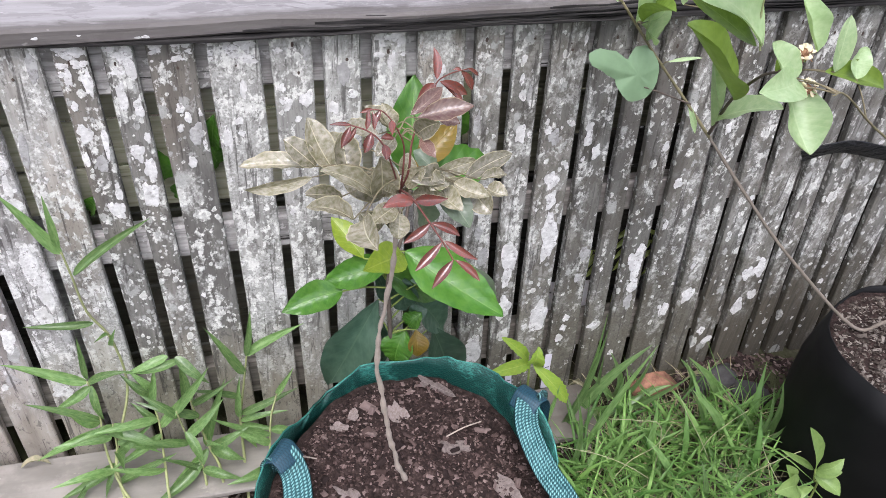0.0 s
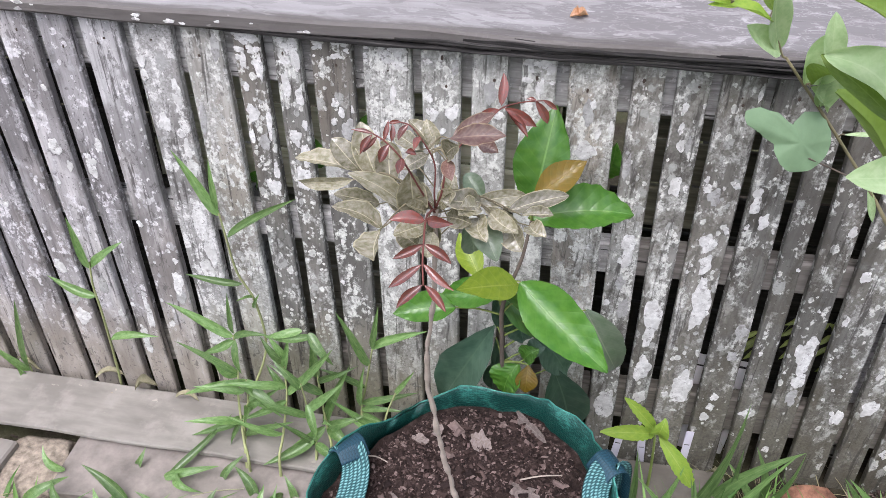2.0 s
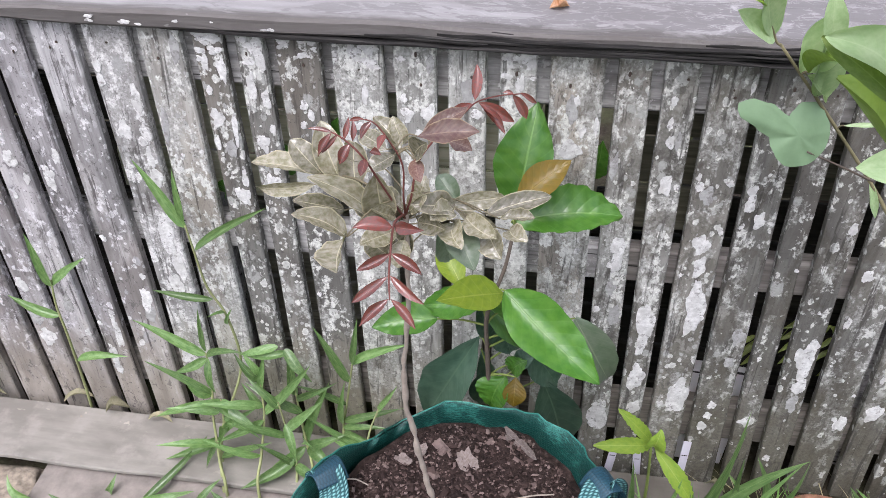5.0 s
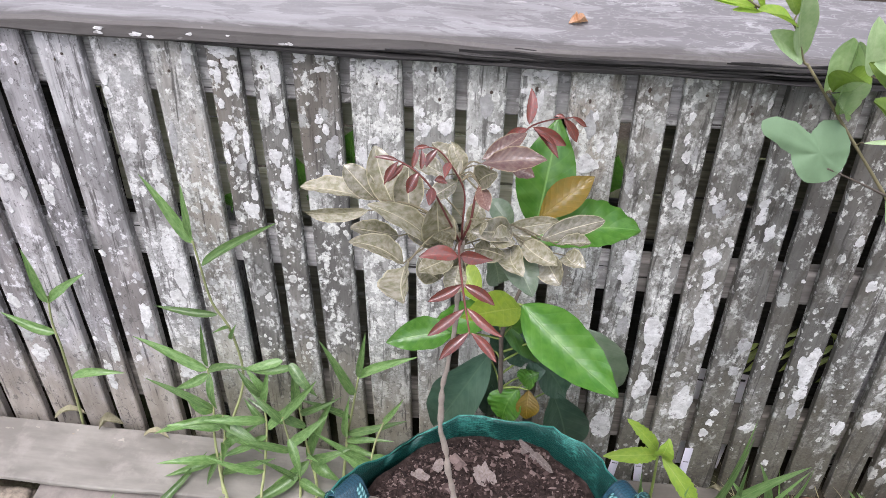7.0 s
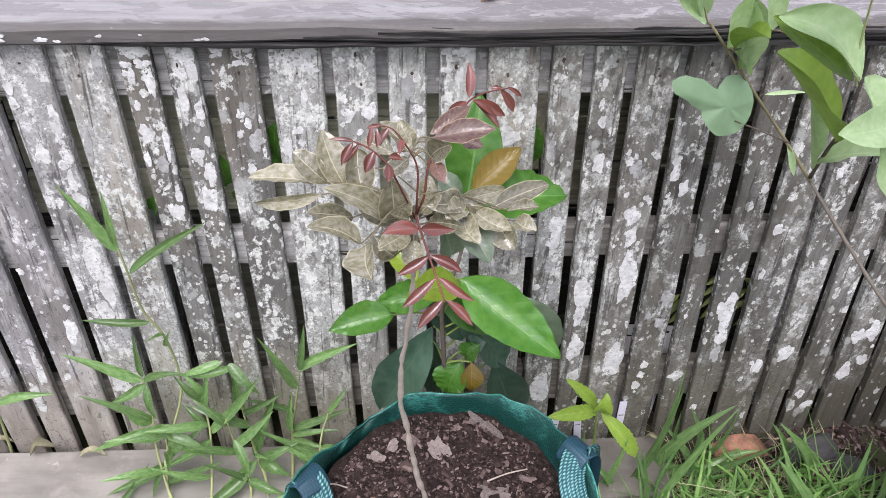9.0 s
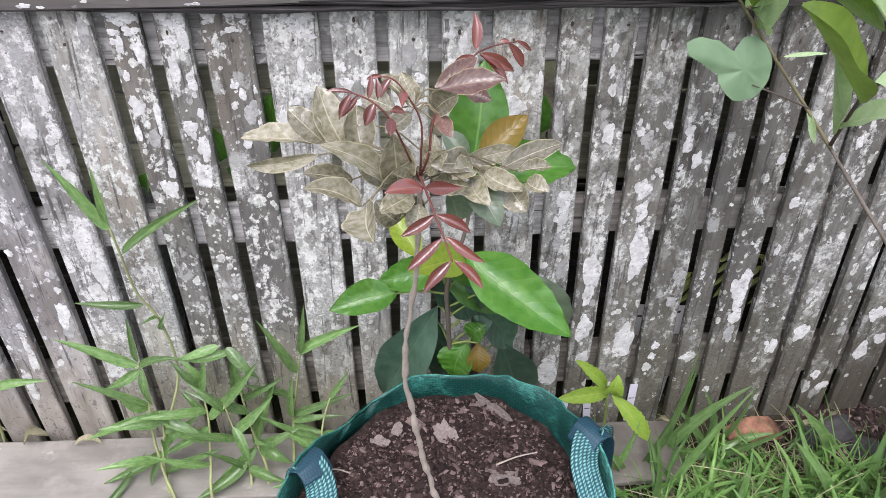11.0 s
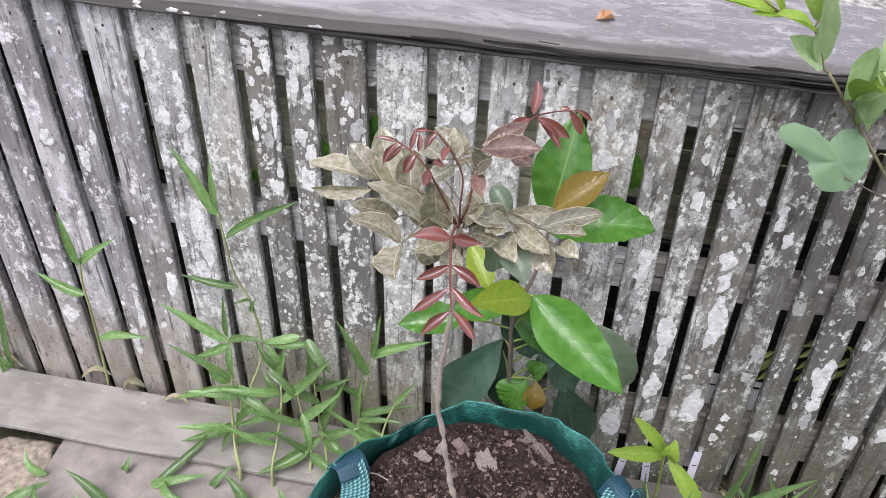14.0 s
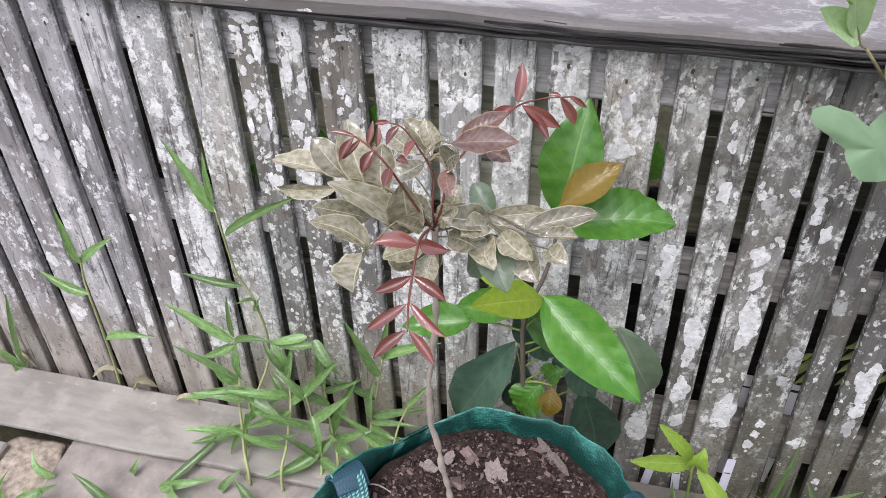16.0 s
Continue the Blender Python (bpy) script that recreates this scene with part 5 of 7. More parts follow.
OLIVE_RIGHT = [
    (-0.017, -0.530, 1.034, -0.042, -0.520, 1.065, 0.029, 0),
    (0.035, -0.530, 1.112, -0.008, -0.550, 1.123, 0.029, 0),
    (0.025, -0.520, 1.103, 0.087, -0.500, 1.106, 0.021, 20),
    (0.068, -0.520, 1.095, 0.137, -0.490, 1.105, 0.024, 0),
    (0.084, -0.530, 1.098, 0.121, -0.520, 1.096, 0.017, -20),
    (0.037, -0.540, 1.108, 0.013, -0.560, 1.112, 0.025, 0),
    (0.040, -0.530, 1.103, 0.081, -0.530, 1.086, 0.017, 30),
    (0.037, -0.530, 1.089, 0.062, -0.575, 1.062, 0.037, 0),
    (0.071, -0.540, 1.090, 0.089, -0.570, 1.076, 0.030, 20),
    (0.095, -0.530, 1.084, 0.115, -0.550, 1.085, 0.023, -10),
    (0.016, -0.500, 1.052, 0.028, -0.500, 1.011, 0.034, 0),
    (0.036, -0.500, 1.095, 0.011, -0.480, 1.115, 0.026, 0),
]
OLIVE_TOP = [
    (-0.024, -0.520, 1.169, -0.055, -0.500, 1.194, 0.023, 20),
    (-0.020, -0.510, 1.171, -0.034, -0.500, 1.197, 0.019, 0),
    (-0.026, -0.540, 1.175, -0.051, -0.560, 1.166, 0.020, 0),
    (-0.002, -0.540, 1.199, 0.060, -0.550, 1.215, 0.027, 0),
    (-0.002, -0.510, 1.185, 0.042, -0.480, 1.201, 0.021, 0),
    (-0.004, -0.550, 1.184, 0.013, -0.580, 1.216, 0.025, 40),
    (-0.001, -0.560, 1.185, 0.008, -0.590, 1.178, 0.016, 0),
    (0.026, -0.520, 1.184, 0.052, -0.530, 1.181, 0.018, 0),
    (-0.026, -0.550, 1.105, -0.046, -0.570, 1.128, 0.018, 0),
]
OLIVE_INNER = [
    (-0.027, -0.530, 1.097, -0.064, -0.540, 1.116, 0.025, 10),
    (-0.033, -0.520, 1.082, -0.081, -0.510, 1.098, 0.029, -10),
    (-0.020, -0.530, 1.101, -0.054, -0.500, 1.102, 0.026, 0),
    (-0.011, -0.540, 1.106, 0.008, -0.550, 1.136, 0.022, 0),
    (-0.002, -0.540, 1.092, 0.030, -0.570, 1.108, 0.025, 20),
    (-0.010, -0.510, 1.102, -0.000, -0.500, 1.126, 0.022, 0),
    (-0.025, -0.550, 1.086, -0.058, -0.580, 1.088, 0.027, 0),
    (-0.018, -0.540, 1.067, -0.023, -0.560, 1.043, 0.026, 0),
    (0.036, -0.540, 1.096, 0.049, -0.580, 1.092, 0.027, 10),
    (0.048, -0.540, 1.104, 0.083, -0.570, 1.102, 0.025, 0),
    (-0.067, -0.500, 1.138, -0.095, -0.470, 1.138, 0.023, 0),
    (-0.040, -0.510, 1.162, -0.073, -0.480, 1.161, 0.023, 0),
]
RED_A = [(-0.018, -0.540, 1.098), (-0.030, -0.560, 1.140), (-0.047, -0.580, 1.192), (-0.063, -0.580, 1.211), (-0.079, -0.570, 1.214), (-0.088, -0.570, 1.216)]
RED_A_LEAVES = [
    (-0.080, -0.570, 1.215, -0.104, -0.570, 1.217, 0.005, 0),
    (-0.081, -0.570, 1.214, -0.093, -0.580, 1.193, 0.008, 0),
    (-0.075, -0.570, 1.213, -0.090, -0.580, 1.196, 0.006, 0),
    (-0.060, -0.580, 1.210, -0.070, -0.590, 1.192, 0.011, 0),
    (-0.047, -0.580, 1.194, -0.048, -0.600, 1.187, 0.010, 0),
    (-0.066, -0.580, 1.214, -0.063, -0.570, 1.233, 0.006, 0),
    (-0.058, -0.580, 1.213, -0.059, -0.570, 1.230, 0.006, 20),
]
RED_B = [(-0.017, -0.545, 1.128), (-0.017, -0.545, 1.167), (-0.030, -0.550, 1.199), (-0.044, -0.550, 1.217), (-0.061, -0.550, 1.220)]
RED_B_LEAVES = [
    (-0.046, -0.550, 1.218, -0.055, -0.560, 1.203, 0.008, 0),
    (-0.033, -0.550, 1.204, -0.036, -0.570, 1.198, 0.008, 0),
    (-0.047, -0.560, 1.189, -0.033, -0.570, 1.193, 0.008, 0),
    (-0.053, -0.550, 1.220, -0.068, -0.550, 1.217, 0.005, 0),
]
RED_C = [(-0.009, -0.540, 1.127), (-0.004, -0.530, 1.161), (0.014, -0.500, 1.178), (0.034, -0.470, 1.185), (0.047, -0.440, 1.186), (0.070, -0.420, 1.185), (0.094, -0.410, 1.184)]
RED_C_LEAVES = [
    (0.046, -0.440, 1.189, 0.045, -0.420, 1.222, 0.012, 0),
    (0.050, -0.440, 1.186, 0.090, -0.430, 1.159, 0.014, 10),
    (0.051, -0.440, 1.184, 0.081, -0.450, 1.155, 0.011, -10),
    (0.043, -0.440, 1.184, 0.016, -0.460, 1.169, 0.014, 0),
    (0.085, -0.410, 1.183, 0.103, -0.410, 1.153, 0.012, 0),
    (0.093, -0.410, 1.185, 0.113, -0.400, 1.168, 0.007, 0),
    (0.086, -0.410, 1.184, 0.074, -0.410, 1.184, 0.005, 0),
]
RED_D = [(-0.018, -0.570, 1.119), (-0.017, -0.605, 1.134), (-0.011, -0.655, 1.140), (-0.006, -0.690, 1.142), (-0.001, -0.715, 1.138)]
RED_D_LEAVES = [
    (-0.018, -0.605, 1.133, -0.055, -0.617, 1.138, 0.016, 0),
    (-0.016, -0.605, 1.134, 0.016, -0.624, 1.147, 0.013, 15),
    (-0.011, -0.655, 1.141, -0.042, -0.665, 1.125, 0.011, 0),
    (-0.010, -0.655, 1.141, 0.020, -0.665, 1.127, 0.011, 0),
    (-0.007, -0.690, 1.143, -0.038, -0.705, 1.121, 0.010, 0),
    (-0.005, -0.690, 1.144, 0.028, -0.705, 1.127, 0.009, 15),
    (-0.002, -0.715, 1.139, -0.026, -0.730, 1.117, 0.010, 0),
    (-0.000, -0.715, 1.139, 0.024, -0.730, 1.120, 0.009, 0),
]
sapling = thing("sapling", "young sapling with olive and new red leaflets on bare stem", "sapling", at=(0, 0, 0))


def leaves(rows, name, meshes, parent, thin=1.0, hint=FACING, label="", slim=1.0):
    for i, row in enumerate(rows):
        row = (*row[:6], row[6] * slim, row[7])
        place_leaf(name, meshes[i % len(meshes)], parent, row, thin, hint, label)


knots = random.Random(2)
SAPLING_STEM = [(x + knots.uniform(-0.0036, 0.0036), y, z) for x, y, z in SAPLING_STEM[:-2]] + SAPLING_STEM[-2:]
SAPLING_STEM = [(0.036, -0.469, 0.36), (0.030, -0.470, 0.40), (0.012, -0.473, 0.455)] + SAPLING_STEM
kinked = []
for a, b in zip(SAPLING_STEM[1:-3], SAPLING_STEM[2:-2]):
    n = max(1, round((b[2] - a[2]) / 0.035))
    for k in range(n):
        f = k / n
        kinked.append(tuple(p + (q - p) * f + knots.uniform(-0.0015, 0.0015) * (i < 2) * (k > 0) for i, (p, q) in enumerate(zip(a, b))))
SAPLING_STEM = SAPLING_STEM[:1] + kinked + SAPLING_STEM[-3:]
part("stem", tube(SAPLING_STEM, 0.0050, 0.0030, 9, 6, 0.6), M_STEM, sapling, "pale grey-brown knobbly stem", True)
OLIVES = leaf_set("leaflet", M_OLIVE, 9, 1, 0.5, 0.60, (0.08, 0.35), (-0.1, 0.3), 0.04, (0.0, 0.5), 0.45, 0.20, 0.11)
PURPLES = leaf_set("leaflet", M_PURPLE, 3, 2, 0.48, 0.8, (0.1, 0.3), (0.05, 0.2), 0.03, (0.0, 0.3), 0.3, 0.10, 0.07)
REDS = leaf_set("red_leaflet", M_RED, 5, 3, 0.48, 0.85, (0.2, 0.45), (0.0, 0.25), 0.02, (0.0, 0.2), 0.5, 0.18, 0.08, 10)
leaves(OLIVE_LEFT, "leaflet", OLIVES, sapling)
SAGES = leaf_set("leaflet", M_SAGE, 3, 14, 0.5, 0.60, (0.05, 0.3), (-0.1, 0.25), 0.03, (0.0, 0.4), 0.4, 0.16, 0.09)
leaves(OLIVE_RIGHT[:7] + OLIVE_RIGHT[8:10], "leaflet", OLIVES, sapling)
leaves(OLIVE_RIGHT[7:8] + OLIVE_RIGHT[10:], "leaflet", SAGES, sapling, label="grey-green older leaflet")
leaves(OLIVE_INNER, "leaflet", OLIVES, sapling)
leaves(OLIVE_TOP[:3] + OLIVE_TOP[5:6] + OLIVE_TOP[8:], "leaflet", OLIVES, sapling)
leaves(OLIVE_TOP[3:5] + OLIVE_TOP[6:8], "leaflet", PURPLES, sapling, label="purple-brown new leaflet")
HUB = SAPLING_STEM[-1]
for name_, pts, rows, r in (("red_shoot", RED_A, RED_A_LEAVES, 0.0014), ("red_shoot", RED_B, RED_B_LEAVES, 0.0013), ("red_shoot", RED_C, RED_C_LEAVES, 0.0015), ("red_shoot", RED_D, RED_D_LEAVES, 0.0016)):
    shoot = part(name_, tube([HUB] + pts, r, r * 0.5, 6, 5), M_REDSTEM, sapling, "dark red young shoot", True)
    leaves(rows, "red_leaflet", REDS, shoot, label="shiny dark red young leaflet")
# leaf stalks from the shoots and the stem out to the olive leaflets
shoot_points = [Vector(q) for pts in (RED_A, RED_B, RED_C, SAPLING_STEM[-3:]) for q in smooth_path(pts, 5)]
for rows in (OLIVE_LEFT, OLIVE_RIGHT, OLIVE_TOP, OLIVE_INNER):
    for row in rows:
        b = Vector(row[:3])
        root = min(shoot_points, key=lambda q: (q - b).length)
        if (b - root).length > 0.006:
            mid = 0.5 * (b + root) + Vector((0, 0.008, 0.004))
            part("leaf_stalk", tube([tuple(root), tuple(mid), tuple(b)], 0.0010, 0.0008, 5, 4), M_OLIVESTALK, sapling, smooth=True)

# ---- the glossy shrub between bag and fence ----
SHRUB_STEM = [(0.081, -0.140, 0.161), (0.072, -0.140, 0.345), (0.061, -0.150, 0.517), (0.057, -0.150, 0.590), (0.069, -0.155, 0.658)]
SHRUB_LEAVES = [
    (0.087, -0.155, 0.667, 0.259, -0.265, 0.573, 0.095, 0),
    (0.085, -0.155, 0.660, -0.017, -0.285, 0.748, 0.064, 0),
    (0.089, -0.130, 0.797, 0.273, -0.095, 0.802, 0.084, 0),
    (0.093, -0.120, 0.808, 0.117, -0.040, 0.975, 0.097, 0),
    (0.093, -0.170, 0.865, 0.175, -0.130, 0.926, 0.054, 0),
    (-0.032, -0.150, 0.580, -0.151, -0.170, 0.563, 0.062, 0),
    (0.071, -0.130, 0.628, -0.066, -0.120, 0.583, 0.062, 0),
    (0.012, -0.136, 0.645, -0.040, -0.070, 0.700, 0.050, 0),
    (0.047, -0.120, 0.602, 0.176, -0.100, 0.478, 0.064, 0),
]
SHRUB_LOW = [
    (0.045, -0.120, 0.517, -0.056, -0.100, 0.259, 0.105, 0),
    (0.171, -0.090, 0.385, 0.231, -0.060, 0.139, 0.106, 0),
    (0.127, -0.090, 0.481, 0.205, -0.070, 0.346, 0.076, 0),
    (0.219, -0.090, 0.557, 0.303, -0.064, 0.375, 0.078, 0),
    (0.099, -0.140, 0.436, 0.075, -0.160, 0.366, 0.069, 10),
    (0.119, -0.150, 0.446, 0.119, -0.180, 0.396, 0.046, 0),
    (0.110, -0.120, 0.428, 0.139, -0.120, 0.463, 0.044, 0),
    (0.047, -0.080, 0.442, 0.071, -0.050, 0.237, 0.047, 0),
]
SHRUB_DARK = [
    (0.080, -0.110, 0.575, 0.105, -0.120, 0.480, 0.060, 10),
    (0.050, -0.100, 0.300, 0.052, -0.120, 0.420, 0.040, 0),
    (0.040, -0.110, 0.590, 0.065, -0.120, 0.500, 0.045, -10),
    (0.150, -0.100, 0.530, 0.110, -0.120, 0.560, 0.050, 0),
    (0.112, -0.110, 0.440, 0.150, -0.120, 0.470, 0.040, 0),
]
shrub = thing("green_shrub", "leafy shrub with large glossy green leaves growing against the fence", "shrub")
SHRUB_STEM = [(0.083, -0.13, -0.03)] + SHRUB_STEM + [(0.085, -0.15, 0.72), (0.095, -0.14, 0.80)]
part("stem", tube(SHRUB_STEM, 0.006, 0.003, 7, 5, 0.1), M_DARKSTEM, shrub, smooth=True)
GREENS = leaf_set("leaf", M_GREEN, 4, 4, 0.44, 0.86, (0.26, 0.42), (0.05, 0.18), 0.055, (0.0, 0.15), 0.3, 0.10, 0.10, 24, 7)
YELLOWS = [leaf_mesh("leaf", M_YELLOW, 0.5, 0.95, 0.18, 0.10, 0.015, 5, 0.1, 12, 0.0, 4)]
ORANGES = [leaf_mesh("leaf", M_ORANGE, 0.5, 0.95, 0.18, 0.12, 0.02, 5, 0.15, 12, 0.0, 5)]
DEEPS = leaf_set("leaf", M_DEEP, 3, 5, 0.5, 0.85, (0.1, 0.22), (0.0, 0.15), 0.02, (0.0, 0.2), 0.3, 0.08, 0.08, 16)
for i, row in enumerate(SHRUB_LEAVES):
    kind = {1: YELLOWS, 4: ORANGES, 7: YELLOWS}.get(i, GREENS)
    place_leaf("leaf", kind[i % len(kind)], shrub, row, 1.0, FACING, {1: "yellow-green leaf", 4: "amber new leaf", 7: "yellow-green leaf"}.get(i, "glossy green leaf"))
for i, row in enumerate(SHRUB_LOW):
    kind = {3: SAGES, 4: GREENS, 5: ORANGES, 6: GREENS}.get(i, DEEPS)
    place_leaf("leaf", kind[i % len(kind)], shrub, row, 1.0, FACING, "" if i in (3, 4, 5, 6) else "dull dark green leaf")
for i, row in enumerate(SHRUB_DARK):
    place_leaf("leaf", DEEPS[i % 3], shrub, row, 1.0, FACING, "dull dark green leaf")
for row in SHRUB_LEAVES + SHRUB_LOW + SHRUB_DARK:
    b = Vector(row[:3])
    root = min((Vector(q) for q in smooth_path(SHRUB_STEM, 4)), key=lambda q: (q - b).length + max(0, q.z - b.z))
    if (root - b).length > 0.008:
        part("leaf_stalk", tube([tuple(root), tuple(0.5 * (root + b) + Vector((0, 0, 0.006))), tuple(b)], 0.0022, 0.0016, 6, 4), M_GSTEM, shrub, smooth=True)

# ---- broad-leaved reeds by the palings ----
REED_A = [(-0.506, -0.200, 0.026), (-0.525, -0.120, 0.128), (-0.479, -0.050, 0.277), (-0.484, -0.050, 0.430), (-0.514, -0.050, 0.513), (-0.520, -0.060, 0.622), (-0.525, -0.060, 0.676)]
REED_A_LEAVES = [
    (-0.525, -0.060, 0.672, -0.605, -0.050, 0.811, 0.022, 0),
    (-0.527, -0.060, 0.685, -0.532, -0.050, 0.796, 0.015, 0),
    (-0.515, -0.060, 0.616, -0.364, -0.050, 0.725, 0.020, 0),
    (-0.508, -0.050, 0.481, -0.635, -0.050, 0.491, 0.017, 0),
    (-0.489, -0.050, 0.413, -0.471, -0.050, 0.460, 0.011, 0),
]
REED_B = [(-0.903, -0.014, 0.025), (-0.883, -0.030, 0.167), (-0.855, -0.060, 0.348), (-0.855, -0.060, 0.430), (-0.845, -0.060, 0.502)]
REED_B_LEAVES = [
    (-0.848, -0.060, 0.486, -0.875, -0.050, 0.614, 0.021, 0),
    (-0.846, -0.060, 0.489, -0.761, -0.050, 0.563, 0.023, 0),
    (-0.855, -0.060, 0.401, -0.967, -0.050, 0.437, 0.022, 0),
    (-0.854, -0.060, 0.264, -0.736, -0.050, 0.282, 0.021, 0),
]
REED_C = [(-0.259, -0.070, 0.100), (-0.257, -0.055, 0.142), (-0.248, -0.050, 0.195), (-0.236, -0.050, 0.272), (-0.227, -0.050, 0.330)]
REED_C_LEAVES = [
    (-0.236, -0.050, 0.275, -0.306, -0.050, 0.431, 0.022, 0),
    (-0.227, -0.050, 0.330, -0.209, -0.050, 0.465, 0.016, 0),
    (-0.227, -0.050, 0.330, -0.102, -0.050, 0.406, 0.022, 0),
    (-0.257, -0.055, 0.132, -0.248, -0.050, 0.270, 0.016, 0),
    (-0.257, -0.055, 0.146, -0.121, -0.050, 0.203, 0.020, 0),
    (-0.260, -0.060, 0.108, -0.168, -0.090, 0.115, 0.018, 0),
    (-0.260, -0.060, 0.097, -0.229, -0.100, 0.072, 0.027, 0),
]
REED_D = [(-0.497, -0.200, 0.076), (-0.515, -0.170, 0.096), (-0.537, -0.120, 0.117), (-0.542, -0.100, 0.179), (-0.541, -0.080, 0.231), (-0.545, -0.060, 0.280), (-0.552, -0.050, 0.318)]
REED_D_LEAVES = [
    (-0.553, -0.050, 0.315, -0.699, -0.050, 0.399, 0.024, 0),
    (-0.551, -0.050, 0.325, -0.547, -0.050, 0.449, 0.014, 0),
    (-0.547, -0.060, 0.312, -0.623, -0.080, 0.275, 0.022, 0),
    (-0.543, -0.080, 0.216, -0.608, -0.070, 0.266, 0.024, 0),
    (-0.543, -0.060, 0.313, -0.534, -0.080, 0.224, 0.018, 0),
    (-0.541, -0.090, 0.209, -0.682, -0.100, 0.145, 0.021, 0),
    (-0.538, -0.090, 0.213, -0.416, -0.130, 0.160, 0.028, 0),
    (-0.551, -0.050, 0.311, -0.457, -0.060, 0.340, 0.018, 0),
    (-0.534, -0.130, 0.116, -0.557, -0.160, 0.055, 0.013, 0),
]
REED_E = [(-0.421, -0.200, 0.087), (-0.424, -0.160, 0.106), (-0.426, -0.120, 0.142), (-0.426, -0.090, 0.192), (-0.432, -0.070, 0.248), (-0.430, -0.060, 0.277)]
REED_E_LEAVES = [
    (-0.434, -0.070, 0.229, -0.416, -0.060, 0.349, 0.018, 0),
    (-0.424, -0.090, 0.186, -0.333, -0.080, 0.304, 0.022, 0),
    (-0.425, -0.100, 0.175, -0.537, -0.130, 0.116, 0.020, 0),
    (-0.429, -0.060, 0.259, -0.488, -0.050, 0.326, 0.020, 0),
    (-0.432, -0.060, 0.276, -0.470, -0.050, 0.335, 0.018, 0),
    (-0.430, -0.080, 0.198, -0.480, -0.060, 0.245, 0.018, 0),
    (-0.386, -0.050, 0.359, -0.476, -0.050, 0.324, 0.021, 0),
]
REED_F = [(-0.311, -0.150, 0.078), (-0.330, -0.110, 0.112), (-0.342, -0.090, 0.155), (-0.353, -0.070, 0.209), (-0.361, -0.050, 0.256), (-0.365, -0.050, 0.341)]
REED_F_LEAVES = [
    (-0.358, -0.060, 0.223, -0.368, -0.050, 0.340, 0.025, 0),
    (-0.372, -0.050, 0.354, -0.310, -0.080, 0.293, 0.025, 0),
    (-0.335, -0.100, 0.105, -0.278, -0.060, 0.278, 0.024, 0),
    (-0.335, -0.110, 0.110, -0.431, -0.150, 0.034, 0.029, 0),
    (-0.327, -0.110, 0.113, -0.237, -0.110, 0.167, 0.026, 0),
    (-0.327, -0.110, 0.111, -0.255, -0.140, 0.088, 0.031, 0),
    (-0.343, -0.080, 0.190, -0.472, -0.060, 0.246, 0.022, 0),
    (-0.363, -0.050, 0.344, -0.461, -0.050, 0.322, 0.019, 0),
]
REED_G = [(-1.153, -0.012, -0.038), (-1.147, -0.015, 0.010), (-1.138, -0.020, 0.080)]
REED_G_LEAVES = [
    (-1.142, -0.020, 0.069, -1.096, -0.030, 0.325, 0.025, 0),
    (-1.144, -0.020, 0.062, -1.195, -0.050, 0.179, 0.022, 0),
    (-1.140, -0.020, 0.022, -1.158, -0.040, 0.098, 0.019, 0),
]
REED_H = [(-0.525, -0.150, 0.04), (-0.530, -0.120, 0.090), (-0.520, -0.105, 0.150), (-0.515, -0.100, 0.230)]
REED_H_LEAVES = [
    (-0.515, -0.100, 0.228, -0.430, -0.125, 0.140, 0.024, 0),
    (-0.524, -0.103, 0.190, -0.638, -0.120, 0.205, 0.020, 0),
    (-0.528, -0.110, 0.110, -0.655, -0.150, 0.062, 0.024, 0),
    (-0.526, -0.108, 0.120, -0.430, -0.100, 0.222, 0.020, 10),
    (-0.518, -0.100, 0.170, -0.388, -0.120, 0.142, 0.022, -10),
]
REED_I = [(-0.345, -0.170, 0.05), (-0.350, -0.140, 0.100), (-0.372, -0.110, 0.160), (-0.385, -0.100, 0.240)]
REED_I_LEAVES = [
    (-0.385, -0.100, 0.235, -0.305, -0.095, 0.360, 0.022, 0),
    (-0.372, -0.110, 0.160, -0.284, -0.100, 0.262, 0.024, 0),
    (-0.352, -0.140, 0.105, -0.462, -0.205, 0.060, 0.028, 0),
    (-0.375, -0.108, 0.178, -0.345, -0.150, 0.105, 0.022, 0),
    (-0.385, -0.100, 0.220, -0.455, -0.080, 0.290, 0.020, 0),
    (-0.348, -0.150, 0.090, -0.262, -0.180, 0.075, 0.024, 0),
]
REED_J = [(-0.205, -0.160, 0.03), (-0.200, -0.120, 0.090), (-0.190, -0.090, 0.160), (-0.172, -0.070, 0.215)]
REED_J_LEAVES = [
    (-0.172, -0.070, 0.210, -0.130, -0.060, 0.285, 0.014, 0),
    (-0.198, -0.115, 0.100, -0.270, -0.120, 0.160, 0.020, 0),
    (-0.195, -0.100, 0.130, -0.120, -0.110, 0.100, 0.022, 0),
    (-0.203, -0.140, 0.060, -0.300, -0.190, 0.075, 0.026, 0),
    (-0.203, -0.140, 0.055, -0.230, -0.200, 0.100, 0.022, 0),
]
REEDS = leaf_set("blade", M_REED, 9, 7, 0.27, 0.86, (0.15, 0.45), (0.0, 1.1), 0.01, (0.0, 0.1), 1.0, 0.35, 0.06, 18)
reed_rng = random.Random(77)
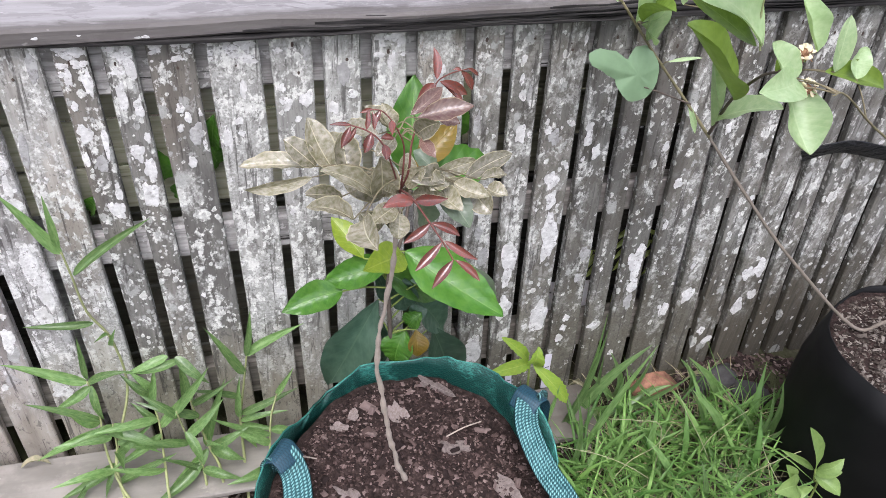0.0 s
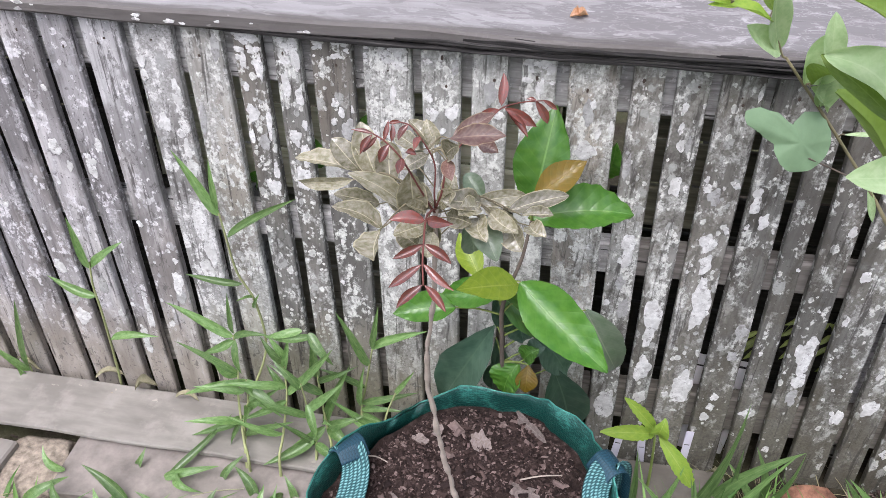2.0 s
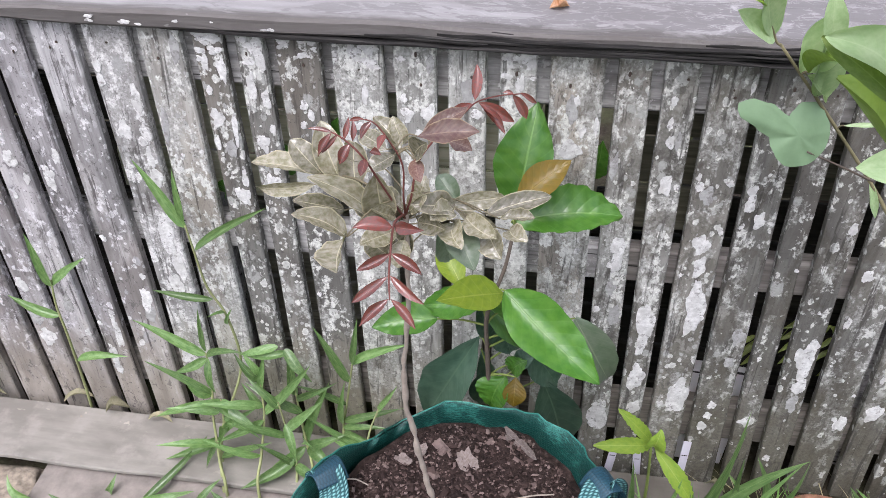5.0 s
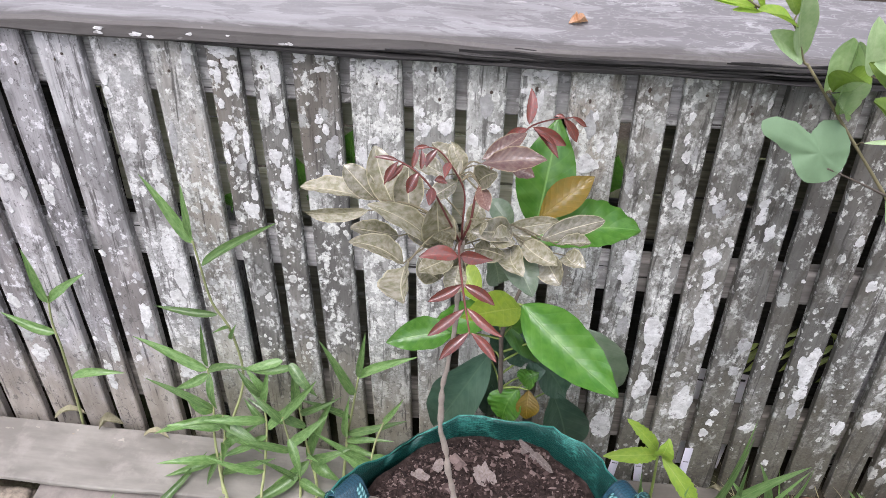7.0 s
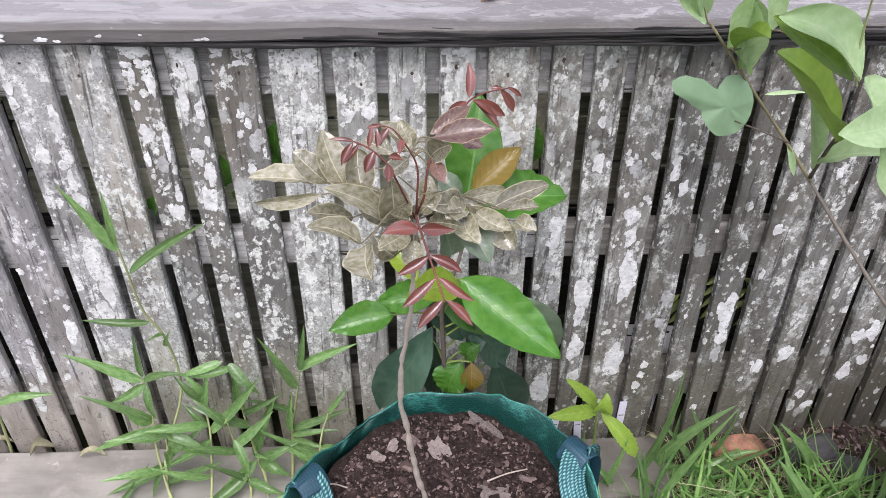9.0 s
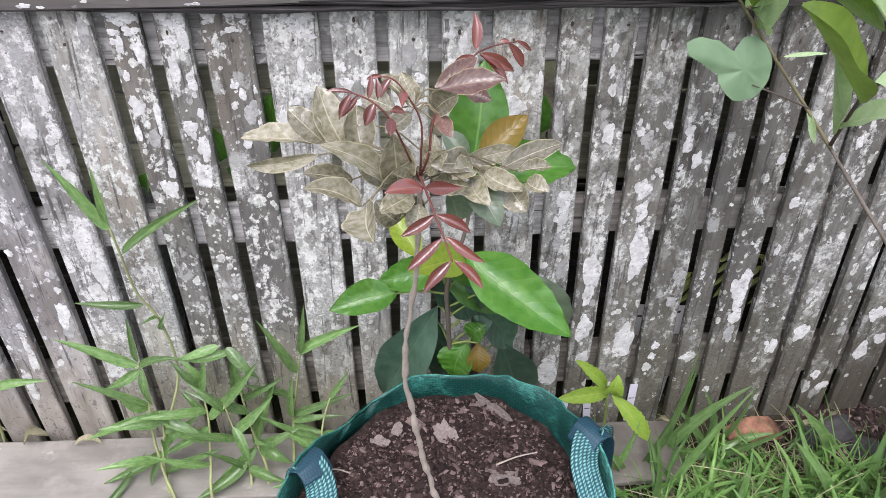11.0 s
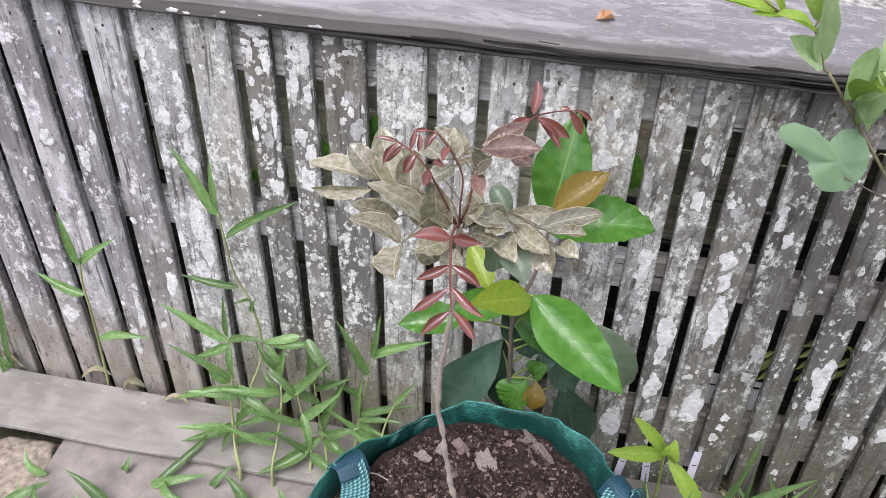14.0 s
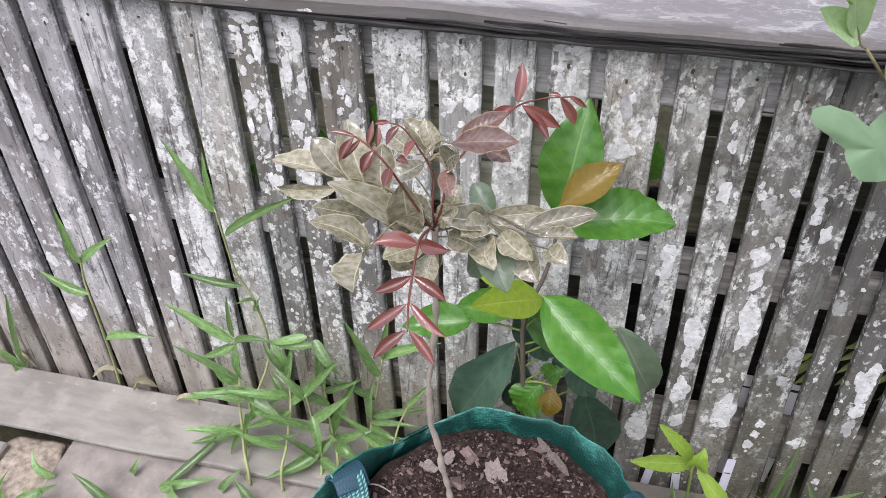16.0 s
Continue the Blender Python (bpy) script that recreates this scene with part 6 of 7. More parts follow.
for pts, rows in ((REED_A, REED_A_LEAVES), (REED_B, REED_B_LEAVES), (REED_C, REED_C_LEAVES), (REED_D, REED_D_LEAVES), (REED_E, REED_E_LEAVES), (REED_F, REED_F_LEAVES), (REED_G, REED_G_LEAVES), (REED_H, REED_H_LEAVES), (REED_I, REED_I_LEAVES), (REED_J, REED_J_LEAVES)):
    reed = thing("reed", "green reed-like grass with broad pointed blades by the fence", "grass", "reeds along the fence")
    foot = (pts[0][0], min(pts[0][1], -0.21) if pts[0][1] < -0.06 else -0.016, -0.02)
    part("stalk", tube(([foot] if pts[0][2] > 0 else []) + pts, 0.0038, 0.0020, 6, 5), M_REEDSTALK, reed, smooth=True)
    leaves(rows, "blade", REEDS, reed, slim=0.95)
    # young blades low on the stalks of the thicket
    if -0.56 < pts[0][0] < -0.18:
        for k in range(2):
            f = (k + reed_rng.uniform(0.1, 0.7)) / 2.4 * (len(pts) - 1)
            p = Vector(pts[int(f)]).lerp(Vector(pts[int(f) + 1]), f - int(f))
            turn, long = reed_rng.uniform(-0.5, 3.6) + (math.pi if reed_rng.random() < 0.25 else 0.0), reed_rng.uniform(0.11, 0.18)
            q = p + long * Vector((math.cos(turn) * 0.85, -0.45 * abs(math.sin(turn)), reed_rng.uniform(0.15, 0.75)))
            q.y = min(q.y, -0.012)
            place_leaf("blade", REEDS[reed_rng.randrange(9)], reed, (*p, *q, long * reed_rng.uniform(0.10, 0.14), reed_rng.uniform(-30, 30)))

# ---- the black bag with the guava ----
POT = Vector((1.224, -0.400, 0.0))


def build_pot():
    ob = thing("black_planter_bag", "black plastic planter bag full of leafy soil", "planter", at=POT)
    bm = bmesh.new()
    n, levels = 64, [0.0, 0.01, 0.08, 0.18, 0.28, 0.36, 0.42]
    outer, inner = [], []
    for j, z in enumerate(levels):
        ro, ri = [], []
        for i in range(n):
            a = 2 * math.pi * i / n
            r = 0.225 + 0.02 * math.sin(math.pi * z / 0.42) + 0.008 * noise.noise((3 * math.cos(a), 3 * math.sin(a), z * 6)) + 0.004 * noise.noise((10 * math.cos(a), 10 * math.sin(a), z * 10))
            zz = z + (0.012 * math.sin(2 * a + 1) if j == 6 else 0)
            ro.append(bm.verts.new((r * math.cos(a), r * math.sin(a), zz)))
            ri.append(bm.verts.new(((r - 0.004) * math.cos(a), (r - 0.004) * math.sin(a), zz)))
        outer.append(ro)
        inner.append(ri)
    for j in range(len(levels) - 1):
        for i in range(n):
            k = (i + 1) % n
            bm.faces.new((outer[j][i], outer[j][k], outer[j + 1][k], outer[j + 1][i]))
            if j > 3:
                bm.faces.new((inner[j][k], inner[j][i], inner[j + 1][i], inner[j + 1][k]))
    for i in range(n):
        k = (i + 1) % n
        bm.faces.new((outer[-1][i], outer[-1][k], inner[-1][k], inner[-1][i]))
    bm.faces.new(outer[0][::-1])
    part("bag_body", bm, M_BLACK, ob, smooth=True)
    return ob


pot = build_pot()
soil_disc("soil", pot, 0.226, 0.226, 0.392, 11, M_SOIL, 0.012)
me = litter("leaf_litter", 3600, 0.215, 0.215, 0.392, 0.0044, 11, 0.015, (0, 0), 2.0)
me.materials.append(M_POTLITTER)
lit = new("leaf_litter", me)
lit.location = POT
tagged(lit, "dry leaf litter on the soil of the black bag", "litter", kind="stuff")

# ---- the guava ----
GUAVA_STEM = [(1.234, -0.330, 0.462), (1.154, -0.310, 0.439), (1.090, -0.290, 0.416), (0.872, -0.245, 0.623), (0.767, -0.200, 0.744), (0.672, -0.150, 0.863), (0.625, -0.120, 0.922), (0.537, -0.110, 1.023), (0.437, -0.135, 1.138)]
GUAVA_TIP = [(0.428, -0.138, 1.145), (0.410, -0.145, 1.180), (0.389, -0.150, 1.206), (0.346, -0.160, 1.223), (0.315, -0.170, 1.242)]
LOBED = [(0.4987, -0.1300, 0.9980), (0.0009, 0.0000, -0.0000), (-0.0001, 0.0003, 0.0008)]
GUAVA_UPPER = [(0.506, -0.420, 1.189), (0.504, -0.400, 1.233), (0.484, -0.420, 1.314), (0.470, -0.440, 1.383)]
GUAVA_FORK = [(0.668, -0.150, 0.873), (0.650, -0.190, 0.939), (0.627, -0.240, 1.005), (0.586, -0.340, 1.102), (0.560, -0.420, 1.155)]
GUAVA_STALK = [(0.631, -0.120, 0.921), (0.577, -0.130, 0.948), (0.514, -0.140, 0.977)]
GUAVA_BRANCH = [(1.158, -0.300, 0.802), (0.757, -0.450, 1.045), (0.555, -0.550, 1.189), (0.508, -0.575, 1.208)]
GUAVA_LEAVES = [
    (0.495, -0.130, 1.007, 0.402, -0.110, 1.024, 0.062, 0),
    (0.522, -0.140, 0.968, 0.492, -0.120, 1.058, 0.085, 0),
    (0.520, -0.140, 0.975, 0.471, -0.150, 0.949, 0.053, 0),
    (0.561, -0.120, 1.013, 0.621, -0.130, 1.022, 0.008, 0),
    (0.486, -0.130, 1.097, 0.494, -0.210, 1.151, 0.042, 0),
    (0.510, -0.120, 1.058, 0.492, -0.140, 1.179, 0.051, 0),
    (0.485, -0.130, 1.093, 0.522, -0.120, 1.050, 0.040, 0),
    (0.619, -0.250, 1.009, 0.462, -0.300, 1.175, 0.084, 20),
    (0.645, -0.180, 0.911, 0.565, -0.240, 1.078, 0.044, 0),
    (0.643, -0.190, 0.930, 0.683, -0.300, 1.014, 0.053, 0),
    (0.508, -0.418, 1.195, 0.407, -0.380, 1.259, 0.063, 0),
    (0.625, -0.120, 0.922, 0.645, -0.140, 0.869, 0.015, 0),
]
GUAVA_LEAVES_NEAR = [
    (0.500, -0.520, 1.198, 0.399, -0.580, 1.222, 0.047, 0),
    (0.494, -0.520, 1.203, 0.457, -0.500, 1.244, 0.043, 0),
    (0.490, -0.520, 1.190, 0.500, -0.586, 1.130, 0.068, 0),
    (0.562, -0.460, 1.205, 0.524, -0.440, 1.280, 0.042, 0),
    (0.589, -0.460, 1.173, 0.720, -0.440, 1.128, 0.040, 0),
    (0.559, -0.400, 1.143, 0.549, -0.460, 1.190, 0.033, 0),
    (0.605, -0.460, 1.172, 0.613, -0.440, 1.245, 0.030, 0),
    (0.645, -0.460, 1.159, 0.657, -0.440, 1.197, 0.032, 0),
]
GUAVA_TOP = [
    (0.426, -0.140, 1.146, 0.364, -0.160, 1.193, 0.040, 0),
    (0.421, -0.140, 1.153, 0.388, -0.170, 1.269, 0.038, 0),
    (0.398, -0.160, 1.201, 0.328, -0.200, 1.237, 0.030, 25),
    (0.338, -0.160, 1.223, 0.219, -0.170, 1.250, 0.033, 0),
    (0.334, -0.160, 1.220, 0.233, -0.190, 1.247, 0.013, 30),
    (0.482, -0.120, 1.091, 0.487, -0.130, 1.180, 0.057, 0),
    (0.447, -0.300, 1.205, 0.430, -0.300, 1.278, 0.031, 0),
    (0.399, -0.140, 1.210, 0.371, -0.130, 1.249, 0.026, 0),
    (0.347, -0.160, 1.219, 0.302, -0.180, 1.227, 0.010, 0),
    (0.344, -0.170, 1.223, 0.322, -0.180, 1.252, 0.013, 0),
]
GUAVA_UP = [
    (0.486, -0.420, 1.314, 0.381, -0.460, 1.362, 0.056, 0),
]
guava = thing("guava_bush", "young guava with pale green leaves and a thin bent stem", "shrub")
part("stem", tube([(1.262, -0.375, 0.36)] + GUAVA_STEM[:6], 0.0050, 0.0032, 8, 6, 0.25), M_GUAVASTEM, guava, smooth=True)
part("young_stem", tube(GUAVA_STEM[5:], 0.0032, 0.0022, 8, 6, 0.2), M_GUAVATIP, guava, smooth=True)
part("shoot_tip", tube(GUAVA_STEM[-1:] + GUAVA_TIP, 0.0021, 0.0012, 7, 5, 0.1), M_GUAVATIP, guava, smooth=True)
part("branch", tube(GUAVA_UPPER, 0.0016, 0.0012, 7, 5, 0.1), M_REEDSTALK, guava, smooth=True)
part("branch", tube(GUAVA_FORK, 0.0036, 0.002, 7, 5, 0.1), M_DARKSTEM, guava, smooth=True)
part("branch", tube(GUAVA_STALK, 0.002, 0.0014, 6, 5, 0.1), M_DARKSTEM, guava, smooth=True)
part("branch", tube([(1.25, -0.36, 0.36), (1.27, -0.30, 0.6)] + GUAVA_BRANCH, 0.0036, 0.0008, 8, 5, 0.1), M_GUAVATIP, guava, smooth=True)
GUAVAS = leaf_set("leaf", M_GUAVA, 6, 8, 0.5, 0.58, (0.1, 0.4), (-0.1, 0.2), 0.035, (0.1, 0.5), 0.5, 0.14, 0.09, 16, 2)
SWOOP = leaf_mesh("leaf", M_GUAVA, 0.5, 0.66, 0.12, 0.10, 0.02, 2, 0.5, 18, 0.0, 3, 0.3, 0.30, 0.06)
SWOOP_UNDER = leaf_mesh("leaf", M_GUAVA_DARK, 0.5, 0.7, 0.1, 0.05, 0.02, 2, 0.2, 16, 0.0, 4, 0.2, 0.05, 0.05)
GUAVAL = leaf_set("leaf", M_LIME, 3, 16, 0.5, 0.75, (0.2, 0.4), (0.0, 0.2), 0.03, (0.1, 0.4), 0.4, 0.12, 0.06, 14, 2)
GUAVAD = leaf_set("leaf", M_GUAVA_DARK, 4, 10, 0.5, 0.62, (0.15, 0.35), (0.0, 0.2), 0.03, (0.1, 0.4), 0.4, 0.12, 0.06, 16, 2)


def lobed_leaf(parent, centre, across, up):
    """A folded leaf that shows three rounded lobes; radii of its rim by angle, in hundredths of its span."""
    rim = ((10, 110), (35, 122), (62, 142), (85, 128), (105, 92), (121, 78), (131, 150), (147, 226), (156, 246), (166, 216), (174, 150), (190, 104), (215, 112), (236, 124), (252, 132), (285, 118), (320, 108), (350, 108), (370, 110))
    bm = bmesh.new()
    uv = bm.loops.layers.uv.new("UVMap")
    centre, across, up = Vector(centre), Vector(across), Vector(up)
    out = across.cross(up).normalized()
    hub = bm.verts.new(centre + out * 0.004)
    rings, where = [], {hub: (0.5, 0.5)}
    for f in (0.35, 0.7, 1.0):
        ring = []
        for k in range(60):
            d = 10 + 6 * k
            for (a0, r0), (a1, r1) in zip(rim, rim[1:]):
                if a0 <= d <= a1:
                    t = (d - a0) / (a1 - a0)
                    r = (r0 + (r1 - r0) * (3 - 2 * t) * t * t) / 2.25 * f
            a = radians(d)
            lift = 0.006 * f * noise.noise((2 * math.cos(a), 2 * math.sin(a), f * 2)) - 0.006 * f * f
            v = bm.verts.new(centre + across * r * math.cos(a) + up * r * math.sin(a) + out * (0.004 + lift))
            where[v] = (0.5 + 0.5 * f * math.cos(a), 0.5 + 0.5 * f * math.sin(a))
            ring.append(v)
        rings.append(ring)
    faces = [(hub, rings[0][k], rings[0][(k + 1) % 60]) for k in range(60)]
    for a, b in zip(rings, rings[1:]):
        faces += [(a[k], b[k], b[(k + 1) % 60], a[(k + 1) % 60]) for k in range(60)]
    for vs in faces:
        f = bm.faces.new(vs)
        for lp in f.loops:
            lp[uv].uv = where[lp.vert]
    return part("folded_leaf", bm, M_LOBED, parent, "folded grey-green leaf underside", True)


lobed_leaf(guava, *LOBED)
for rows in (GUAVA_LEAVES[3:], GUAVA_LEAVES_NEAR, GUAVA_TOP, GUAVA_UP):
    for i, row in enumerate(rows):
        dark = (rows is not GUAVA_TOP and row in (GUAVA_LEAVES[4], GUAVA_LEAVES[7])) or (rows is GUAVA_TOP and i == 7) or (rows is GUAVA_LEAVES_NEAR and i in (4, 5)) or rows is GUAVA_UP
        kind = GUAVAD if dark else GUAVAS
        if rows is GUAVA_TOP and i in (2, 3, 4, 8, 9):
            kind = GUAVAL
        if row is GUAVA_LEAVES[10]:
            place_leaf("leaf", SWOOP, guava, row, 1.0)
            under = [row[k] + (0.0, 0.012, -0.006)[k % 3] for k in range(6)]
            place_leaf("leaf", SWOOP_UNDER, guava, (*under, row[6] * 0.62, row[7]), 1.0, FACING, "rolled darker leaf margin")
        else:
            place_leaf("leaf", kind[i % len(kind)], guava, row, 1.0)
twigs = [Vector(q) for pts in (GUAVA_STEM, GUAVA_TIP, GUAVA_FORK, GUAVA_STALK, GUAVA_BRANCH, GUAVA_UPPER) for q in smooth_path(pts, 5)]
for row in GUAVA_LEAVES[3:] + GUAVA_LEAVES_NEAR + GUAVA_TOP + GUAVA_UP:
    b = Vector(row[:3])
    root = min(twigs, key=lambda q: (q - b).length)
    if 0.004 < (root - b).length:
        part("leaf_stalk", tube([tuple(root), tuple(0.5 * (root + b) + Vector((0, 0, 0.003))), tuple(b)], 0.0014, 0.0010, 5, 4), M_OLIVESTALK, guava, smooth=True)
for at, s in (((0.530, -0.475, 1.212), 7), ((0.507, -0.530, 1.192), 8)):
    bud = None
    bm = bmesh.new()
    bmesh.ops.create_icosphere(bm, subdivisions=2, radius=0.007)
    for v in bm.verts:
        v.co *= 1 + 0.3 * noise.noise(v.co * 240 + Vector((s, 0, 0)))
    bud = part("flower_bud", bm, M_SEPAL, guava, "spent brown and cream flower")
    bud.location = at
    bloom = random.Random(s)
    for k in range(8):
        a = k * 0.80 + s
        pm = bmesh.new()
        bmesh.ops.create_icosphere(pm, subdivisions=2, radius=bloom.uniform(0.0035, 0.0058))
        for v in pm.verts:
            v.co = Vector((v.co.x * 1.25, v.co.y * 0.8, v.co.z * 0.35)) * (1 + 0.3 * noise.noise(v.co * 300 + Vector((k, s, 0))))
        petal = part("petal", pm, M_FLOWER, bud)
        reach = bloom.uniform(0.007, 0.012)
        petal.matrix_basis = pose(reach * math.cos(a), -0.004 + 0.006 * math.sin(a), reach * 0.7 * math.sin(a) + 0.004, bloom.uniform(-50, 50), bloom.uniform(-50, 50), math.degrees(a))
    for k in range(9):
        a = k * 0.7 + s
        tip = Vector((0.010 * math.cos(a), -0.009 + 0.004 * math.sin(3 * a), 0.010 * math.sin(a)))
        part("stamen", tube([(0, 0, 0), tuple(0.5 * tip + Vector((0, -0.003, 0))), tuple(tip)], 0.0007, 0.0005, 5, 2), M_SEPAL, bud)

# a black plastic strip slung along the palings above the planter
strip = thing("black_strip", "black plastic strip slung along the palings", "strip")
strap(strip, [(1.02, -0.022, 0.700), (1.06, -0.035, 0.722), (1.12, -0.040, 0.728), (1.22, -0.036, 0.700), (1.40, -0.03, 0.66), (1.75, -0.02, 0.70)], 0.046, (0.05, -0.35, 0.93), M_STRIP, "strip_band")

# ---- the lime-green seedling by the fence ----
YELLOW_PLANT = [
    (0.406, -0.120, 0.250, 0.281, -0.180, 0.306, 0.033, 0),
    (0.406, -0.110, 0.250, 0.326, -0.120, 0.353, 0.028, 0),
    (0.409, -0.120, 0.250, 0.416, -0.130, 0.315, 0.039, 0),
    (0.416, -0.120, 0.242, 0.503, -0.160, 0.135, 0.038, 0),
]
lime = thing("lime_seedling", "small yellow-green seedling with wavy-edged leaves", "plant")
part("stem", tube([(0.43, -0.10, -0.02), (0.42, -0.11, 0.12), (0.407, -0.118, 0.25)], 0.004, 0.0025, 6, 4), M_GSTEM, lime, smooth=True)
LIMES = [leaf_mesh("leaf", M_LIME, 0.5, 0.6, 0.22, 0.40, 0.05, 5, 0.1, 20, 0.10, s) for s in range(2)]
leaves(YELLOW_PLANT, "leaf", LIMES, lime)


# ---- grass ----
def tuft(name, spots, count, height, spread, width, seed, material, label):
    """Many arching blades that grow out of the given patches of ground, in one mesh."""
    rng = random.Random(seed)
    verts, faces = [], []
    for _ in range(count):
        cx, cy, rr = spots[rng.randrange(len(spots))]
        x, y = cx + rng.gauss(0, rr), cy + rng.gauss(0, rr * 0.6)
        h = height * rng.uniform(0.4, 1.0)
        a = rng.uniform(0, 2 * math.pi)
        lean = spread * rng.uniform(0.3, 1.0)
        w = width * rng.uniform(0.5, 1.0)
        dx, dy = math.cos(a), math.sin(a)
        sx, sy = -dy, dx
        i0, n = len(verts), 5
        for i in range(n + 1):
            t = i / n
            out = lean * h * t ** 1.7
            up = h * (t - 0.42 * spread * t * t)
            ww = w * (1 - t ** 2.2) * (0.5 + 0.5 * min(1, t * 3))
            bx, by = x + dx * out, y + dy * out
            verts.append((bx - sx * ww, by - sy * ww, up - 0.01))
            verts.append((bx, by, up - 0.01 - ww * 0.5))
            verts.append((bx + sx * ww, by + sy * ww, up - 0.01))
        for i in range(n):
            p = i0 + 3 * i
            faces.append((p, p + 1, p + 4, p + 3))
            faces.append((p + 1, p + 2, p + 5, p + 4))
    me = bpy.data.meshes.new(name)
    me.from_pydata(verts, [], faces)
    me.materials.append(material)
    me.shade_smooth()
    return tagged(new(name, me), label, "grass", kind="stuff")


RIGHT = [(0.50, -0.30, 0.05), (0.62, -0.26, 0.06), (0.72, -0.32, 0.07), (0.82, -0.24, 0.06), (0.92, -0.34, 0.07), (0.60, -0.40, 0.08), (0.76, -0.46, 0.08), (0.90, -0.50, 0.08), (0.55, -0.52, 0.07), (0.97, -0.22, 0.05)]
tuft("grass", RIGHT, 520, 0.22, 1.2, 0.0026, 3, M_GRASS, "tangled green garden grass beside the bag")
tuft("grass", RIGHT, 300, 0.25, 1.15, 0.0065, 5, M_GRASS, "broad green grass blades beside the bag")
tuft("grass", RIGHT, 85, 0.27, 0.9, 0.0095, 25, M_BROADGRASS, "upright broad grass blades beside the bag")
tuft("dry_grass", RIGHT, 230, 0.20, 1.5, 0.0018, 8, M_STRAW, "dry straw-coloured grass stalks among the green")
LEFT = [(-0.95, -0.44, 0.10), (-0.75, -0.45, 0.08), (-0.55, -0.40, 0.06), (-0.42, -0.37, 0.04), (-1.15, -0.45, 0.10)]
tuft("dry_grass", [(0.66, -0.15, 0.05), (0.78, -0.13, 0.06), (0.90, -0.12, 0.06), (0.72, -0.20, 0.06)], 170, 0.15, 1.75, 0.0015, 41, M_STRAW, "bleached dead stalks lying among the grass by the shard")
tuft("grass", LEFT, 190, 0.14, 1.5, 0.0085, 13, M_BROADGRASS, "low green grass by the edging plank")
tuft("dry_grass", LEFT, 40, 0.14, 1.4, 0.002, 14, M_STRAW, "dry stalks by the edging plank")
GRASS_BLADES = leaf_set("blade", M_REED, 7, 12, 0.27, 0.80, (0.15, 0.35), (0.3, 1.4), 0.0, (0.0, 0.1), 0.7, 0.6, 0.05, 16)
# single broad blades: base, tip, width, spin
BLADES = [
    (0.551, -0.115, 0.000, 0.576, -0.120, 0.383, 0.014, 0),
    (0.625, -0.085, 0.000, 0.596, -0.120, 0.240, 0.015, 0),
    (0.684, -0.088, 0.000, 0.701, -0.160, 0.300, 0.018, 0),
    (0.882, -0.232, -0.000, 0.805, -0.150, 0.213, 0.018, 0),
    (0.936, -0.136, 0.000, 0.914, -0.100, 0.135, 0.013, 0),
    (0.953, -0.268, -0.000, 0.940, -0.300, 0.265, 0.022, 0),
    (0.961, -0.284, 0.000, 0.997, -0.350, 0.218, 0.016, 0),
    (0.659, -0.121, 0.000, 0.799, -0.200, 0.215, 0.016, 0),
    (0.561, -0.213, 0.000, 0.511, -0.140, 0.136, 0.014, 0),
    (0.868, -0.231, 0.000, 0.798, -0.200, 0.173, 0.016, 0),
    (0.814, -0.260, 0.000, 0.628, -0.250, 0.137, 0.012, 0),
]
BLADES_LEFT = [
    (-0.969, -0.367, 0.030, -0.882, -0.312, 0.070, 0.026, 0),
    (-0.868, -0.368, 0.030, -0.910, -0.328, 0.080, 0.024, 0),
    (-0.805, -0.343, 0.020, -0.820, -0.326, 0.060, 0.018, 0),
    (-0.739, -0.330, 0.030, -0.852, -0.296, 0.100, 0.026, 0),
    (-0.918, -0.280, 0.040, -0.972, -0.253, 0.090, 0.020, 0),
    (-1.019, -0.383, 0.030, -0.930, -0.371, 0.060, 0.022, 0),
    (-0.919, -0.376, 0.030, -0.990, -0.436, 0.050, 0.024, 0),
    (-0.689, -0.254, 0.030, -0.561, -0.223, 0.060, 0.022, 0),
    (-0.654, -0.256, 0.050, -0.581, -0.285, 0.040, 0.022, 0),
    (-0.679, -0.252, 0.030, -0.573, -0.089, 0.085, 0.018, 0),
    (-0.459, -0.267, 0.020, -0.523, -0.224, 0.070, 0.026, 0),
    (-0.543, -0.317, 0.010, -0.543, -0.278, 0.060, 0.022, 0),
]
BLADES_LEFT_FRONT = [
    (-0.469, -0.300, 0.010, -0.440, -0.261, 0.070, 0.026, 0),
    (-0.599, -0.330, 0.010, -0.560, -0.311, 0.050, 0.022, 0),
    (-0.557, -0.233, 0.020, -0.511, -0.191, 0.070, 0.018, 0),
    (-0.400, -0.254, 0.020, -0.452, -0.314, 0.040, 0.020, 0),
    (-0.766, -0.226, 0.020, -0.745, -0.207, 0.070, 0.018, 0),
    (-0.808, -0.350, 0.030, -0.717, -0.349, 0.050, 0.020, 0),
    (-0.852, -0.369, 0.020, -0.884, -0.414, 0.040, 0.022, 0),
    (-0.676, -0.329, 0.020, -0.723, -0.319, 0.060, 0.016, 0),
    (-0.891, -0.402, 0.020, -0.901, -0.383, 0.070, 0.018, 0),
    (-0.750, -0.369, 0.020, -0.795, -0.369, 0.040, 0.022, 0),
    (-0.417, -0.287, 0.010, -0.408, -0.261, 0.080, 0.018, 0),
    (-0.373, -0.253, 0.010, -0.403, -0.229, 0.070, 0.020, 0),
]
RUNNER = [(-1.043, -0.370, 0.030), (-0.927, -0.371, 0.035), (-0.809, -0.363, 0.030), (-0.748, -0.340, 0.030)]
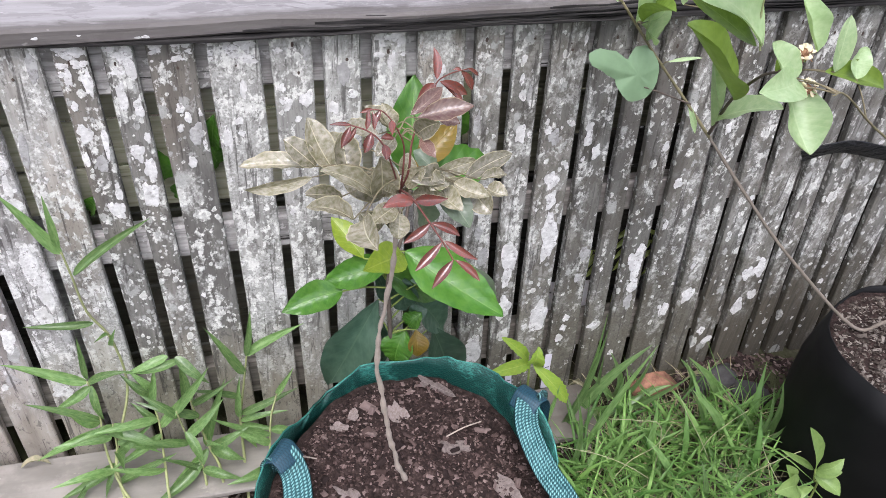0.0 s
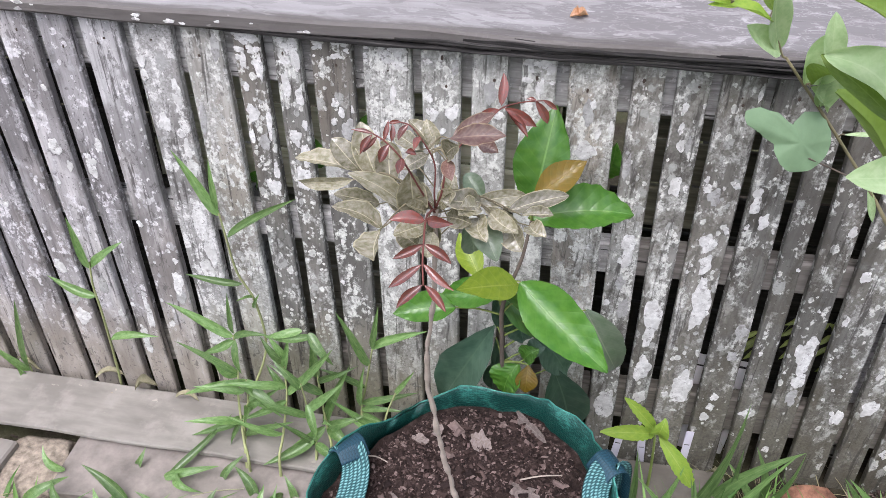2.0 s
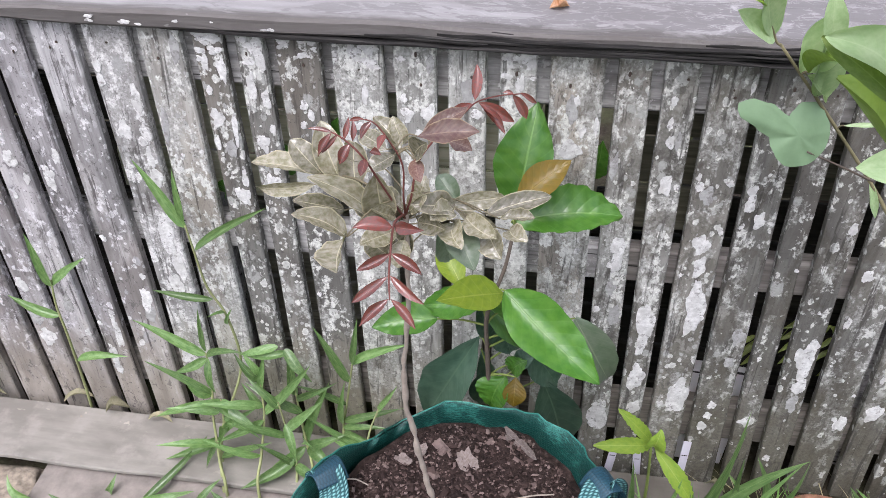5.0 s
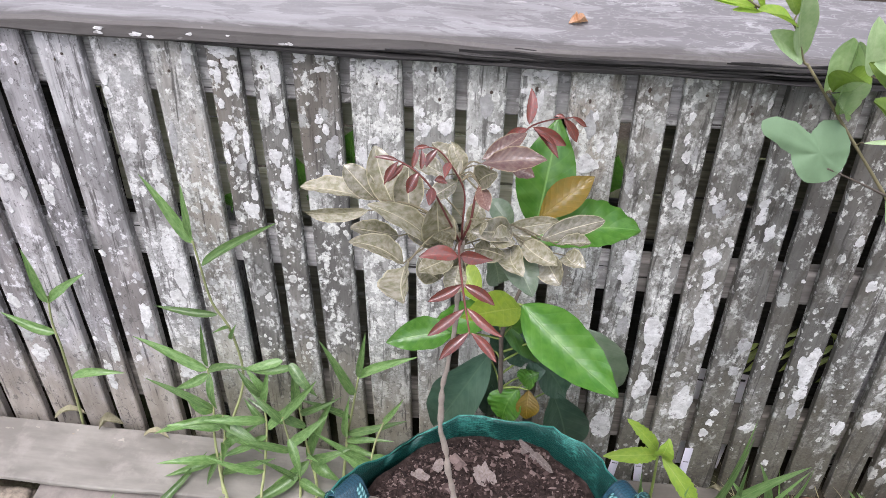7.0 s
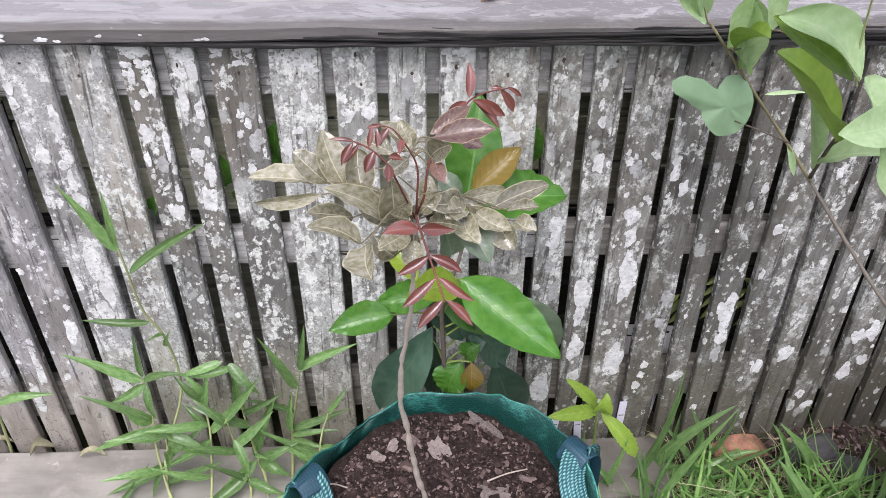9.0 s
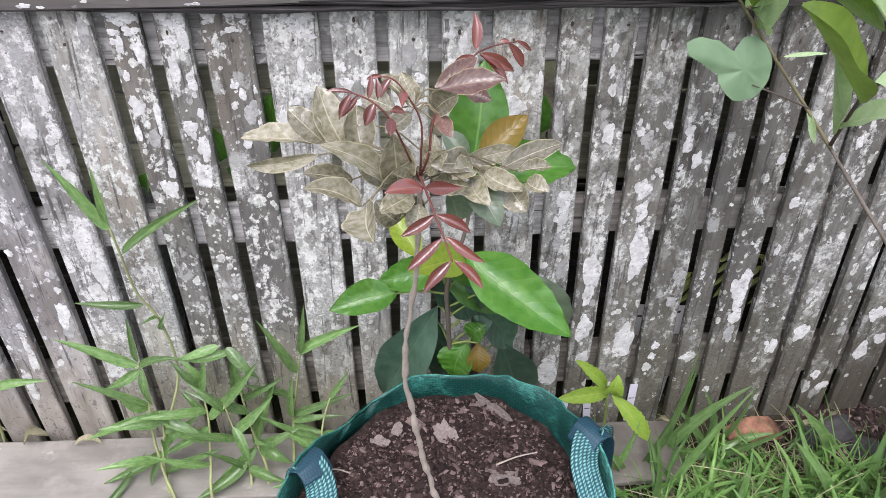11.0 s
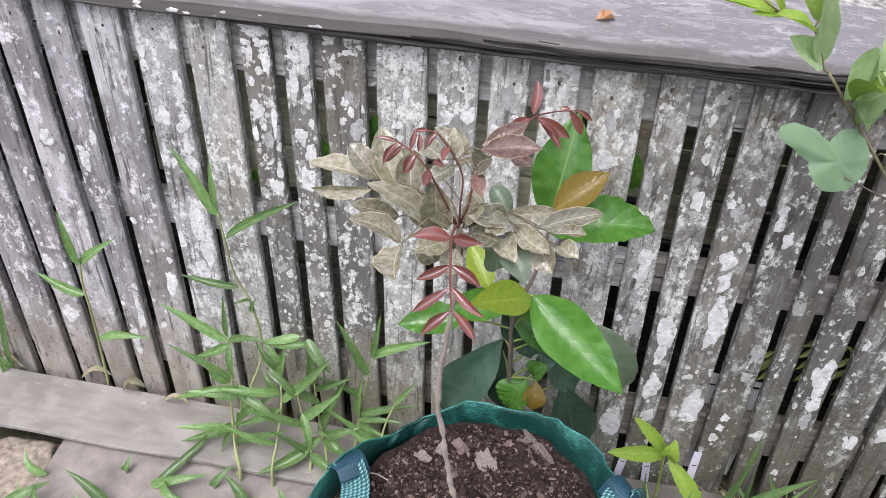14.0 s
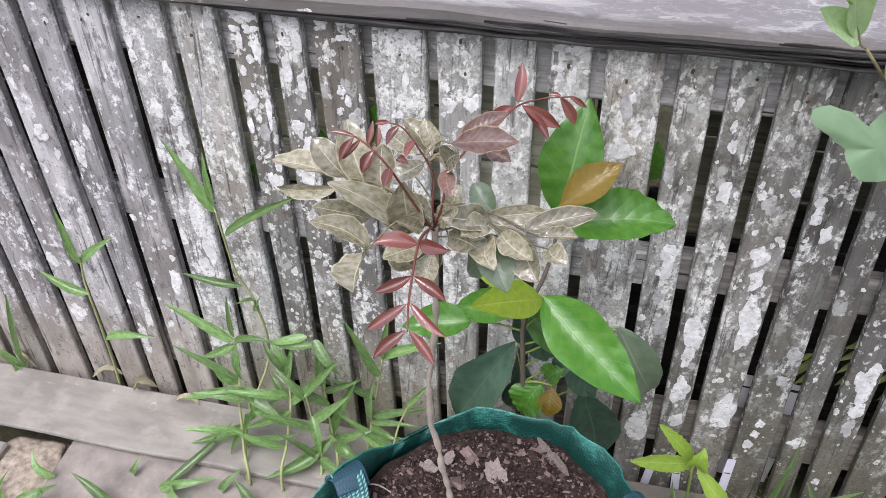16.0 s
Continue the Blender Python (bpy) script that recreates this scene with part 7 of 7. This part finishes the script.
RUNNER_DRY = [(-0.722, -0.340, 0.020), (-0.634, -0.306, 0.030), (-0.561, -0.275, 0.035), (-0.491, -0.260, 0.040)]
BLADES_RIGHT = [
    (0.977, -0.284, 0.000, 0.977, -0.289, 0.249, 0.032, 0),
    (0.541, -0.214, 0.000, 0.659, -0.219, 0.364, 0.018, 0),
    (0.674, -0.076, 0.000, 0.636, -0.081, 0.204, 0.029, 0),
    (0.962, -0.137, 0.000, 0.816, -0.142, 0.212, 0.035, 0),
    (0.900, -0.242, 0.000, 0.770, -0.247, 0.222, 0.031, 0),
    (0.955, -0.255, 0.000, 0.899, -0.260, 0.156, 0.024, 0),
    (0.905, -0.313, 0.000, 0.977, -0.318, 0.101, 0.021, 0),
    (0.819, -0.321, 0.000, 0.804, -0.326, 0.102, 0.026, 0),
    (0.845, -0.359, 0.000, 1.002, -0.364, -0.010, 0.031, 0),
    (0.501, -0.256, 0.000, 0.458, -0.261, 0.309, 0.018, 0),
    (0.679, -0.262, 0.000, 0.666, -0.267, 0.249, 0.022, 0),
    (0.721, -0.334, 0.000, 0.607, -0.339, 0.212, 0.021, 0),
]
BLADES_RIGHT_FRONT = [
    (0.739, -0.389, 0.000, 0.732, -0.394, 0.165, 0.027, 0),
    (0.981, -0.285, 0.000, 1.183, -0.290, -0.122, 0.031, 0),
    (0.506, -0.147, 0.000, 0.568, -0.152, 0.365, 0.020, 0),
    (0.554, -0.110, 0.000, 0.724, -0.115, 0.246, 0.029, 0),
    (0.587, -0.107, 0.000, 0.775, -0.112, 0.089, 0.029, 0),
    (0.382, -0.161, 0.000, 0.368, -0.166, 0.254, 0.020, 0),
    (0.669, -0.081, 0.000, 0.586, -0.086, 0.146, 0.022, 0),
    (0.467, -0.151, 0.000, 0.381, -0.156, 0.146, 0.019, 0),
    (0.887, -0.086, 0.000, 0.837, -0.091, 0.148, 0.028, 0),
    (0.427, -0.156, 0.000, 0.474, -0.161, 0.208, 0.018, 0),
    (0.704, -0.108, 0.000, 0.823, -0.113, 0.073, 0.023, 0),
    (0.603, -0.135, 0.000, 0.656, -0.140, 0.179, 0.019, 0),
]
SEED_STALKS = [
    [(0.825, -0.404, 0.000), (0.880, -0.408, 0.086), (0.963, -0.412, 0.141), (1.048, -0.416, 0.172)],
    [(0.798, -0.317, 0.000), (0.801, -0.321, 0.113), (0.837, -0.325, 0.181), (0.872, -0.329, 0.223)],
    [(0.847, -0.327, 0.000), (0.773, -0.331, 0.138), (0.699, -0.335, 0.264), (0.645, -0.339, 0.364)],
    [(0.985, -0.437, 0.000), (0.908, -0.441, 0.120), (0.840, -0.445, 0.229), (0.821, -0.449, 0.270)],
    [(0.539, -0.344, 0.000), (0.581, -0.348, 0.128), (0.636, -0.352, 0.181), (0.654, -0.356, 0.262)],
    [(0.707, -0.363, 0.000), (0.586, -0.367, 0.131), (0.484, -0.371, 0.217), (0.375, -0.375, 0.281)],
    [(0.902, -0.313, 0.000), (0.950, -0.317, 0.061), (0.997, -0.321, 0.099), (1.059, -0.325, 0.168)],
    [(0.673, -0.340, 0.000), (0.641, -0.344, 0.231), (0.573, -0.348, 0.282), (0.496, -0.352, 0.312)],
    [(1.110, -0.462, 0.000), (1.140, -0.466, 0.101), (1.160, -0.470, 0.177), (1.174, -0.474, 0.241)],
]
WEED_LEAVES = [
    (0.771, -0.620, 0.429, 0.691, -0.630, 0.587, 0.030, 0),
    (0.777, -0.620, 0.427, 0.811, -0.630, 0.466, 0.026, 0),
    (0.776, -0.620, 0.417, 0.812, -0.640, 0.438, 0.028, 0),
    (0.777, -0.620, 0.409, 0.813, -0.660, 0.391, 0.033, 0),
    (0.735, -0.620, 0.393, 0.696, -0.620, 0.466, 0.025, 0),
    (0.749, -0.620, 0.381, 0.666, -0.650, 0.433, 0.042, 0),
    (0.743, -0.620, 0.383, 0.736, -0.650, 0.389, 0.033, 0),
    (0.766, -0.620, 0.430, 0.676, -0.610, 0.503, 0.014, 0),
]
WEED_STEM = [(0.800, -0.620, 0.340), (0.783, -0.620, 0.393), (0.771, -0.620, 0.429)]
FOOT_LEAVES = [
    (-0.964, -0.020, 0.066, -0.894, -0.002, 0.068, 0.022, 0),
    (-0.847, -0.042, 0.066, -0.795, -0.021, 0.068, 0.030, 0),
    (-1.193, 0.007, 0.066, -1.110, -0.020, 0.068, 0.022, 0),
    (-0.739, -0.047, 0.066, -0.676, -0.052, 0.068, 0.020, 0),
]
CLUMPS = []


def clump_near(x, y):
    """The grass clump that grows within a hand's width, or a new one."""
    for cx, cy, ob in CLUMPS:
        if math.hypot(cx - x, cy - y) < 0.13:
            return ob
    ob = thing("grass_clump", "clump of broad green grass blades growing from the earth", "grass", "grass clumps")
    CLUMPS.append((x, y, ob))
    return ob


for i, row in enumerate(BLADES + BLADES_LEFT + BLADES_LEFT_FRONT + BLADES_RIGHT + BLADES_RIGHT_FRONT):
    place_leaf("blade", GRASS_BLADES[i % 7], clump_near(row[0], row[1]), row)
for pts in SEED_STALKS + [RUNNER_DRY]:
    part("seed_stalk", tube(pts, 0.0013, 0.0008, 5, 5, 0.3), M_SEEDSTALK, clump_near(pts[0][0], pts[0][1]), "thin pale seed stalk", True)
part("runner", tube(RUNNER, 0.0032, 0.0022, 6, 5), M_GSTEM, clump_near(RUNNER[0][0], RUNNER[0][1]), "creeping green grass stalk", True)
weed = thing("broadleaf_weed", "small weed with pale lance-shaped leaves in the grass", "weed")
part("stem", tube([(WEED_STEM[0][0], WEED_STEM[0][1], -0.02)] + WEED_STEM, 0.0026, 0.0018, 6, 4), M_GSTEM, weed, smooth=True)
leaves(WEED_LEAVES, "leaf", leaf_set("leaf", M_WEED, 4, 15, 0.45, 0.8, (0.15, 0.3), (0.1, 0.4), 0.01, (0.0, 0.2), 0.4, 0.2, 0.06), weed)

FOOT_LEAVES += [(0.66, -0.085, 0.012, 0.73, -0.070, 0.016, 0.022, 10), (0.90, -0.060, 0.014, 0.97, -0.075, 0.016, 0.020, -10), (0.70, -0.170, 0.012, 0.64, -0.150, 0.016, 0.026, 0), (0.86, -0.150, 0.012, 0.80, -0.180, 0.014, 0.024, 0), (0.56, -0.055, 0.062, 0.60, -0.075, 0.062, 0.018, 0)]
TAN_LEAVES = leaf_set("dead_leaf", M_TANLEAF, 3, 9, 0.5, 0.55, (0.2, 0.5), (0.3, 0.9), 0.12, (0.3, 1.0), 0.9, 0.3, 0.45, 12, 2)
for i, row in enumerate(FOOT_LEAVES):
    tagged(place_leaf("dead_leaf", TAN_LEAVES[i % 3], None, row, 1.0, Vector((0, -0.2, 1))), "withered leaf lying at the foot of the palings", "leaf", "dry leaves")

# ---- plant labels, fallen leaves and growth behind ----
for at, h, turn, tilt in (((0.512, -0.016, 0.020), 0.12, 0, -4), ((0.418, -0.012, 0.0), 0.10, -6, -3), ((0.350, -0.014, 0.0), 0.11, 4, -3)):
    tag = thing("plant_label", "white plastic plant label stuck in the earth against the palings", "label", "plant labels")
    bm = bmesh.new()
    put_box(bm, -0.009, 0.009, -0.0006, 0.0006, 0.0, h, 0.0003)
    part("blade", bm, M_TAG, tag)
    bm = bmesh.new()
    put_box(bm, -0.006, 0.006, -0.0012, -0.0008, h * 0.62, h * 0.64)
    part("ink_bar", bm, M_SLATE, tag)
    tag.matrix_basis = pose(*at, tilt, turn, 0)
# white sheet standing in for a bright patch seen through the gaps above the low rail
scrap = thing("white_sheet", "white sheet standing in for a bright patch behind the palings", "plastic")
bm = bmesh.new()
put_box(bm, -0.074, 0.078, -0.0008, 0.0008, -0.24, 0.054, 0.0004)
part("sheet", bm, M_PAPERWHITE, scrap)
for x, z, w, h in ((-0.045, 0.020, 0.030, 0.004), (0.045, 0.034, 0.026, 0.006)):
    bm = bmesh.new()
    put_box(bm, x - 0.5 * w, x + 0.5 * w, -0.0018, -0.0011, z, z + h)
    part("ink_bar", bm, M_SLATE, scrap)
scrap.matrix_basis = pose(0.562, 0.088, 0.236, -7, 5, 0)
me = litter("plaster_crumbs", 150, 0.060, 0.016, 0.049, 0.0045, 31, 0.0, (-0.870, -0.062), 1.6)
me.materials.append(M_STONE)
tagged(new("plaster_crumbs", me), "pale crumbs strewn on the edging plank", "crumbs", kind="stuff")
RUSSETS = leaf_mesh("fallen_leaf", M_RUSSET, 0.5, 0.7, 0.3, 0.1, 0.1, 2, 0.6, 10, 0, 2, 0.6, 0.2, 0.25)
tagged(place_leaf("fallen_leaf", RUSSETS, None, (0.122, 0.082, 1.083, 0.154, 0.092, 1.084, 0.024, 10), 1.0, Vector((0, 0, 1))), "curled russet fallen leaf lying on the fence cap", "leaf")
tagged(place_leaf("fallen_leaf", RUSSETS, None, (0.136, 0.106, 1.083, 0.140, 0.078, 1.0865, 0.016, -20), 1.0, Vector((0, 0, 1))), "curled russet fallen leaf lying on the fence cap", "leaf")

hedge = thing("hidden_bush", "leafy green bush growing inside and behind the fence", "shrub")
rng = random.Random(21)
part("stem", tube([(0.28, 0.14, -0.02), (0.29, 0.15, 0.4), (0.275, 0.15, 0.72)], 0.004, 0.002, 6, 4), M_DARKSTEM, hedge, smooth=True)
for x, y, z, dx, dz, w in ((-0.243, 0.045, 0.80, 0.012, 0.085, 0.045), (-0.236, 0.05, 0.76, -0.02, 0.06, 0.04), (-0.336, 0.045, 0.74, -0.008, 0.085, 0.045), (-0.325, 0.05, 0.70, 0.03, 0.04, 0.03), (-0.48, 0.045, 0.68, 0.02, 0.05, 0.035),
                        (0.228, 0.05, 0.78, 0.006, 0.09, 0.04)):
    row = (x, y, z, x + dx, y - 0.02, z + dz, w, rng.uniform(-20, 20))
    place_leaf("leaf", GREENS[rng.randrange(4)], hedge, row)
# fern-like fronds that show between the palings
FRONDS = leaf_set("leaflet", M_FROND, 3, 19, 0.36, 0.8, (0.1, 0.3), (0.1, 0.4), 0.02, (0.0, 0.2), 0.4, 0.3, 0.05, 10)
for a, b in (((0.735, 0.050, 0.470), (0.770, 0.045, 0.370)), ((0.672, 0.050, 0.480), (0.684, 0.045, 0.395)), ((0.600, 0.050, 0.425), (0.612, 0.045, 0.385))):
    a, b = Vector(a), Vector(b)
    part("frond_stalk", tube([(a.x, 0.13, -0.02), (a.x, 0.12, 0.30), tuple(a), tuple(b)], 0.0012, 0.0008, 5, 5), M_GSTEM, hedge, smooth=True)
    for k in range(4):
        at = a.lerp(b, k / 3.2)
        for side in (-1, 1):
            tip = at + Vector((side * rng.uniform(0.024, 0.034), -0.010, -0.020 - 0.006 * k))
            place_leaf("leaflet", FRONDS[k % 3], hedge, (*at, *tip, 0.011, rng.uniform(-25, 25)))
